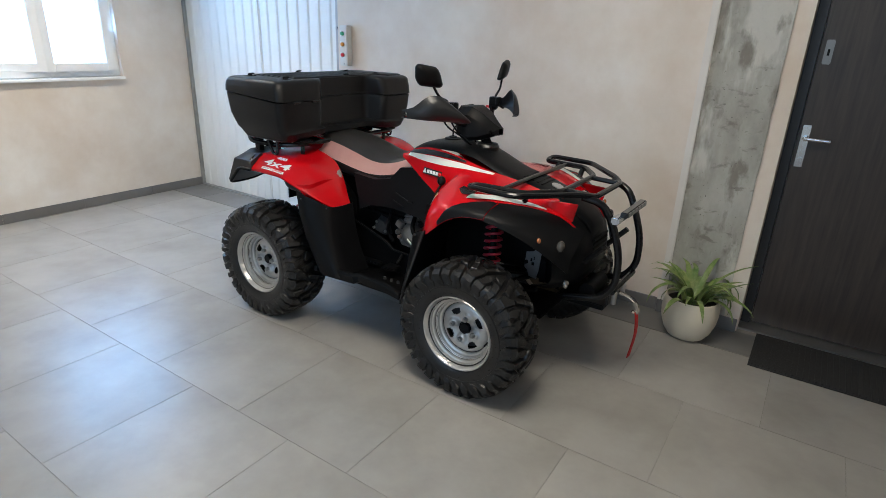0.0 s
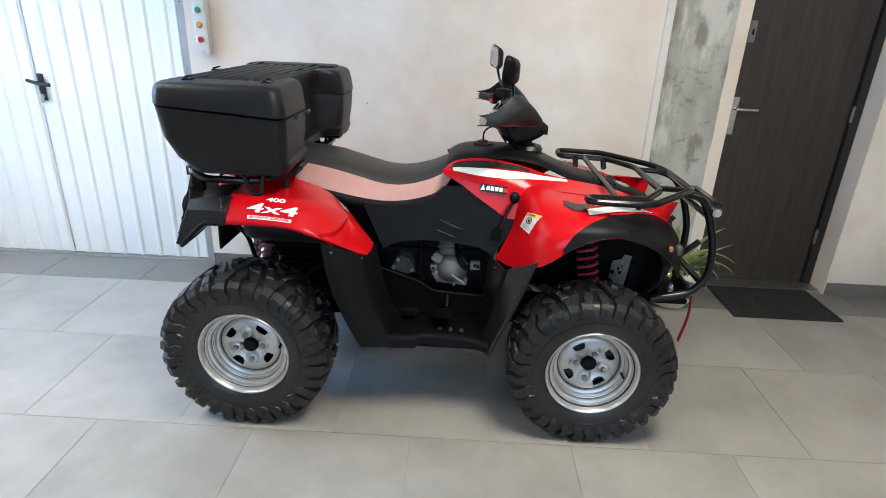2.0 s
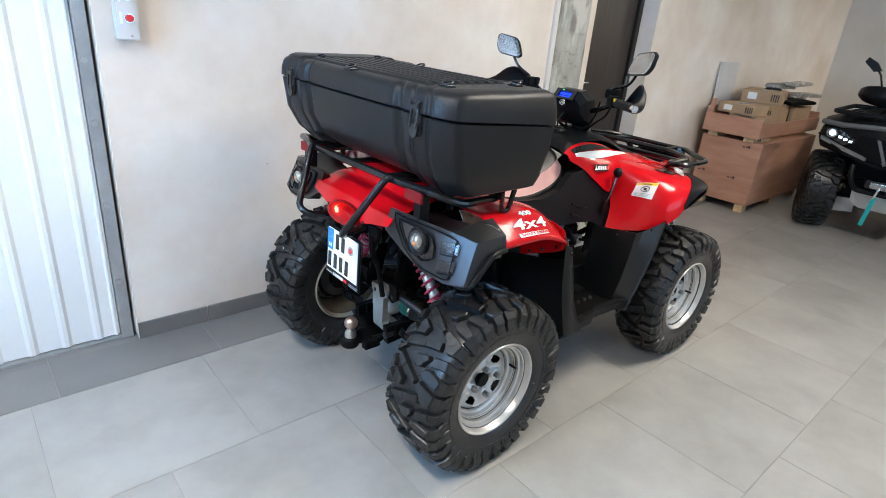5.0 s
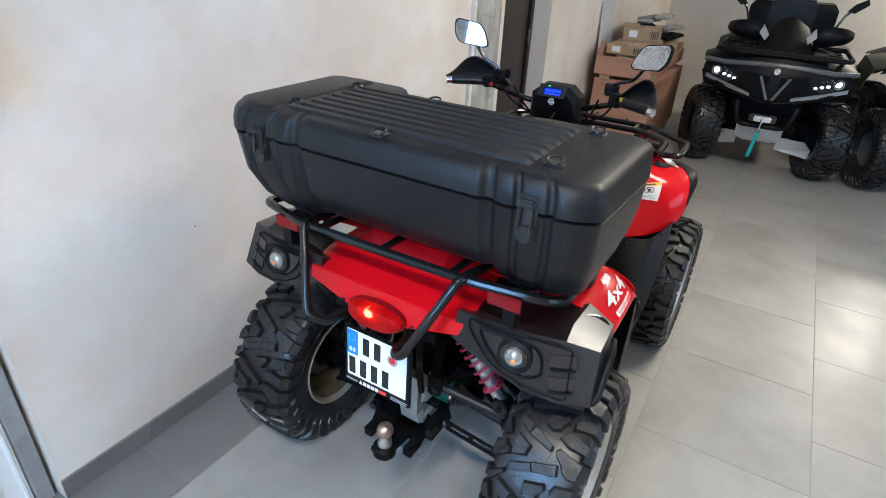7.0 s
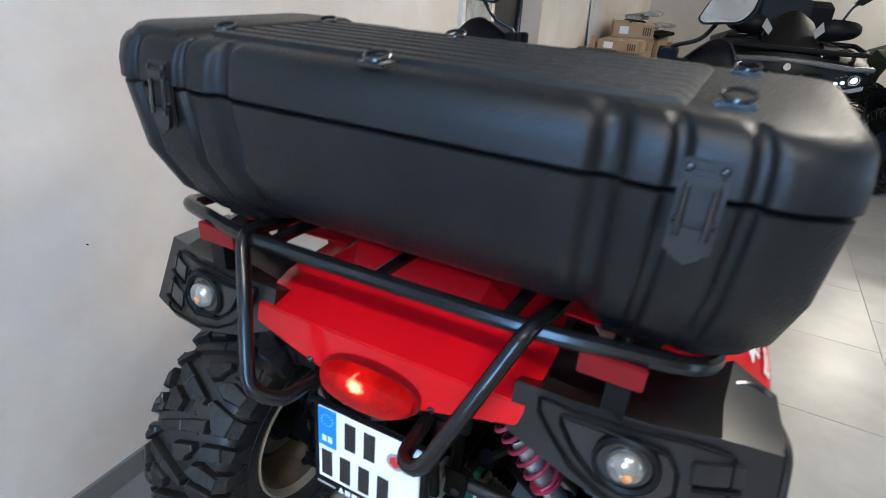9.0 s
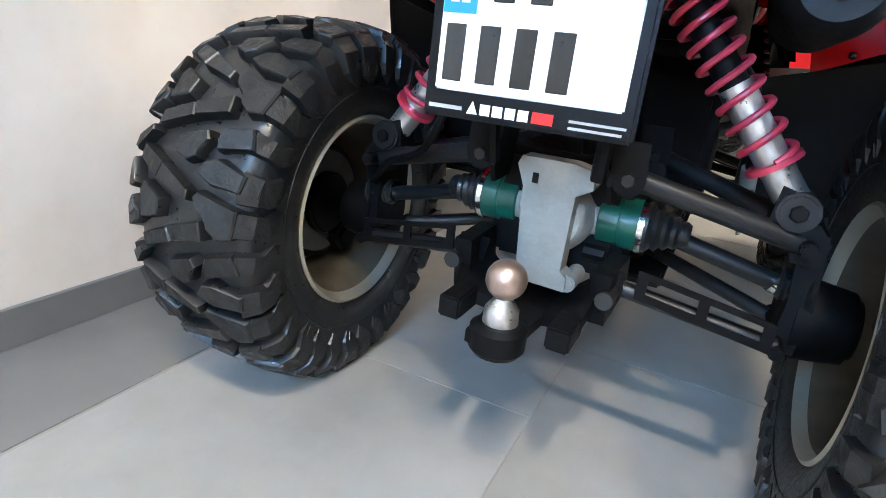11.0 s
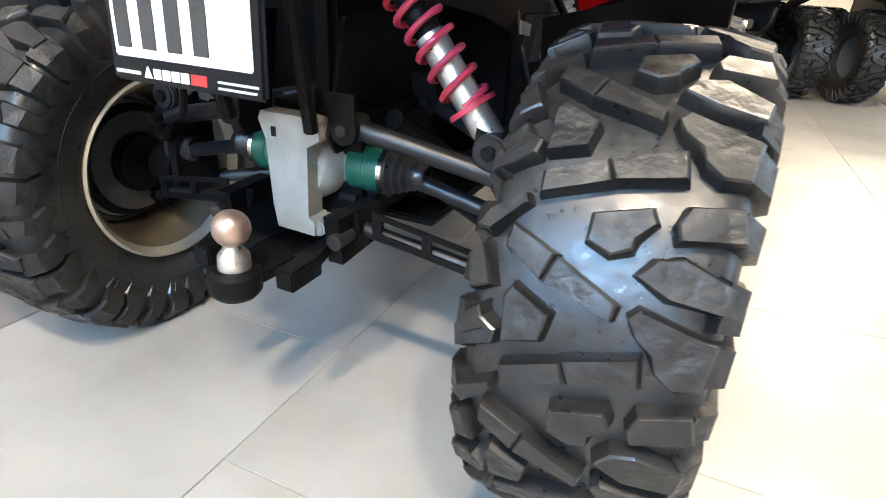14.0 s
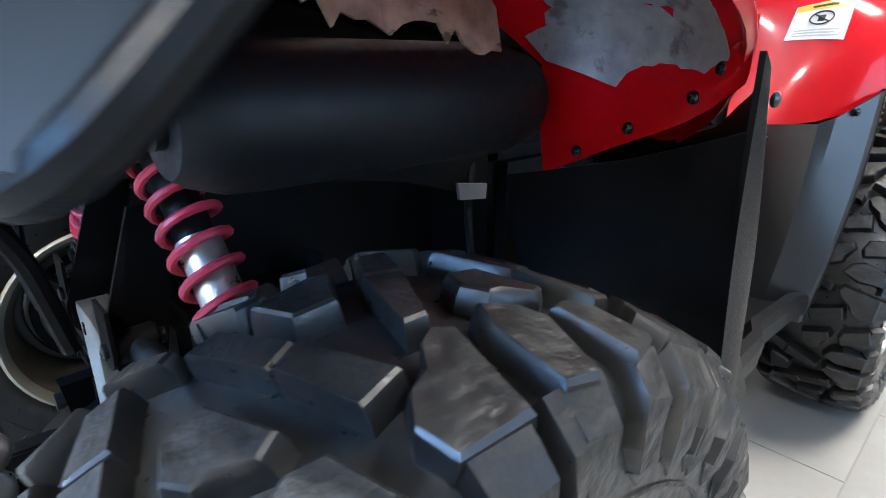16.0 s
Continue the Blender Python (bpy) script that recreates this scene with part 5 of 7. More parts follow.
def fairing(sg):
    net = [[Vector(p) + Vector((0, 0, 0.012 if j in (2, 3, 4) else 0.006)) for j, p in enumerate(r)] for r in FAIR]
    # the top falls away behind the rear lip into an open recess
    for i, (low, mid) in enumerate(((.822, .826), (.822, .822), (.838, .840))):
        net[i][0].z, net[i][1].z = low, mid

    def face(y, v, lift=0.0):
        """A point on the rear face, at a place across and a fraction down."""
        ys = [(r[2].y + r[3].y) / 2 for r in net]
        i = max(0, min(3, sum(1 for q in ys if q <= y) - 1))
        f = (y - ys[i]) / (ys[i + 1] - ys[i])
        a, b = net[i][2].lerp(net[i + 1][2], f), net[i][3].lerp(net[i + 1][3], f)
        n = (net[i + 1][2] - net[i][2]).cross(net[i][3] - net[i][2]).normalized()
        n = n if n.x < 0 else -n
        p = a.lerp(b, v) + n * lift
        return Vector((p.x, sg * p.y, p.z))

    f = part("rear_fairing", loft(B(), R_(sg, net), closed=True, caps=True), SATIN_PLASTIC, quad, smooth=24, bevel=0.004, seg=2)
    # raised panel round the indicator, framed by a dark line
    def patch(rows, lift):
        return sheet(B(), [[face(y, v0 + (v1 - v0) * k / 6, lift) for k in range(7)] for y, v0, v1 in rows], 0.006)
    part("panel", patch([(.258, .10, .30), (.275, .08, .52), (.305, .07, .78), (.345, .065, .90), (.40, .06, .915), (.445, .07, .915), (.480, .09, .91), (.498, .11, .90)], 0.004), SATIN_PLASTIC, f, bevel=0.002)
    part("lamp_panel", patch([(.292, .18, .30), (.310, .16, .55), (.340, .155, .74), (.400, .155, .74), (.422, .20, .68), (.436, .36, .60)], 0.008), GLOSS_BLACK, f, bevel=0.002)
    # near-black beads round the panel and the lamp, in place of groove shade
    for rim, lift in (([(.258, .10, .30), (.275, .08, .52), (.305, .07, .78), (.345, .065, .90), (.40, .06, .915), (.445, .07, .915), (.480, .09, .91), (.498, .11, .90)], 0.0075), ([(.292, .18, .30), (.310, .16, .55), (.340, .155, .74), (.400, .155, .74), (.422, .20, .68), (.436, .36, .60)], 0.0115)):
        part("groove_shade", tube(B(), [face(y, v0, lift) for y, v0, v1 in rim] + [face(y, v1, lift) for y, v0, v1 in rim[::-1]], 0.0026, 6, closed=True), DARK, f)
    for v0, v1 in ((.22, .43), (.58, .80)):
        lv = part("louvre", patch([(.452, v0, v1), (.475, v0 - .02, v1 - .02), (.500, v0 - .05, v1 - .05), (.512, v0 - .05, v1 - .05)], 0.009), GLOSS_BLACK, f, bevel=0.002)
        part("louvre_bar", patch([(.455, v1 + .005, v1 + .05), (.475, v1 - .01, v1 + .03), (.510, v1 - .04, v1 + .0)], 0.012), BLACK_PLASTIC, lv, bevel=0.001)
    c = face(.378, .42, 0.012)
    n = (face(.378, .42, 0.03) - c).normalized()
    part("lamp_ring", lathe(B(), [(0.043, -0.006), (0.043, 0.003), (0.039, 0.006), (0.034, 0.003), (0.030, -0.006)], basis(c, (0, 1, 0), (0.06, 0, 1)) @ pose(0, 0, 0, 180), n=32), BLACK_PLASTIC, f, smooth=30)
    part("lamp_recess", cyl(B(), c - n * 0.004, c + n * 0.001, 0.036, n=28), DECAL_BLACK, f)
    ind = part("indicator", ball(B(), c + n * 0.002, 0.0255, 0.75, 1, 1, 18), LENS, f, "clear round indicator lens")
    part("bulb", ball(B(), c + n * 0.019 + Vector((0, -0.004, -0.003)), 0.007, 0.5, 1, 1, 10), AMBER, ind)
    # rolled edges
    up = Vector((0, 0, 0.001))
    part("edge_strip", tube(B(), [(x, sg * y, z + .004) for x, y, z in ((-.700, .475, .868), (-.680, .500, .866), (-.672, .520, .858), (-.668, .540, .832))], 0.0055, 8, corner=0.03), GLOSS_BLACK, f)
    lo = [net[1][4], net[2][4], net[3][4], net[4][4], net[4][5], net[4][6]]
    part("lower_lip", tube(B(), [(p.x - .004, sg * (p.y + (.004 if i > 2 else 0)), p.z) for i, p in enumerate(lo)], 0.0085, 10, corner=0.025), BLACK_PLASTIC, f)
    part("reflector", box(B(), -0.856, -0.846, sg * .292, sg * .374, .922, .955), REFLECTOR, f, "red reflector strip", bevel=0.002)
    part("reflector_bracket", box(B(), -0.846, -0.81, sg * .33, sg * .36, .860, .940), BLACK_PLASTIC, f)


sym(fairing)

# rear rack with its two hoops
rack = new("rear_rack")
rack.parent = quad
RZ = 0.962
part("rack_frame", tube(B(), [(-0.60, -.44, RZ - .034), (-0.77, -.455, RZ - .030), (-0.834, -.42, RZ - .004), (-0.866, -.25, RZ), (-0.872, 0.0, RZ), (-0.874, .25, RZ), (-0.82, .45, RZ - .006), (-0.75, .48, RZ - .030), (-0.60, .47, RZ - .034), (-0.50, .38, RZ - .03), (-0.50, -.36, RZ - .03)], 0.0125, 10, corner=0.04, closed=True), TUBE_BLACK, rack)
for y in (-0.20, 0.0, 0.20):
    part("rack_bar", tube(B(), [(-0.865, y, RZ), (-0.80, y, RZ - .002), (-0.50, y, RZ - .03)], 0.010), TUBE_BLACK, rack)
for sg in (-1, 1):
    part("hoop", tube(B(), [(-0.55, sg * .25, RZ - .016), (-0.78, sg * .25, RZ - 0.006), (-0.885, sg * .240, RZ + 0.014), (-0.986, sg * .150, .774), (-0.962, sg * .108, .752), (-0.86, sg * .100, .752)], 0.0118, 12, corner=0.030), TUBE_BLACK, rack)
    for x in (-0.70, -0.515):
        part("rack_foot", tube(B(), [(x, sg * .33, RZ), (x - 0.005, sg * .33, .87)], 0.011), TUBE_BLACK, rack)
    part("rack_foot", tube(B(), [(-0.62, sg * .47, RZ - 0.005), (-0.60, sg * .455, .885), (-0.57, sg * .455, .885), (-0.555, sg * .46, RZ - 0.005)], 0.008, corner=0.02), TUBE_BLACK, rack)
part("cross_plate", box(B(), -0.862, -0.846, -0.165, 0.165, .735, .772), DARK, rack, bevel=0.003)

# front rack
frack = new("front_rack")
frack.parent = quad
part("rack_frame", tube(B(), [(0.585, -.43, .912), (0.80, -.425, .908), (0.99, -.215, .905), (1.035, -.16, .893), (1.035, .16, .893), (0.99, .215, .905), (0.80, .425, .908), (0.585, .43, .912), (0.585, .345, .903), (0.80, .335, .900), (0.90, .19, .898), (0.90, -.19, .898), (0.80, -.335, .900), (0.585, -.345, .903)], 0.0125, 10, corner=0.035, closed=True), TUBE_BLACK, frack)
part("rack_bar", tube(B(), [(0.70, -.34, .901), (0.70, .34, .901)], 0.011), TUBE_BLACK, frack)
for sg in (-1, 1):
    for x in (0.66, 0.79):
        part("rack_foot", tube(B(), [(x, sg * .335, .90), (x, sg * .30, .862)], 0.013), TUBE_BLACK, frack)
    part("rack_bar", tube(B(), [(0.90, sg * .15, .898), (1.03, sg * .15, .893)], 0.011), TUBE_BLACK, frack)

# bull bar
bar = new("bull_bar")
bar.parent = quad
for sg in (-1, 1):
    part("upright", tube(B(), [(0.99, sg * .19, .893), (1.075, sg * .165, .872), (1.12, sg * .15, .79), (1.165, sg * .15, .66), (1.165, sg * .15, .53), (1.11, sg * .15, .455), (0.95, sg * .15, .42)], 0.0155, 12, corner=0.06), TUBE_BLACK, bar)
    part("stay", tube(B(), [(1.10, sg * .155, .69), (1.02, sg * .14, .60)], 0.012), TUBE_BLACK, bar)
part("cross_tube", tube(B(), [(1.12, -.15, .79), (1.12, .15, .79)], 0.013), TUBE_BLACK, bar)
part("cross_tube", tube(B(), [(1.155, -.15, .495), (1.155, .15, .495)], 0.013), TUBE_BLACK, bar)
for sg in (-1, 1):
    part("lamp_bracket", box(B(), 1.118, 1.150, sg * .115, sg * .185, .800, .832), CHROME, bar, bevel=0.006)
led = part("light_bar", box(B(), 1.138, 1.168, -.135, .135, .820, .844), GLOSS_BLACK, bar, bevel=0.004)
for i in range(6):
    part("led_cell", box(B(), 1.167, 1.171, -.125 + i * .043, -.090 + i * .043, .823, .841), SMOKED, led)
winch = part("winch", cyl(B(), (1.03, -.09, .445), (1.03, .09, .445), 0.035, n=20), DARK, bar)
part("winch_plate", box(B(), 0.90, 1.12, -.12, .12, .385, .41), DARK, bar, bevel=0.004)
part("fairlead", box(B(), 1.115, 1.13, -.09, .09, .40, .465), BLACK_FRAME, bar, bevel=0.004)
for y in (-0.06, 0.06):
    part("fairlead_roller", cyl(B(), (1.145, y, .405), (1.145, y, .462), 0.012, n=12), BRUSHED, bar)
bm = tube(B(), [(1.14, .03, .43), (1.19, .05, .41), (1.215, .06, .385), (1.225, .07, .345), (1.215, .075, .325), (1.20, .07, .335)], 0.0085, 8, corner=0.02)
hook = part("winch_hook", bm, CHROME, bar)
rows = []
for i in range(10):
    t = i / 9
    z = .335 - t * .25
    dx = 0.010 * math.sin(t * 4)
    rows.append([(1.218 + dx, .062 + .018 * t, z), (1.222 + dx, .092 + .018 * t, z)])
part("pull_strap", sheet(B(), rows, 0.003), STRAP_RED, hook, "red webbing pull strap")

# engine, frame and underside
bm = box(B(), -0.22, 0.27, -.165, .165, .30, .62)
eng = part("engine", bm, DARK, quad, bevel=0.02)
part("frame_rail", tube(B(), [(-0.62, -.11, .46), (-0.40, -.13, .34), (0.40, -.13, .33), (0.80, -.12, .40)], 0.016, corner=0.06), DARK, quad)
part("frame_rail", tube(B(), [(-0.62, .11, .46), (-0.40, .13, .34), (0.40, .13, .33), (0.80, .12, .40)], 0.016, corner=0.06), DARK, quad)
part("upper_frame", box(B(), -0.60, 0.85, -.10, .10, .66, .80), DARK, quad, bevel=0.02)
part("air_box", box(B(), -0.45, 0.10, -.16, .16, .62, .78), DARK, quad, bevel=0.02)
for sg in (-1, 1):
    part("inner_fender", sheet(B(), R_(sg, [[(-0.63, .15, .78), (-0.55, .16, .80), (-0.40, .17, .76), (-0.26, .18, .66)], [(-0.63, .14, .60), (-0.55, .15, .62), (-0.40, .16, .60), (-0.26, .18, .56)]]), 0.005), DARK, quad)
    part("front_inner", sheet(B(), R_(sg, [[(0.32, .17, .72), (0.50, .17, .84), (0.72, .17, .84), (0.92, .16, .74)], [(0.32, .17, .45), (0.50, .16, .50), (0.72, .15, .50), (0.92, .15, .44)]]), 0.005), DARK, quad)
# added near-black slab, stands for the shade seen through the rear arches
part("arch_blocker", box(B(), -0.64, -0.18, -.02, .02, .29, .82), DARK, quad, bevel=0.01)
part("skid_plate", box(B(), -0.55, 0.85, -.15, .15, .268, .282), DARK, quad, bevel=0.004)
for sg in (-1, 1):
    cover = part("crankcase_cover", lathe(B(), [(0.0, 0.050), (0.022, 0.049), (0.042, 0.043), (0.058, 0.030), (0.066, 0.014), (0.068, 0.0)], pose(0.112, sg * .160, .522, 90 if sg < 0 else -90), n=28), ENGINE, eng, "cast alloy cover", smooth=40)
    for a in (0.4, 2.6, 3.7, 4.9, 5.7):
        x, z = 0.112 + 0.070 * math.cos(a), .522 + 0.070 * math.sin(a)
        part("cover_bolt", cyl(B(), (x, sg * .160, z), (x, sg * .186, z), 0.006, n=6), BRUSHED, cover)
    part("cover_foot", prism(B(), [(0.030, sg * .185, .500), (0.052, sg * .185, .462), (0.176, sg * .185, .452), (0.180, sg * .185, .480), (0.112, sg * .185, .470)], (0, -sg * 0.03, 0)), ENGINE, cover, bevel=0.004)
    part("lever", tube(B(), [(0.114, sg * .218, .512), (0.166, sg * .222, .478)], 0.0048, 8), BRUSHED, cover)
    part("plug", lathe(B(), [(0.006, 0.012), (0.012, 0.012), (0.014, 0.006), (0.014, -0.02)], pose(0.038, sg * .196, .532, 90 if sg < 0 else -90), n=16), ENGINE, cover)
    part("brass_nut", cyl(B(), (0.048, sg * .18, .508), (0.048, sg * .206, .508), 0.010, n=6), HUB_BROWN, cover, bevel=0.001, seg=1)
    part("cylinder", lathe(B(), [(0.0, 0.0), (0.040, 0.0), (0.048, 0.010), (0.048, 0.018), (0.043, 0.020), (0.043, 0.026), (0.050, 0.029), (0.050, 0.037), (0.044, 0.040), (0.044, 0.07)], pose(0.098, sg * .150, .590, -30, 0, 0) @ pose(0, 0, -0.02), n=24), ENGINE, eng, smooth=30)
    part("engine_fitting", box(B(), -0.020, 0.020, -0.016, 0.016, -0.019, 0.019, pose(0.052, sg * .196, .578, 0, 30, 0)), ENGINE, eng, bevel=0.005)
    part("engine_fitting", box(B(), 0.188, 0.228, sg * .18, sg * .215, .536, .572), ENGINE, eng, bevel=0.003)
    for k in range(3):
        part("terminal", cyl(B(), (0.206 + 0.013 * k, sg * .21, .558 - 0.004 * k), (0.206 + 0.013 * k, sg * .224, .558 - 0.004 * k), 0.006, n=8), DARK, eng)
    low = [(-0.145, .505), (-0.100, .590), (-0.055, .575), (-0.022, .500), (-0.07, .482)]
    top = [(-0.135, .512), (-0.098, .575), (-0.062, .562), (-0.036, .506), (-0.072, .494)]
    part("gearbox_case", loft(B(), [[(x, sg * .165, z) for x, z in low], [(x, sg * .192, z) for x, z in top]], closed=True, caps=True), ENGINE_DULL, eng, "dull grey case", bevel=0.006)
    for x, z in ((-0.108, .556), (-0.128, .520), (-0.05, .513)):
        part("case_bolt", cyl(B(), (x, sg * .185, z), (x, sg * .199, z), 0.008, n=6), BRUSHED, eng)
    part("engine_hose", tube(B(), [(0.128, sg * .17, .63), (0.142, sg * .215, .585), (0.160, sg * .225, .552), (0.185, sg * .20, .535)], 0.011, 10, corner=0.03), DARK, eng)
    part("engine_hose", tube(B(), [(-0.02, sg * .17, .64), (-0.012, sg * .21, .58), (-0.03, sg * .20, .52), (0.0, sg * .19, .47)], 0.009, 10, corner=0.03), DARK, eng)
    # brake cylinder with its rod and the plates behind the footwell
    mc = part("brake_cylinder", tube(B(), [(-0.306, sg * .236, .446), (-0.262, sg * .244, .372)], 0.0145, 14), CAST, quad, "pale cast alloy brake cylinder")
    part("flange", box(B(), -0.019, 0.019, -0.013, 0.013, -0.006, 0.006, pose(-0.283, sg * .240, .408, 0, -31, 0)), CAST, mc, bevel=0.003)
    part("cap", tube(B(), [(-0.262, sg * .244, .372), (-0.256, sg * .245, .362)], 0.0165, 12), BRUSHED, mc)
    part("push_rod", tube(B(), [(-0.256, sg * .245, .362), (-0.222, sg * .25, .304)], 0.0045, 8), BRUSHED, mc)
    part("union", tube(B(), [(-0.306, sg * .236, .446), (-0.318, sg * .234, .466)], 0.008, 8), DARK, mc)
    part("brake_hose", tube(B(), [(-0.318, sg * .234, .466), (-0.335, sg * .225, .50), (-0.31, sg * .19, .56), (-0.28, sg * .17, .62)], 0.006, 8, corner=0.03), DARK, mc)
    part("bracket_plate", prism(B(), [(-0.392, sg * .222, .412), (-0.358, sg * .222, .410), (-0.346, sg * .222, .390), (-0.362, sg * .222, .352), (-0.376, sg * .222, .384)], (0, -sg * 0.005, 0)), SKID_DARK, quad, "grey steel plate", bevel=0.001)
    part("bracket_plate", prism(B(), [(-0.342, sg * .205, .596), (-0.288, sg * .205, .588), (-0.290, sg * .205, .568), (-0.338, sg * .205, .574)], (0, -sg * 0.005, 0)), SKID_DARK, quad, "grey steel plate", bevel=0.001)
muf = part("muffler", lathe(B(), [(0.0, 0.0), (0.020, 0.0), (0.020, 0.008), (0.042, 0.008), (0.050, 0.020), (0.058, 0.045), (0.060, 0.08), (0.060, 0.36), (0.05, 0.40), (0.0, 0.41)], basis((-0.706, -.258, .701), (0, 1, 0), (0, 0, 1)), n=32), SILENCER, quad, "matt black silencer", smooth=40)
part("tail_pipe", lathe(B(), [(0.009, 0.03), (0.010, 0.0), (0.015, -0.002), (0.016, 0.0), (0.016, 0.03)], basis((-0.716, -.272, .716), (0, 1, 0), (0, 0, 1)), n=20), GLOSS_BLACK, muf)
random.seed(5)
rows = []
for i in range(19):
    x = -0.60 + i * 0.0125
    drop = .782 - 0.030 * (i / 21) + random.uniform(-.012, .010)
    rows.append([(x, -.268, .835 - .02 * i / 21), (x, -.285 - random.uniform(0, .006), .81 - .02 * i / 21), (x, -.292 - random.uniform(0, .008), drop)])
part("heat_wrap", sheet(B(), rows, 0.003), WRAP_BROWN, muf, "torn pale brown heat wrap", smooth=30)

# gear lever
lever = part("gear_lever", tube(B(), [(0.285, -.255, .70), (0.315, -.262, .80), (0.338, -.258, .845)], 0.006), GLOSS_BLACK, quad)
part("knob", ball(B(), (0.340, -.258, .862), 0.020, 1, 1, 1.15, 14), BLACK_PLASTIC, lever)

# rear suspension
def suspension(sg):
    for x0, x1, z0, z1, nm in ((-0.745, -0.70, .462, .412, "upper_arm"), (-0.50, -0.60, .462, .412, "upper_arm"), (-0.738, -0.725, .312, .282, "lower_arm"), (-0.50, -0.60, .312, .275, "lower_arm")):
        part(nm, tube(B(), [(x0, sg * .10, z0), (x1, sg * .31, z1)], 0.0145 if nm[0] == "u" else 0.0115, 12), ARM_BLACK, quad)
        bush = part("arm_bush", cyl(B(), (x0 - 0.022, sg * .10, z0), (x0 + 0.022, sg * .10, z0), 0.018, n=20), DARK, quad, bevel=0.003)
        part("bush_bolt", cyl(B(), (x0 - 0.031, sg * .10, z0), (x0 + 0.030, sg * .10, z0), 0.0095, n=6), ARM_BLACK, bush, bevel=0.0012, seg=1)
        rise = 0.048 if nm[0] == "u" else 0.030
        ear = [(x0 - 0.026, sg * (.10 + 0.021 * math.cos(k)), z0 + 0.021 * math.sin(k)) for k in [math.pi + i * math.pi / 8 for i in range(9)]]
        part("bracket_ear", prism(B(), ear + [(x0 - 0.026, sg * .118, z0 + rise), (x0 - 0.026, sg * .072, z0 + rise)], (0.004, 0, 0)), DARK, bush, bevel=0.001, seg=1)
    # slotted guard plate on the lower arm
    bm = B()
    A, C = Vector((-0.752, sg * .135, .318)), Vector((-0.742, sg * .305, .288))
    for f0, f1, h0, h1 in ((0, 1, -0.012, -0.002), (0, 1, 0.020, 0.028), (0, .08, -0.002, 0.020), (.46, .54, -0.002, 0.020), (.92, 1, -0.002, 0.020)):
        p, q = A.lerp(C, f0), A.lerp(C, f1)
        prism(bm, [p + Vector((0, 0, h0)), q + Vector((0, 0, h0)), q + Vector((0, 0, h1)), p + Vector((0, 0, h1))], (0.004, 0, 0))
    part("arm_guard", bm, DARK, quad)
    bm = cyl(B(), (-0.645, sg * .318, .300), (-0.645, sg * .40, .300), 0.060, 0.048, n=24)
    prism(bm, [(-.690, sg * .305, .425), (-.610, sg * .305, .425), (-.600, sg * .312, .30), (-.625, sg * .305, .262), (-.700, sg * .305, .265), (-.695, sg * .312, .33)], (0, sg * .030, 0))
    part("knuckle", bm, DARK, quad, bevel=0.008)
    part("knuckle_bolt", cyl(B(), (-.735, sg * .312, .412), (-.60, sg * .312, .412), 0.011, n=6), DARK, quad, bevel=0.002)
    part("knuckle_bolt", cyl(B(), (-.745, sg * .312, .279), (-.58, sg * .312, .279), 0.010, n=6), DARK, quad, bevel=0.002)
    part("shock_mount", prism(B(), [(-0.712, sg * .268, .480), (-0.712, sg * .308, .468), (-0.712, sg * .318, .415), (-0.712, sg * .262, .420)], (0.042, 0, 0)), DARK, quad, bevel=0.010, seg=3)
    lug = part("shock_mount", cyl(B(), (-0.722, sg * .291, .452), (-0.664, sg * .291, .452), 0.024, n=22), ARM_BLACK, quad, bevel=0.004)
    part("mount_bolt", cyl(B(), (-0.729, sg * .291, .452), (-0.72, sg * .291, .452), 0.0105, n=6), DARK, lug, bevel=0.001, seg=1)
    part("arm_clevis", prism(B(), [(-0.706, sg * .282, .432), (-0.706, sg * .318, .440), (-0.706, sg * .336, .418), (-0.706, sg * .330, .386), (-0.706, sg * .300, .388)], (0.05, 0, 0)), DARK, lug, bevel=0.006)
    # half shaft with green housing and ribbed boots
    z0, x0 = .385, -0.675
    ax = basis((x0, sg * .045, z0), (1, 0, 0), (0, 0, 1) if sg < 0 else (0, 0, -1))
    hs = part("cv_housing", lathe(B(), [(0.0, 0.016), (0.0355, 0.016), (0.0370, 0.018), (0.0370, 0.044), (0.0360, 0.045), (0.0360, 0.047), (0.0370, 0.048), (0.0370, 0.072), (0.0, 0.072)], ax, n=32), GREEN_CV, quad, "green painted joint housing", smooth=30)
    part("seal_ring", lathe(B(), [(0.0, -0.002), (0.030, -0.002), (0.0345, 0.002), (0.0345, 0.009), (0.0325, 0.010), (0.0325, 0.016), (0.0, 0.016)], ax, n=32), CAST, hs, "bare alloy ring", smooth=30)
    part("clamp", lathe(B(), [(0.037, 0.071), (0.039, 0.071), (0.039, 0.079), (0.037, 0.079)], ax, n=28), CHROME, hs)
    prof = [(0.036, 0.079)]
    for k in range(5):
        prof += [(0.036 - k * 0.0042, 0.083 + k * 0.012), (0.028 - k * 0.0032, 0.089 + k * 0.012)]
    part("boot", lathe(B(), prof, ax @ pose(0, 0, 0, 0, 0, 0), n=24), RUBBER, hs, smooth=50)
    part("half_shaft", tube(B(), [(x0, sg * .17, z0 - 0.008), (-0.660, sg * .32, .340)], 0.0125, 12), ARM_BLACK, hs)
    part("clamp", tube(B(), [(-0.662, sg * .292, .350), (-0.661, sg * .300, .347)], 0.018, 14), CHROME, hs)
    prof = [(0.018, 0.0)]
    for k in range(4):
        prof += [(0.024 + k * 0.005, 0.005 + k * 0.010), (0.020 + k * 0.005, 0.010 + k * 0.010)]
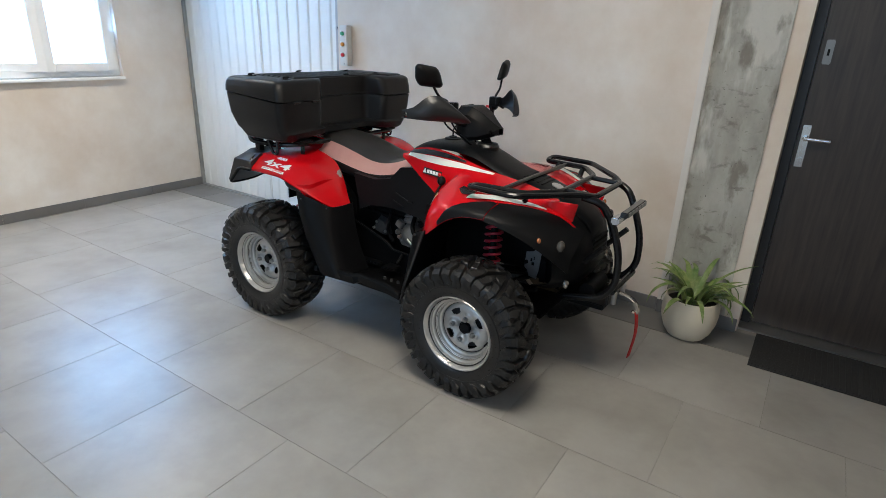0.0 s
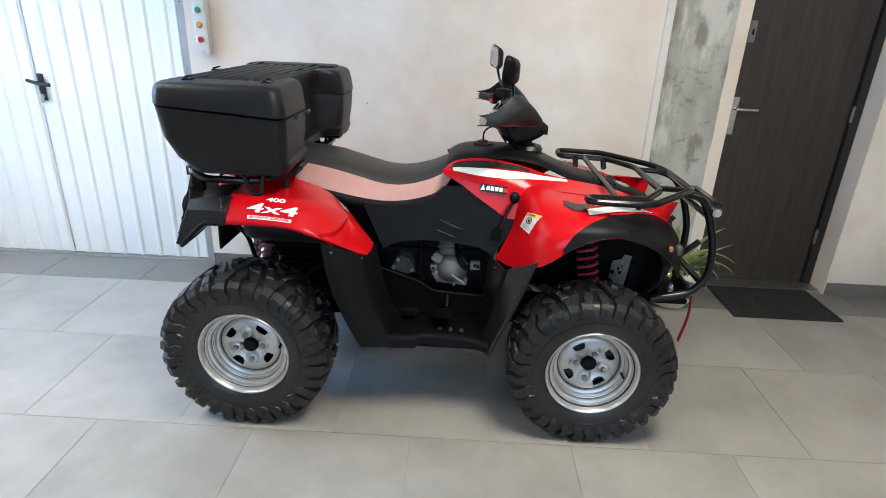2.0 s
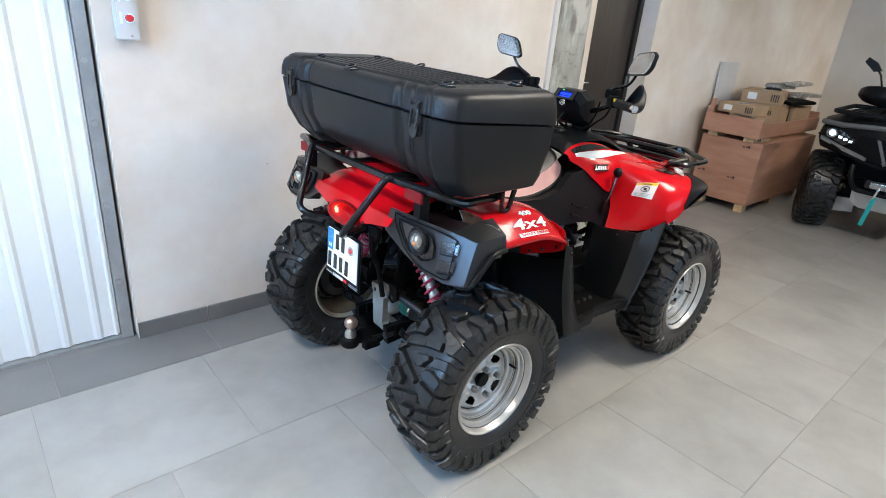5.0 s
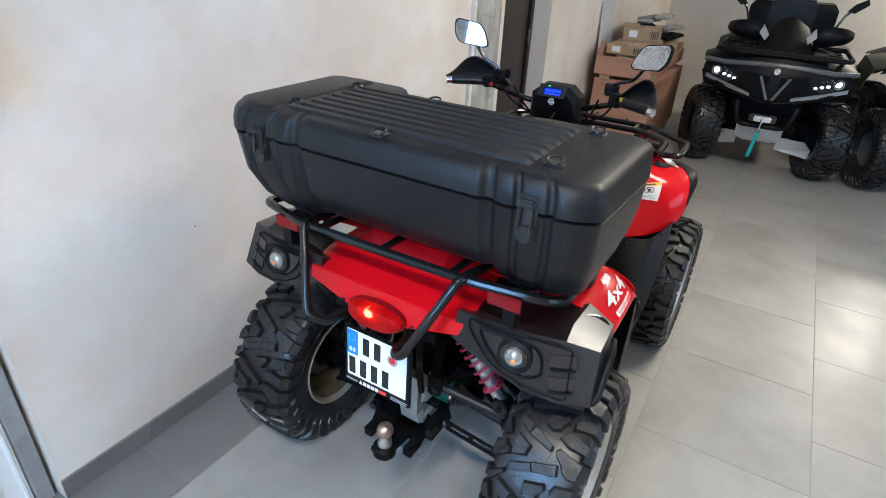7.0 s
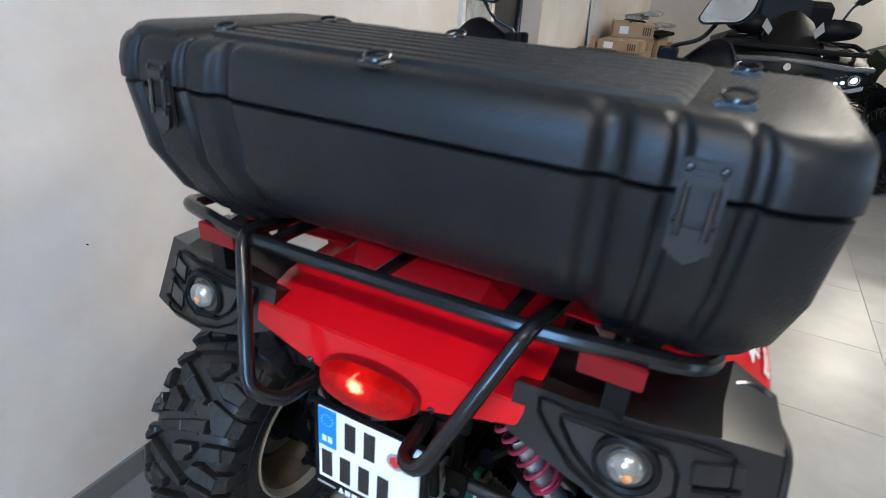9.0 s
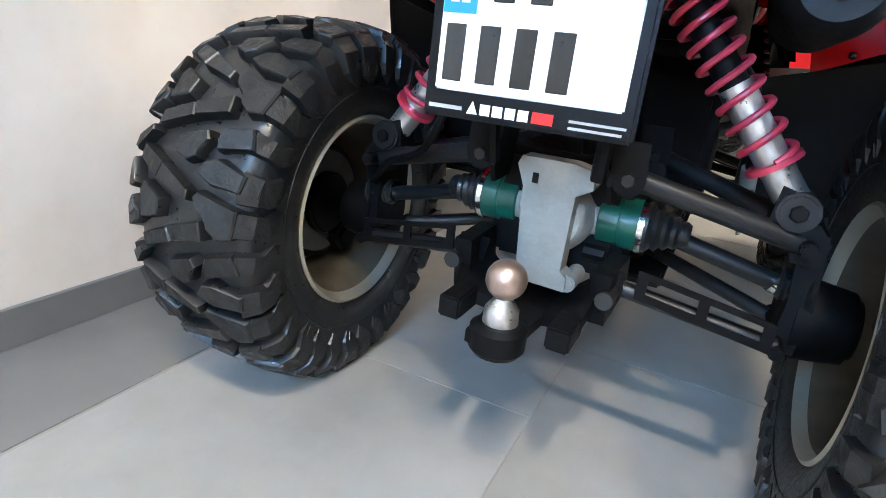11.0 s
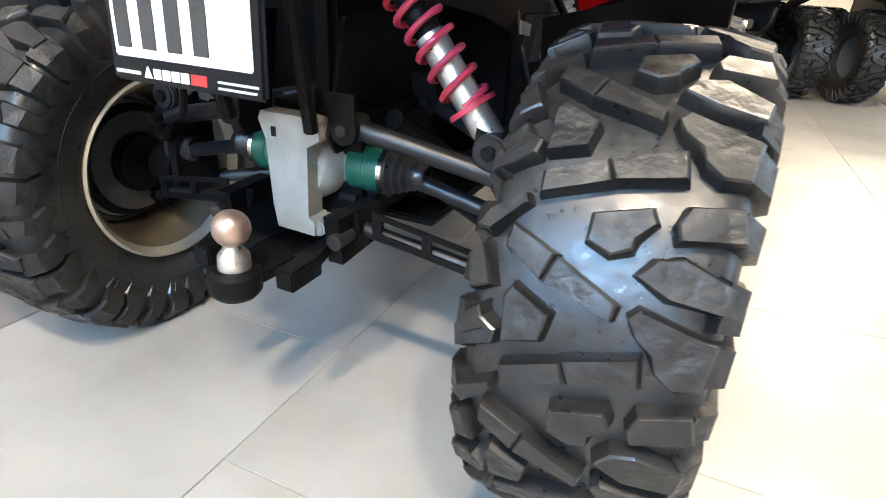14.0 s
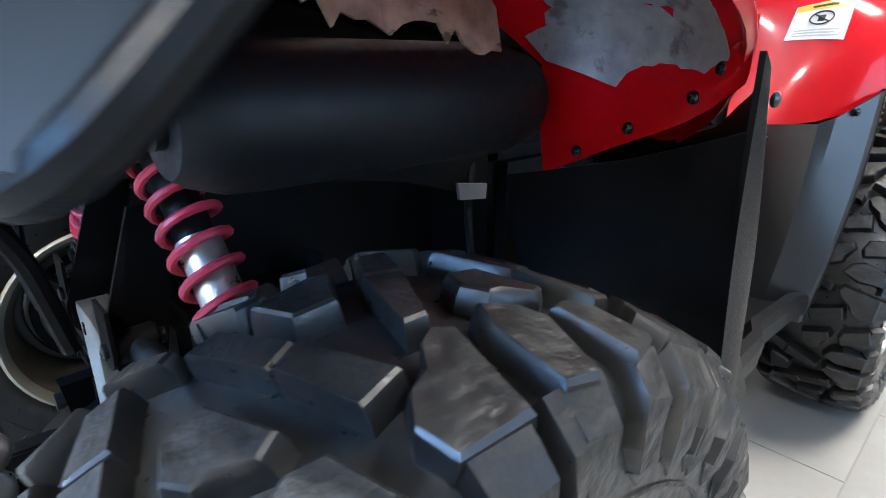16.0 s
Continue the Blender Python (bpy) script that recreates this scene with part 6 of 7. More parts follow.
    part("outer_boot", lathe(B(), prof, basis((-0.661, sg * .298, .347), (1, 0, 0), (0, 0, 1) if sg < 0 else (0, 0, -1)), n=20), RUBBER, hs, smooth=50)
    # coil-over damper
    b, t = Vector((-0.690, sg * .288, .455)), Vector((-0.705, sg * .078, .728))
    d = (t - b).normalized()
    sh = new("damper")
    sh.parent = quad
    part("damper_body", tube(B(), [b - d * 0.012, b + d * 0.165], 0.0205, 20), WORN_CHROME, sh, "bare zinc damper tube")
    part("damper_sleeve", tube(B(), [b + d * 0.165, t], 0.0185, 14), DARK, sh)
    part("spring_seat", tube(B(), [b + d * 0.055, b + d * 0.062], 0.034, 20), SPRING, sh)
    part("spring", coil(B(), b + d * 0.062, t - d * 0.012, 0.0285, 0.0046, 11.0, pitch=lambda f: f * (1.28 - 0.28 * f)), SPRING, sh, "faded red coil spring")
    part("damper_eye", cyl(B(), t + Vector((-0.022, 0, 0.008)), t + Vector((0.022, 0, 0.008)), 0.018, n=14), DARK, sh)
    # front damper
    b, t = Vector((0.655, sg * .315, .47)), Vector((0.625, sg * .235, .775))
    d = (t - b).normalized()
    sh = new("front_damper")
    sh.parent = quad
    part("damper_body", tube(B(), [b, t], 0.016, 14), DARK, sh)
    part("spring", coil(B(), b + d * 0.05, t - d * 0.02, 0.036, 0.0062, 8), SPRING, sh, "red coil spring")
    for z0, z1 in ((.47, .43), (.33, .28)):
        part("front_arm", tube(B(), [(0.52, sg * .13, z0), (0.645, sg * .36, z1), (0.78, sg * .13, z0)], 0.013, corner=0.03), DARK, quad)
    part("front_knuckle", box(B(), 0.60, 0.69, sg * .34, sg * .375, .25, .46), DARK, quad, bevel=0.012)
    part("front_shaft", tube(B(), [(0.645, sg * .10, .36), (0.645, sg * .35, .305)], 0.016), RUBBER, quad)


sym(suspension)
hp = part("heat_plate", prism(B(), [(0.762, -.180, .594), (0.800, -.180, .604), (0.806, -.180, .624), (0.838, -.180, .618), (0.834, -.180, .600), (0.828, -.180, .525), (0.818, -.180, .476), (0.782, -.180, .482), (0.774, -.180, .508), (0.757, -.180, .522)], (0, 0.004, 0)), SKID_DARK, quad, "grey perforated alloy plate", bevel=0.001)
part("plate_bolt", cyl(B(), (0.766, -.186, .548), (0.766, -.178, .548), 0.010, n=6), GLOSS_BLACK, hp)
for x, z, w in ((0.790, .562, .004), (0.803, .572, .002), (0.798, .545, .006)):
    part("slot", box(B(), x - w, x + w, -.1815, -.1795, z - .007, z + .007), DARK, hp)
part("radiator_mesh", box(B(), 0.835, 0.862, -.185, -.165, .47, .58), DARK, quad, bevel=0.002)

# gear case at the back
case = part("gear_case", prism(B(), [(-0.735, y, z) for y, z in ((-.046, .294), (-.046, .314), (-.036, .322), (-.039, .428), (-.060, .440), (-.060, .464), (-.030, .470), (.040, .470), (.045, .458), (.034, .430), (.028, .33), (.022, .296))], (-0.034, 0, 0)), CAST, quad, "pale cast alloy cover", bevel=0.007, seg=3)
part("case_mark", box(B(), -0.7705, -0.768, 0.014, 0.022, .436, .450), DARK, case)
for y, z in ((-0.046, .304), (-0.052, .452)):
    part("lug", cyl(B(), (-0.764, y, z), (-0.70, y, z), 0.0125, n=16), CAST, case, bevel=0.003)
part("housing", lathe(B(), [(0.0, 0.0), (0.040, 0.0), (0.052, 0.02), (0.055, 0.09), (0.05, 0.12), (0, 0.12)], basis((-0.745, -0.005, .385), (0, 1, 0), (0, 0, 1)), n=28), CAST, case, smooth=40)
part("drain_bolt", cyl(B(), (-0.70, -.080, .338), (-0.70, -.05, .338), 0.012, n=8), DARK, case)
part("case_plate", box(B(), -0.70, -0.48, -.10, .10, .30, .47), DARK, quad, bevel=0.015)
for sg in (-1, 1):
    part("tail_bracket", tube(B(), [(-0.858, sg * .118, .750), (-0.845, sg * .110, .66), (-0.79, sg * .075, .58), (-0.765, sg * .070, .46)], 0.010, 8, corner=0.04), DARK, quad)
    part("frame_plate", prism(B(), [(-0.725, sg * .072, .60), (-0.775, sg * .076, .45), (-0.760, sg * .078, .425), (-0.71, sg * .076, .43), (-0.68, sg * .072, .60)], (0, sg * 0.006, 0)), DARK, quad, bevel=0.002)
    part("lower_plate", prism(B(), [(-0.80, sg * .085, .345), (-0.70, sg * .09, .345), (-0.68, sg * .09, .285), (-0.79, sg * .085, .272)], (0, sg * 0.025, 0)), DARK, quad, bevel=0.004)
part("hose", tube(B(), [(-0.79, .13, .62), (-0.80, .15, .50), (-0.76, .20, .44), (-0.72, .28, .415), (-0.70, .32, .37)], 0.006, 8, corner=0.05), DARK, quad)

# tow hitch
hitch = new("tow_hitch")
hitch.parent = quad
part("tongue", prism(B(), [(-0.70, -.045, .283), (-0.86, -.032, .283), (-0.905, -.030, .283), (-0.915, 0, .283), (-0.905, .030, .283), (-0.86, .032, .283), (-0.70, .045, .283)], (0, 0, -0.016)), DARK, hitch, bevel=0.003)
part("collar", lathe(B(), [(0.0, -0.03), (0.030, -0.03), (0.036, -0.022), (0.036, 0.004), (0.028, 0.010), (0.0, 0.010)], pose(-0.882, -.004, .284), n=24), DARK, hitch, bevel=0.0)
part("tow_ball", lathe(B(), [(0.0225, 0.0), (0.0215, 0.018), (0.013, 0.030), (0.0125, 0.034)], pose(-0.880, -.004, .294), n=24), WORN_CHROME, hitch, "worn chromed neck", smooth=50)
part("ball_head", ball(B(), (-0.879, -.004, .350), 0.0255, n=28), HUB_BROWN, hitch, "worn chromed ball", smooth=60)
for sg in (-1, 1):
    part("tube_end", box(B(), -0.866, -0.80, sg * .074 - .0155, sg * .074 + .0155, .268, .299), DARK, hitch, bevel=0.003)
    part("arm", prism(B(), [(-0.80, sg * .035, .285), (-0.82, sg * .09, .300), (-0.76, sg * .10, .335), (-0.72, sg * .09, .335), (-0.72, sg * .035, .285)], (0, 0, -0.02)), DARK, hitch, bevel=0.003)
    part("pin", cyl(B(), (-0.798, sg * .108, .322), (-0.760, sg * .108, .322), 0.012, n=12), BLACK_FRAME, hitch)

# number plate, lettering as plain bars
fm = basis((-0.900, -.008, .622), (0, -1, 0), (0.035, 0, 1))
plate = part("number_plate", box(B(), -.113, .113, -.098, .094, -0.010, 0.0, fm), BLACK_PLASTIC, quad, "black plate holder with a white plate, characters as bars", bevel=0.004)
pw = part("plate_face", box(B(), -.100, .100, -.070, .086, -0.001, 0.003, fm), PLATE_WHITE, plate, bevel=0.0025)
part("blue_band", box(B(), -.098, -.061, .006, .084, 0.002, 0.0042, fm), PLATE_BLUE, pw)
for k in range(12):
    a = k * math.pi / 6
    part("star", box(B(), -.0012, .0012, -.0012, .0012, 0.004, 0.0048, fm @ pose(-.0795 + .0115 * math.cos(a), .062 + .0115 * math.sin(a), 0)), BAND_STAR, pw)
part("band_bar", box(B(), -.090, -.081, .016, .029, 0.004, 0.0048, fm), DECAL_WHITE, pw)
part("band_bar", box(B(), -.078, -.069, .016, .029, 0.004, 0.0048, fm), DECAL_WHITE, pw)
for i in range(2):
    part("character_bar", box(B(), -.044 + i * .038, -.022 + i * .038, .018, .074, 0.0028, 0.0044, fm), DECAL_BLACK, pw, bevel=0.0006, seg=1)
for i in range(4):
    part("character_bar", box(B(), -.092 + i * .038, -.070 + i * .038, -.060, -.004, 0.0028, 0.0044, fm), DECAL_BLACK, pw, bevel=0.0006, seg=1)
part("seal", cyl(B(), fm @ Vector((.055, .042, .0028)), fm @ Vector((.055, .042, .0042)), 0.0165, n=20), DECAL_GREY, pw)
part("seal_mark", cyl(B(), fm @ Vector((.055, .042, .0040)), fm @ Vector((.055, .042, .0048)), 0.0115, n=6), DECAL_RED, pw)
for i in range(4):
    part("holder_bar", box(B(), -.045 + i * .014, -.034 + i * .014, -.091, -.080, 0.0, 0.0012, fm), DECAL_WHITE, plate)
for x0, x1, z0, z1 in ((-.105, -.066, -.089, -.085), (.050, .105, -.085, -.0825), (.050, .102, -.0915, -.089)):
    part("small_print", box(B(), x0, x1, z0, z1, 0, 0.0012, fm), DECAL_GREY, plate)
part("holder_triangle", prism(B(), [fm @ Vector(p) for p in ((-.060, -.091, 0), (-.048, -.091, 0), (-.054, -.078, 0))], fm.to_3x3() @ Vector((0, 0, .0012))), DECAL_WHITE, plate)
part("holder_red", box(B(), .012, .034, -.091, -.080, 0, 0.0012, fm), DECAL_RED, plate)

# handlebar group
hb = new("handlebar")
hb.parent = quad
hb.matrix_basis = YAW.inverted()
part("column_tube", tube(B(), [(0.42, .03, .97), (0.345, .045, 1.10)], 0.024, 14), DARK, hb)
part("column_shroud", lathe(B(), [(0.055, -0.02), (0.058, 0.0), (0.050, 0.014), (0.03, 0.018)], pose(0.405, .03, .995), n=24), RUBBER, hb)
BARP = [(0.205, -.345, 1.158), (0.262, -.235, 1.160), (0.335, -.075, 1.095), (0.345, .045, 1.088), (0.335, .165, 1.095), (0.262, .330, 1.155), (0.212, .450, 1.150)]
part("bar_tube", tube(B(), BARP, 0.011, 12, corner=0.05), TUBE_BLACK, hb)
for sg, e, d in ((-1, Vector(BARP[0]), Vector(BARP[1])), (1, Vector(BARP[-1]), Vector(BARP[-2]))):
    u = (d - e).normalized()
    prof = [(0.0, 0.0), (0.0165, 0.0)]
    for k in range(14):
        prof += [(0.0165, 0.006 + k * 0.0085), (0.0180, 0.0065 + k * 0.0085), (0.0180, 0.0095 + k * 0.0085), (0.0165, 0.010 + k * 0.0085)]
    bm = lathe(B(), prof + [(0.0165, 0.128), (0.0, 0.128)], Matrix.Translation(e) @ u.to_track_quat("Z", "Y").to_matrix().to_4x4(), n=16)
    part("grip", bm, RUBBER, hb, "black ribbed rubber grip")
    part("bar_end", tube(B(), [e - u * 0.020, e + u * 0.001], 0.0145, 18), CHROME, hb)
    part("switch_block", box(B(), -0.024, 0.024, -0.022, 0.022, -0.024, 0.022, Matrix.Translation(e + u * 0.150 + Vector((0, 0, 0.002))) @ u.to_track_quat("X", "Z").to_matrix().to_4x4()), BLACK_PLASTIC, hb, bevel=0.006)
    part("switch", box(B(), -0.008, 0.008, -0.026, -0.018, -0.006, 0.006, Matrix.Translation(e + u * 0.150 + Vector((-0.022 if sg > 0 else -0.024, 0, -0.006 if sg > 0 else .012)))), RED_BTN if sg > 0 else DECAL_YELLOW, hb)
    bm = box(B(), -0.028, 0.028, -0.02, 0.02, -0.018, 0.018, Matrix.Translation(e + u * 0.185 + Vector((0.014, 0, 0.028))))
    cyl(bm, e + u * 0.21 + Vector((0.03, 0, .01)), e + u * 0.21 + Vector((0.03, 0, .045)), 0.014, n=12)
    part("brake_reservoir", bm, BLACK_PLASTIC, hb, bevel=0.005)
    part("brake_lever", tube(B(), [e + u * 0.175 + Vector((0.03, 0, 0.005)), e + u * 0.12 + Vector((0.055, 0, -0.012)), e + u * 0.01 + Vector((0.045, 0, -0.015))], 0.0055, 8, corner=0.03), DARK, hb)
    # wrap-round hand guard
    G = []
    for f, fx, hh, zo in ((-0.02, -0.005, .018, 0.0), (-0.012, 0.055, .026, 0.007), (0.015, 0.105, .050, 0.026), (0.055, 0.140, .056, 0.028), (0.10, 0.175, .042, 0.010), (0.145, 0.205, .022, -.016), (0.17, 0.212, .008, -.030)):
        c = Vector((e.x, e.y - sg * f, e.z)) + Vector((fx, 0, zo))
        G.append([c + Vector((-0.022, 0, hh)), c + Vector((0.004, 0, hh * 0.55)), c + Vector((0.010, 0, 0)), c + Vector((0.002, 0, -hh * 0.6)), c + Vector((-0.022, 0, -hh * 0.95))])
    part("hand_guard", sheet(B(), both(G, 3), 0.005), HANDGUARD, hb, "matt dark grey plastic hand guard", smooth=50)
    # mirror
    c = Vector((0.279, -.303, 1.322)) if sg < 0 else Vector((0.262, .402, 1.330))
    shape = [(-.072, -.030), (-.060, -.043), (.036, -.044), (.060, -.018), (.070, .034), (.058, .046), (-.026, .043), (-.046, .020)]
    yaw = -0.36 if sg < 0 else -0.25
    mm = basis(c, (math.sin(yaw), -sg * math.cos(yaw) * -1, 0.12 * 1), (0.18, 0, 1))
    shape = [(x * (1 if True else -1), y) for x, y in shape]
    loop = fillet([(x, y, 0) for x, y in shape], 0.013, closed=True, n=3)
    nrm = mm.to_3x3() @ Vector((0, 0, 1))
    back = 1 if nrm.x > 0 else -1
    rows = []
    for k, h in ((1.0, -0.004), (1.03, 0.004), (0.97, 0.014), (0.75, 0.024), (0.35, 0.030)):
        rows.append([mm @ Vector((p.x * k * 1.08, p.y * k * 0.98, back * h)) for p in loop])
    mir = part("mirror", loft(B(), rows, closed=True, caps=True), BLACK_PLASTIC, hb, smooth=45)
    bm = B()
    bm.faces.new([bm.verts.new(mm @ Vector((p.x * 1.01, p.y * 0.91, back * -0.0052))) for p in loop])
    bmesh.ops.solidify(bm, geom=bm.faces[:], thickness=0.001)
    part("mirror_glass", bm, MIRROR, mir, "mirror glass")
    foot = e + u * 0.185 + Vector((0.012, 0, 0.02))
    low = mm @ Vector((-0.03 * 1 if sg < 0 else -0.03, -0.040, back * 0.012))
    part("mirror_stem", tube(B(), [low, low + Vector((0.01, -sg * 0.03, -0.045)), foot + Vector((0, 0, 0.03)), foot], 0.0058, 8, corner=0.03), TUBE_BLACK, mir)
# display pod
POD = []
for x, hw, z0, z1 in ((0.268, .082, 1.075, 1.150), (0.29, .098, 1.040, 1.176), (0.34, .100, 1.02, 1.180), (0.40, .080, 1.03, 1.150), (0.44, .050, 1.045, 1.115), (0.475, .022, 1.066, 1.090)):
    yc = .028
    POD.append([(x, yc - hw, z0 + 0.02), (x, yc - hw * 0.7, z0), (x, yc + hw * 0.7, z0), (x, yc + hw, z0 + 0.02), (x, yc + hw, z1 - 0.035), (x, yc + hw * 0.55, z1), (x, yc - hw * 0.55, z1), (x, yc - hw, z1 - 0.035)])
pod = part("display_pod", loft(B(), POD, closed=True, caps=True), BLACK_PLASTIC, hb, bevel=0.005)
fm = basis((0.272, .034, 1.150), (0, -1, 0), (0.60, 0, 0.80))
part("display", box(B(), -.034, .034, -.014, .014, 0.000, 0.003, fm), LCD, pod, "lit blue display")
bm = B()
for x0, x1, y0, y1 in ((-.055, -.034, -.024, .026), (.034, .055, -.024, .026), (-.034, .034, -.024, -.014), (-.034, .034, .014, .026)):
    box(bm, x0, x1, y0, y1, -0.004, 0.014, fm)
part("display_bezel", bm, GLOSS_BLACK, pod)
part("led", box(B(), -.020, -.014, .018, .022, 0.013, 0.0155, fm), GREEN_LED, pod)
kb = part("ignition", cyl(B(), fm @ Vector((0.010, -.040, -.004)), fm @ Vector((0.010, -.040, 0.008)), 0.012, n=16), CHROME, pod)
part("key", tube(B(), [fm @ Vector((0.010 + 0.011 * math.cos(a), -.040 + 0.011 * math.sin(a), 0.016)) for a in [k * math.pi / 6 for k in range(12)]], 0.002, 6, closed=True), CHROME, kb)
for i, (y0, y1, zz) in enumerate(((.02, .06, 1.0), (.07, .17, 1.03), (-.01, -.12, 1.02), (.05, .22, 1.04), (-.03, -.17, 1.05))):
    part("cable", tube(B(), [(0.36, y0, .99), (0.33, (y0 + y1) / 2, zz), (0.30, y1, 1.09), (0.28, y1 * 1.2, 1.15)], 0.0042, 6, corner=0.05), DARK, hb)

# the running gear sits a little ahead of the tail
SETS = {(0.040, 0.006, 0.0): ("upper_arm", "lower_arm", "arm_bush", "arm_guard", "knuckle", "knuckle_bolt", "shock_mount", "cv_housing", "damper", "gear_case", "case_plate", "frame_plate", "lower_plate", "hose"),
        (0.032, 0.008, -0.010): ("tow_hitch",),
        (0.010, 0.008, 0.0): ("number_plate", "rear_rack", "tail_panel", "tail_lamp", "tail_bracket")}
for shift, names in SETS.items():
    for o in quad.children:
        if o.name.split(".")[0] in names:
            o.matrix_basis = Matrix.Translation(shift) @ o.matrix_basis
quad.matrix_basis = YAW

# ---- cargo box on the rear rack ----
cargo = thing("cargo_box", "black moulded plastic cargo box with latches on the rear rack", "cargo box")


def outline(x0, x1, y0, y1, notch, c=0.035):
    """The plan of the box at one height: rear edge x0, front lobes at x1, front notch at the seat."""
    ny0, ny1, nx = notch
    m, h = (y0 + y1) / 2, (y1 - y0) / 2
    back = [(x0, m - .885 * h, 0)]
    # upright grooves and flutes moulded into the back
    for f, w, d in ((-.84, .011, .008), (-.70, .011, .008), (-.57, .021, .013), (.50, .021, .013), (.645, .011, .008), (.84, .011, .008)):
        g = m + f * h
        back += [(x0, g - w, 0), (x0 + d, g - w * .4, 0), (x0 + d, g + w * .4, 0), (x0, g + w, 0)]
    back += [(x0, m + .885 * h, 0)]
    return fillet([(x0 + .036, y0 - .010, 0), (x0 + .007, y0 + .034, 0)] + back + [(x0 + .006, y1 - .040, 0), (x0 + .036, y1 + .004, 0), (x1 + .012, y1 + .004, 0), (x1 + .032, y1 - .03, 0), (x1 + .032, ny1 + .04, 0), (nx, ny1, 0), (nx, ny0, 0), (x1, ny0 - .04, 0), (x1, y0 + .02, 0), (x1 - .02, y0 - .010, 0)], c, closed=True, n=4)


def level(z, *a, tilt=0.0):
    drop = max(0.0, min(1.0, (1.03 - z) / 0.05)) * 0.020
    return [(p.x, p.y, z + tilt * (p.x + 0.63) - drop * max(0.0, min(1.0, (abs(p.y + .02) - .25) / .05))) for p in outline(*a)]


NB, NS, NT = (-.165, .175, -.50), (-.185, .195, -.535), (-.175, .185, -.525)
TL_ = -0.072
rows = [level(.976, -.788, -.471, -.452, 0.414, NB), level(.983, -.800, -.461, -.466, 0.429, NB), level(1.006, -.832, -.449, -.474, 0.442, NB), level(1.016, -.847, -.457, -.481, 0.459, NS), level(1.08, -.880, -.449, -.494, 0.481, NS), level(1.163, -.893, -.446, -.500, 0.490, NS, tilt=TL_), level(1.166, -.888, -.449, -.496, 0.486, NS, tilt=TL_)]
bm = loft(B(), rows, closed=True, caps=True)
body = part("box_body", bm, BOX_PLASTIC, cargo, smooth=38)
rows = [level(1.169, -.888, -.449, -.496, 0.486, NS, tilt=TL_), level(1.172, -.896, -.443, -.503, 0.493, NS, tilt=TL_), level(1.205, -.895, -.447, -.502, 0.492, NS, tilt=TL_ * .6), level(1.238, -.890, -.456, -.498, 0.488, NT), level(1.250, -.883, -.465, -.491, 0.482, NT), level(1.257, -.871, -.478, -.480, 0.471, NT)]
bm = loft(B(), rows, closed=True, caps=True)
lid = part("lid", bm, BOX_PLASTIC, cargo, smooth=38)
# raised pad at one end and lengthwise ribs on the lid
pad = [fillet([(x0, y0, z), (x0, y1 - .05, z), (x0 + .036, y1, z), (x1 - .02, y1, z), (x1, y1 - .02, z), (x1 + .006, y0, z)], .011, closed=True, n=3) for x0, x1, y0, y1, z in ((-.884, -.455, .318, .490, 1.215), (-.877, -.466, .324, .480, 1.252), (-.871, -.474, .330, .472, 1.262), (-.862, -.482, .336, .463, 1.266))]
part("end_pad", loft(B(), pad, closed=True, caps=True), BOX_PLASTIC, lid, smooth=50)
for i in range(8):
    x = -.838 + i * .040
    y0, y1 = (-.345, .300)
    bm = prism(B(), [(x, y0, 1.256), (x + .028, y0, 1.256), (x + .024, y0 + .014, 1.2645), (x + .004, y0 + .014, 1.2645)], (0, y1 - y0, 0))
    part("rib", bm, BOX_PLASTIC, lid, bevel=0.003)
# three short vents on the right end of the lid
for i in range(3):
    x = -.600 + i * .018
    part("vent", box(B(), x, x + .007, -.5065, -.496, 1.186, 1.212, pose(0, 0, 0)), DARK, lid, bevel=0.002)
# over-centre latches
for y in (.355, -.378):
    lat = new("latch")
    lat.parent = cargo
    part("latch_plate", box(B(), -.898, -.893, y - .022, y + .022, 1.130, 1.224), BLACK_FRAME, lat, bevel=0.002)
    bm = B()
    tube(bm, [(-.906, y - .013, 1.150), (-.902, y - .013, 1.205), (-.902, y + .013, 1.205), (-.906, y + .013, 1.150)], 0.0036, 8, corner=0.008)
    part("latch_loop", bm, GLOSS_BLACK, lat)
    part("latch_hook", box(B(), -.906, -.894, y - .018, y + .018, 1.196, 1.214), BLACK_FRAME, lat, bevel=0.004)
    part("latch_lever", prism(B(), [(-.899, y - .020, 1.160), (-.899, y + .020, 1.160), (-.899, y + .014, 1.130), (-.899, y, 1.121), (-.899, y - .014, 1.130)], (-.006, 0, 0)), BLACK_FRAME, lat, bevel=0.003)
    for dy, z in ((-.015, 1.216), (.015, 1.216), (-.016, 1.165), (.016, 1.165), (0, 1.134)):
        part("rivet", ball(B(), (-.902, y + dy, z), 0.0042, 0.6, 1, 1, 8), GLOSS_BLACK, lat)
# tie-down eyes on the lid
for x, y in ((-.868, .0), (-.80, .318), (-.56, .318), (-.80, -.385), (-.53, -.385), (-.548, .06)):
    eye = part("tie_eye", box(B(), x - .016, x + .016, y - .020, y + .020, 1.256, 1.262), GLOSS_BLACK, lid, bevel=0.002)
    part("ring", tube(B(), [(x + .014 * math.cos(a), y + .016 * math.sin(a), 1.268 + .004 * math.cos(a)) for a in [k * math.pi / 6 for k in range(12)]], 0.0028, 6, closed=True), GLOSS_BLACK, eye)
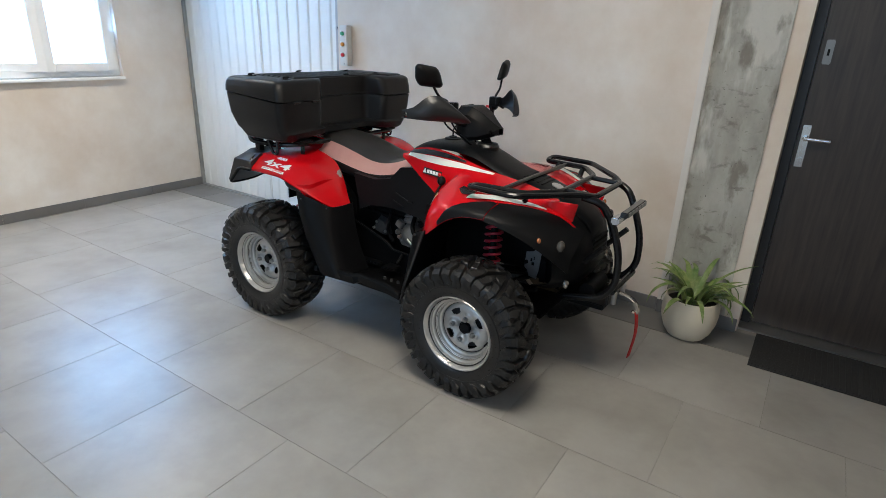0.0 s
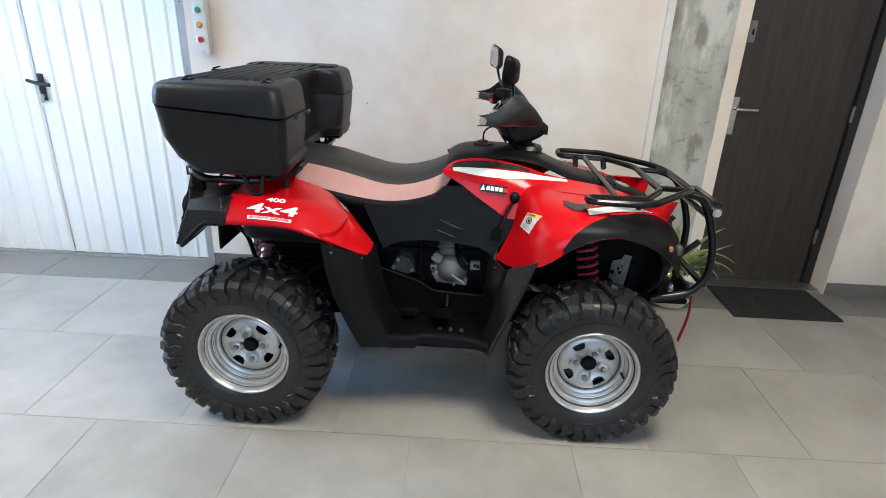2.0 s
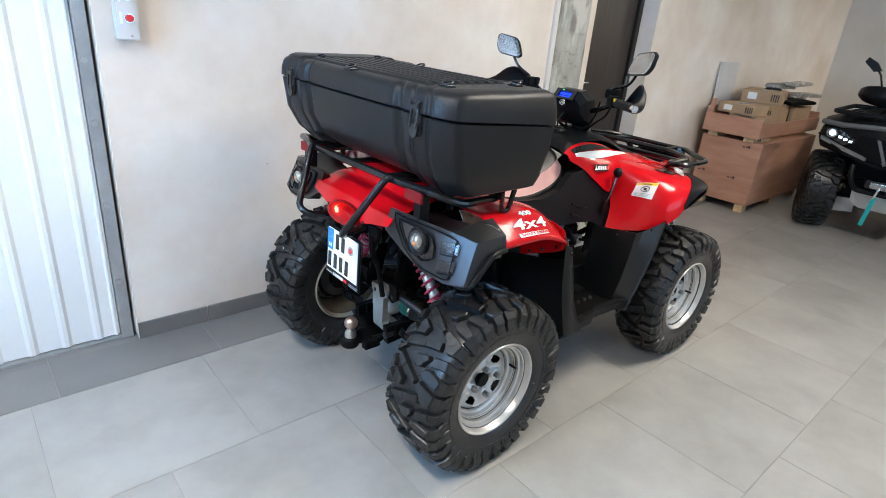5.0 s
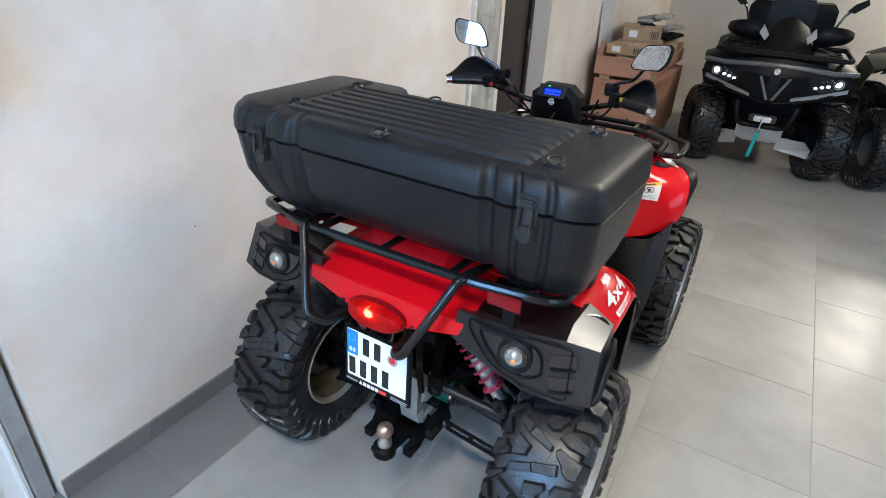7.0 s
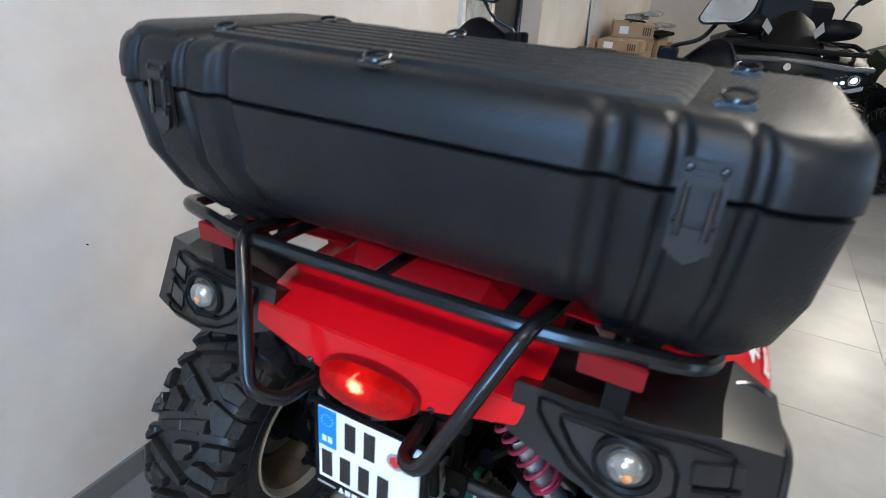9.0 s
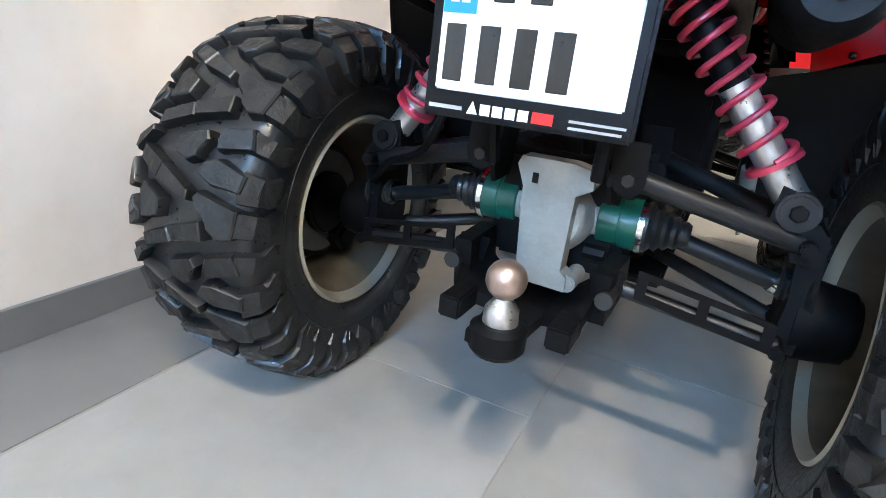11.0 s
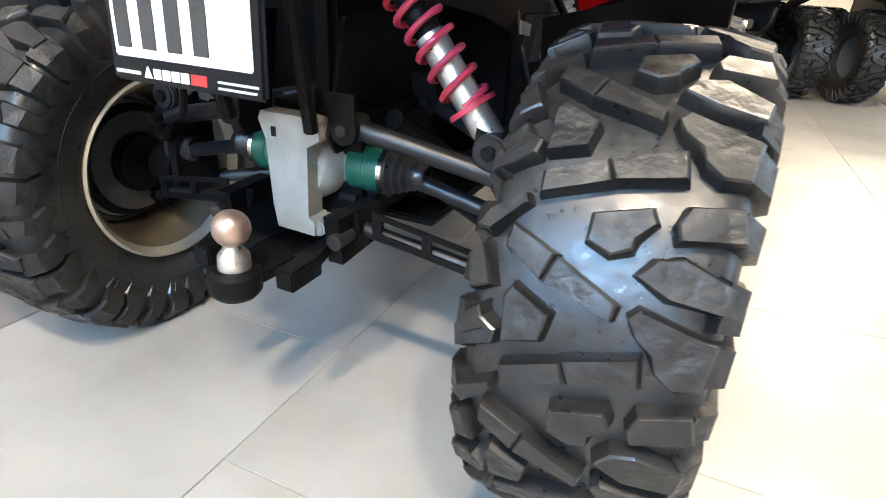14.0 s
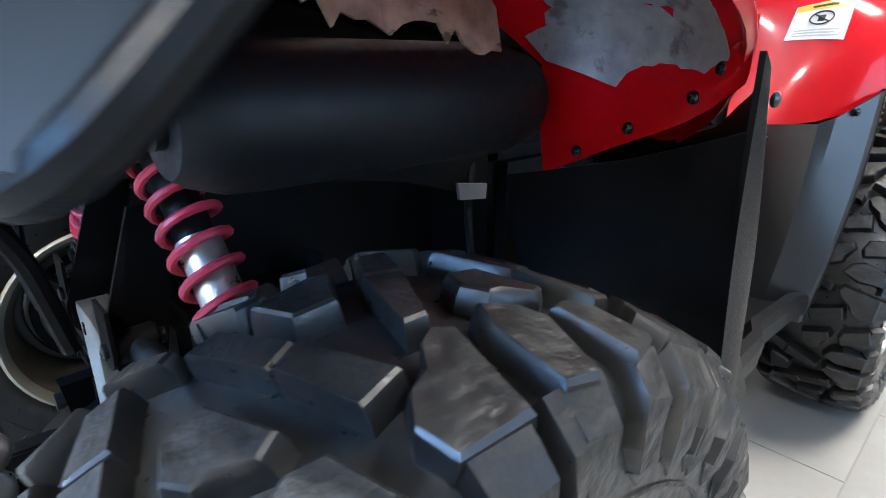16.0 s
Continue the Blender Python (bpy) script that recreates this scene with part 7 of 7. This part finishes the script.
# hinges on the front lobes
for sg in (-1, 1):
    for y in (.30, .42):
        part("hinge", cyl(B(), (-.422, sg * y - .02, 1.155), (-.422, sg * y + .02, 1.155), 0.006, n=10), BLACK_FRAME, cargo)
for sg in (-1, 1):
    part("foot_pad", box(B(), -.78, -.45, sg * .30, sg * .38, .944, .957), BLACK_PLASTIC, cargo, bevel=0.002)

cargo.matrix_basis = YAW

# ---- potted plant by the column ----
plant = thing("potted_plant", "green strap-leaved plant in a cream pot", "plant")
PX, PY = 1.365, 0.665
pot = part("pot", lathe(B(), [(0.0, 0.0005), (0.078, 0.0005), (0.096, 0.010), (0.120, 0.045), (0.139, 0.10), (0.145, 0.15), (0.142, 0.195), (0.134, 0.230), (0.130, 0.233), (0.126, 0.228), (0.128, 0.19), (0.0, 0.19)], pose(PX, PY, 0), n=40), POT, plant, "cream glazed pot", smooth=40)
part("soil", lathe(B(), [(0.0, 0.206), (0.07, 0.204), (0.127, 0.198)], pose(PX, PY, 0), n=24), SOIL, pot)
rnd = random.Random(5)
for i in range(46):
    a = rnd.uniform(0, 6.283)
    r0 = rnd.uniform(0.005, 0.07)
    ln = rnd.uniform(0.18, 0.37)
    rise = rnd.uniform(0.85, 1.5)
    wd = rnd.uniform(0.006, 0.0105)
    d = Vector((math.cos(a), math.sin(a), 0))
    side = Vector((-d.y, d.x, 0))
    rows = []
    n = 11
    ang = rise
    p = Vector((PX, PY, 0.20)) + d * r0
    bend = rnd.uniform(0.06, 0.30)
    for k in range(n + 1):
        f = k / n
        w = wd * (0.55 + 0.9 * math.sin(math.pi * min(1, f * 0.8 + 0.12))) * (1 - f ** 5) + 0.0006
        up = Vector((0, 0, 1)) * math.cos(ang) - d * math.sin(ang)
        rows.append([p + side * w + up * w * 0.35, p, p - side * w + up * w * 0.35])
        p = p + (d * math.cos(ang) + Vector((0, 0, 1)) * math.sin(ang)) * ln / n
        ang -= bend
        if p.z < 0.012:
            ang = max(ang, 0)
        if p.y > 0.865:
            p.y = 0.865
    part("leaf", sheet(B(), rows, 0.0012), LEAF, plant, smooth=60)

# ---- crates and cartons along the wall ----
crate = thing("shipping_crate", "brown plywood shipping crate on wooden blocks by the wall", "crate")
for nm, b in (("front_board", (3.45, 3.464, .26, .80, .075, .635)), ("side_board", (3.464, 4.78, .26, .274, .075, .635)), ("back_board", (4.766, 4.78, .274, .786, .075, .635)), ("side_board", (3.464, 4.78, .786, .80, .075, .635)), ("top_board", (3.464, 4.766, .274, .786, .62, .634)), ("base_board", (3.464, 4.766, .274, .786, .075, .09))):
    part(nm, box(B(), *b), PLYWOOD, crate, bevel=0.002, seg=1)
for x in (3.46, 4.1, 4.68):
    for y in (.285, .66):
        part("block", box(B(), x, x + .09, y, y + .075, 0.0005, .0745), PINE, crate, "pale pine foot block", bevel=0.003)
bm = B()
for y, z in ((.70, .30), (.42, .29), (.36, .58)):
    for k in range(3):
        box(bm, 3.4485, 3.4495, y + k * 0.022, y + k * 0.022 + (0.016, 0.010, 0.020)[k], z, z + 0.022 - 0.006 * k)
part("stencil_mark", bm, INK, crate, "black stencil marks")

tray = thing("wooden_tray", "open plywood tray with cartons on top of the crate", "crate")
for nm, b in (("front_board", (3.40, 3.414, .30, .80, .675, .835)), ("side_board", (3.414, 4.86, .30, .314, .675, .80)), ("side_board", (3.414, 4.86, .786, .80, .675, .89)), ("back_board", (4.846, 4.86, .314, .786, .675, .85)), ("base_board", (3.414, 4.846, .314, .786, .675, .69))):
    part(nm, box(B(), *b), PLYWOOD, tray, bevel=0.002, seg=1)
for y in (.34, .66):
    part("block", box(B(), 3.43, 4.7, y, y + .09, .6355, .6745), PINE, tray, bevel=0.003)
part("post", box(B(), 3.416, 3.45, .75, .785, .69, .955), PLYWOOD, tray, bevel=0.002)


def carton(m, sx, sy, sz, tape=True, mm=None):
    c = thing("carton", "brown cardboard carton with labels lying in the tray", "carton", group="cartons in the tray")
    part("body", box(B(), -sx / 2, sx / 2, -sy / 2, sy / 2, 0, sz), mm or CARDBOARD, c, bevel=0.004)
    part("tape", box(B(), -sx / 2 + .002, sx / 2 - .002, -.025, .025, sz + .0004, sz + .0012), FOIL, c)
    part("label", box(B(), -sx / 2 - .001, -sx / 2 + .001, sy * .12, sy * .34, sz * .25, sz * .8), DECAL_WHITE, c)
    bm = B()
    for k in range(4):
        box(bm, -sx / 2 - .002, -sx / 2 - .0005, -sy * .42 + k * .018, -sy * .42 + k * .018 + .009, sz * .2, sz * .8)
    part("print", bm, INK, c)
    c.matrix_basis = m
    return c


carton(pose(3.66, .50, .691, 0, 0, 6), .30, .30, .155)
carton(pose(3.60, .57, .848, 0, 0, -4), .24, .34, .085)
carton(pose(4.05, .58, .691, 0, 0, 3), .40, .36, .24)
carton(pose(4.10, .60, .9325, 0, 0, 14), .46, .34, .11)
carton(pose(4.50, .56, .691, 0, 0, -6), .36, .40, .22)
carton(pose(3.60, .335, .6355, 0, 0, 2), .22, .06, .075)
bag = thing("packed_parts", "bundle of grey plastic-wrapped parts on the cartons", "bundle")
rnd = random.Random(3)
for i in range(9):
    x, y = 4.45 + rnd.uniform(-.10, .20), .55 + rnd.uniform(-.16, .12)
    z = .9115 + i * 0.022
    bm = box(B(), -.20, .20, -.07, .07, 0, .03, pose(x, y, z, rnd.uniform(-4, 4), rnd.uniform(-3, 3), rnd.uniform(-25, 25)))
    part("bundle_piece", bm, (FOIL, DARK, FOIL, CAST)[i % 4], bag, bevel=0.008)
panel = thing("leaning_panel", "pale grey board leaning against the wall", "panel")
part("board", box(B(), 0, .36, -.012, .012, 0, .56, pose(3.62, .845, .70, -3)), mat("pale_board", (0.58, 0.57, 0.56), 0.4, var=0.06), panel, bevel=0.002)
tagged(part("wood_offcut", box(B(), 3.30, 3.42, .80, .845, 0.0005, .03), PINE, bevel=0.003), "short pale wood offcut on the floor", "offcut")

# ---- parked quad bikes facing the viewer ----
def sport_quad(paint, label):
    """A large quad bike; front towards -x, front axle over the origin."""
    q = thing("parked_quad_bike", label, "quad bike", group="parked quad bikes")
    for ax in (0.0, 1.48):
        for sg in (-1, 1):
            wheel = new("wheel")
            wheel.parent = q
            wheel.matrix_basis = pose(ax, sg * .52, .325, 90 if sg < 0 else -90, 0, 20)
            if not sport:
                t = part("tyre", tyre_mesh(0.325, 0.24), [RUBBER, RUBBER_WORN], wheel, smooth=28)
                sport.append(t.data)
            else:
                t = new("tyre", sport[0])
                t.parent = wheel
            part("rim", lathe(B(), [(0.185, .10), (0.18, .07), (0.15, .04), (0.05, .035), (0.0, .035)], Matrix.Identity(4), n=28), GREY_PAINT, wheel)
    # main fascia
    F = [[(-.16, .60, .86), (-.28, .42, .93), (-.34, .16, .97), (-.35, 0, .975), (-.34, -.16, .97), (-.28, -.42, .93), (-.16, -.60, .86)],
         [(-.20, .60, .78), (-.33, .42, .82), (-.40, .16, .85), (-.41, 0, .85), (-.40, -.16, .85), (-.33, -.42, .82), (-.20, -.60, .78)],
         [(-.18, .57, .70), (-.32, .38, .68), (-.39, .18, .66), (-.42, 0, .64), (-.39, -.18, .66), (-.32, -.38, .68), (-.18, -.57, .70)]]
    fa = part("fascia", sheet(B(), both(F, 2), 0.01), BLACK_PLASTIC, q, smooth=45)
    for sg in (-1, 1):
        part("grille", prism(B(), [(-.395, sg * .04, .84), (-.385, sg * .25, .86), (-.36, sg * .27, .78), (-.385, sg * .16, .69), (-.41, sg * .05, .67)], (-.035, 0, 0)), DARK, fa, bevel=0.006)
        part("trim_line", tube(B(), [(-.19, sg * .60, .80), (-.33, sg * .44, .735), (-.40, sg * .20, .665), (-.43, sg * .03, .645)], 0.013, 8), DARK, fa)
        part("silver_trim", prism(B(), [(-.255, sg * .56, .795), (-.33, sg * .36, .745), (-.40, sg * .16, .70), (-.402, sg * .16, .675), (-.335, sg * .36, .715), (-.255, sg * .56, .765)], (-.03, 0, 0)), SKID_DARK, fa, bevel=0.005)
        part("brow", tube(B(), [(-.20, sg * .60, .90), (-.31, sg * .42, .90), (-.375, sg * .20, .92), (-.38, 0, .925)], 0.020, 8), paint, fa)
        part("v_bar", prism(B(), [(-.43, sg * .012, .675), (-.43, sg * .10, .845), (-.43, sg * .125, .845), (-.43, sg * .03, .665)], (-.02, 0, 0)), paint, fa)
        hl = part("head_lamp", prism(B(), [(-.325, sg * .27, .80), (-.29, sg * .47, .875), (-.25, sg * .53, .86), (-.25, sg * .52, .80), (-.32, sg * .36, .755)], (-.05, 0, 0)), GLOSS_BLACK, fa, bevel=0.01)
        part("lamp_lens", ball(B(), (-.325, sg * .475, .832), 0.027, 0.4, 1, 0.9, 16), HEADLAMP, hl, "lit white headlamp")
        part("lamp_ring", tube(B(), [(-.338, sg * .475 + .038 * math.cos(t), .832 + .034 * math.sin(t)) for t in [k * math.pi / 10 for k in range(20)]], 0.004, 6, closed=True), LENS, hl)
        for k in range(3):
            part("lamp_lens", box(B(), -.372 + k * .012, -.350 + k * .012, sg * (.300 + k * .045), sg * (.330 + k * .045), .780 + k * .010, .800 + k * .010), HEADLAMP, hl, bevel=0.004)
            part("lamp_lens", box(B(), -.350 + k * .012, -.330 + k * .012, sg * (.350 + k * .030), sg * (.366 + k * .030), .832 + k * .010, .842 + k * .010), LENS, hl, bevel=0.002)
        part("side_cover", prism(B(), [(-.20, sg * .57, .74), (-.10, sg * .34, .60), (.05, sg * .30, .50), (.20, sg * .30, .55), (.20, sg * .50, .80)], (0, sg * -.02, 0)), DARK, q)
        # fender
        W = [[(-.20, .58, .86), (-.10, .62, .90), (.15, .64, .92), (.38, .63, .86)], [(-.22, .40, .92), (-.10, .42, .98), (.15, .42, 1.0), (.38, .40, .95)], [(-.24, .24, .96), (-.10, .24, 1.02), (.15, .24, 1.04), (.38, .22, 1.0)]]
        part("front_fender", sheet(B(), both(R_(sg, W), 2), 0.008), BLACK_PLASTIC, q, smooth=50)
        W = [[(1.0, .60, .78), (1.2, .63, .88), (1.5, .64, .92), (1.85, .62, .86)], [(1.0, .36, .90), (1.2, .40, 1.0), (1.5, .40, 1.02), (1.85, .36, .96)]]
        part("rear_fender", sheet(B(), both(R_(sg, W), 2), 0.008), BLACK_PLASTIC, q, smooth=50)
        for z0, z1, x1 in ((.50, .40, .0), (.36, .30, .0)):
            part("arm", tube(B(), [(-.14, sg * .16, z0), (x1, sg * .40, z1), (.16, sg * .16, z0)], 0.018, corner=0.03), DARK, q)
        part("arm_guard", prism(B(), [(-.17, sg * .17, .33), (-.12, sg * .40, .31), (-.08, sg * .47, .24), (-.10, sg * .46, .17), (-.15, sg * .17, .22)], (.012, 0, 0)), SKID, q)
        part("damper", coil(B(), (.02, sg * .38, .42), (.02, sg * .24, .78), 0.04, 0.008, 7), DARK, q)
        part("hand_guard", sheet(B(), both([[(.16, sg * .20, 1.17), (.14, sg * .28, 1.20), (.18, sg * .44, 1.19), (.28, sg * .51, 1.16)], [(.12, sg * .20, 1.11), (.10, sg * .30, 1.12), (.14, sg * .46, 1.12), (.28, sg * .52, 1.11)], [(.15, sg * .22, 1.04), (.14, sg * .30, 1.04), (.18, sg * .42, 1.06), (.28, sg * .48, 1.07)]], 2), 0.012), BLACK_PLASTIC, q, smooth=50)
        part("grip", tube(B(), [(.26, sg * .30, 1.12), (.30, sg * .50, 1.11)], 0.017), RUBBER, q)
        st = part("mirror_stem", tube(B(), [(.30, sg * .34, 1.14), (.30, sg * .40, 1.28), (.30, sg * .45, 1.33)], 0.009), TUBE_BLACK, q)
        part("mirror", prism(B(), [(.28, sg * .40, 1.31), (.28, sg * .46, 1.30), (.28, sg * .55, 1.37), (.28, sg * .53, 1.41), (.28, sg * .45, 1.37)], (.035, 0, 0)), BLACK_PLASTIC, st, bevel=0.01)
    bm = B()
    tube(bm, [(-.30, -.52, 1.0), (-.36, -.34, 1.0), (-.36, .34, 1.0), (-.30, .52, 1.0), (.24, .50, 1.02), (.24, -.50, 1.02)], 0.018, corner=0.05, closed=True)
    rk = part("rack", bm, BLACK_PLASTIC, q)
    for k in range(5):
        part("rack_bar", box(B(), -.33 + k * .13, -.27 + k * .13, -.46, .46, .985, 1.005), BLACK_PLASTIC, rk, bevel=0.004)
    part("hood", sheet(B(), both([[(-.10, .22, .98), (-.12, 0, 1.0), (-.10, -.22, .98)], [(.12, .20, 1.08), (.10, 0, 1.13), (.12, -.20, 1.08)], [(.30, .16, 1.16), (.28, 0, 1.24), (.30, -.16, 1.16)]], 3), 0.01), BLACK_PLASTIC, q, smooth=50)
    for sg in (-1, 1):
        part("hood_flash", prism(B(), [(-.02, sg * .17, 1.06), (.06, sg * .23, 1.11), (.14, sg * .21, 1.17), (.04, sg * .15, 1.10)], (0, 0, .006)), SKID, q)
    part("handlebar", tube(B(), [(.30, -.50, 1.11), (.30, -.2, 1.12), (.34, 0, 1.10), (.30, .2, 1.12), (.30, .50, 1.11)], 0.013, corner=0.06), TUBE_BLACK, q)
    part("body", box(B(), -.08, 1.8, -.30, .30, .26, .95), DARK, q, bevel=0.05)
    part("seat", loft(B(), [[(x, -.19, z - .14), (x, -.16, z), (x, .16, z), (x, .19, z - .14)] for x, z in ((.45, 1.04), (.65, .98), (.95, .99), (1.15, 1.08), (1.5, 1.10))], closed=True, caps=True), SEAT_TOP, q, bevel=0.02)
    part("backrest_box", loft(B(), [[(1.35, -.42, z), (1.32, 0, z), (1.35, .42, z), (1.85, .42, z), (1.9, 0, z), (1.85, -.42, z)] if z < 1.28 else [(1.42, -.38, z), (1.40, 0, z), (1.42, .38, z), (1.80, .38, z), (1.82, 0, z), (1.80, -.38, z)] for z in (.98, 1.14, 1.25, 1.30)], closed=True, caps=True), BLACK_PLASTIC, q, bevel=0.02)
    part("backrest", box(B(), 1.26, 1.36, -.22, .22, 1.05, 1.335), SEAT_LOW, q, bevel=0.03)
    part("skid_plate", prism(B(), [(-.34, -.19, .43), (-.34, .19, .43), (-.30, .19, .34), (-.26, .12, .29), (-.26, -.12, .29), (-.30, -.19, .34)], (.02, 0, 0)), SKID, q, bevel=0.006)
    part("under_plate", box(B(), -.26, 1.7, -.17, .17, .30, .315), SKID, q)
    part("bumper", tube(B(), [(-.36, -.24, .62), (-.40, -.22, .52), (-.36, -.18, .44), (-.36, .18, .44), (-.40, .22, .52), (-.36, .24, .62)], 0.020, corner=0.05), BLACK_PLASTIC, q)
    wi = part("winch", box(B(), -.40, -.34, -.11, .11, .475, .54), GLOSS_BLACK, q, bevel=0.008)
    part("fairlead", box(B(), -.42, -.40, -.07, .07, .485, .53), CHROME, wi, bevel=0.005)
    hk = part("hook", tube(B(), [(-.42, 0, .50), (-.45, 0, .47), (-.46, .01, .43), (-.45, .02, .41)], 0.010, corner=0.02), CHROME, wi)
    part("pull_strap", sheet(B(), [[(-.46, -.012, .43), (-.46, .018, .43)], [(-.465, .0, .32), (-.465, .03, .32)], [(-.46, .015, .20), (-.46, .045, .20)]], 0.003), STRAP_TEAL, hk, "teal webbing strap")
    part("badge", cyl(B(), (-.425, 0, .885), (-.415, 0, .885), 0.026, n=20), CHROME, fa)
    return q


sport = []
a = sport_quad(GREY_PAINT, "grey and black large quad bike with lit headlamps")
a.matrix_basis = pose(3.80, -.63, 0, 0, 0, 2) @ Matrix.Diagonal((0.95, 0.92, 1, 1))
b = sport_quad(OLIVE, "dark olive large quad bike parked beside another")
b.matrix_basis = pose(3.86, -1.97, 0, 0, 0, 2) @ Matrix.Diagonal((0.95, 0.92, 1, 1))
for sg in (-1, 1):
    part("fender_flare", sheet(B(), both(R_(sg, [[(-.16, .58, .98), (.10, .60, 1.06), (.36, .58, 1.02)], [(-.14, .76, .95), (.10, .82, 1.02), (.36, .80, .98)], [(-.08, .80, .78), (.10, .86, .84), (.34, .84, .80)]]), 2), 0.01), OLIVE, b, smooth=45)
for o in b.children_recursive:
    if o.name.startswith("lamp_lens"):
        o.data.materials[0] = LENS

# ---- floor tiles ----
P = 0.604


def tile_mesh(name, sx, sy, material):
    bm = box(B(), -sx / 2, sx / 2, -sy / 2, sy / 2, -0.008, 0.0)
    top = [e for e in bm.edges if all(v.co.z > -0.001 for v in e.verts)]
    bmesh.ops.bevel(bm, geom=top, offset=0.0007, segments=1, affect="EDGES")
    me = bpy.data.meshes.new(name)
    bm.to_mesh(me)
    bm.free()
    me.materials.append(material)
    return me


full = tile_mesh("tile", P - 0.0022, P - 0.0022, TILE)
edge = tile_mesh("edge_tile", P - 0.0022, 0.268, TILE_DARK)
for j in range(-9, 1):
    y0 = 0.006 + P * j
    off = (P / 2 if (j % 2) else 0.0) - 0.012
    for i in range(-6, 12):
        cx = off + P * i + P / 2
        if cx < LEFT_X - 0.28 or cx > FAR_X + 0.28 or y0 + P < FRONT_Y:
            continue
        t = new("tile", full)
        t.location = (cx, y0 + P / 2, 0)
        t.parent = floor
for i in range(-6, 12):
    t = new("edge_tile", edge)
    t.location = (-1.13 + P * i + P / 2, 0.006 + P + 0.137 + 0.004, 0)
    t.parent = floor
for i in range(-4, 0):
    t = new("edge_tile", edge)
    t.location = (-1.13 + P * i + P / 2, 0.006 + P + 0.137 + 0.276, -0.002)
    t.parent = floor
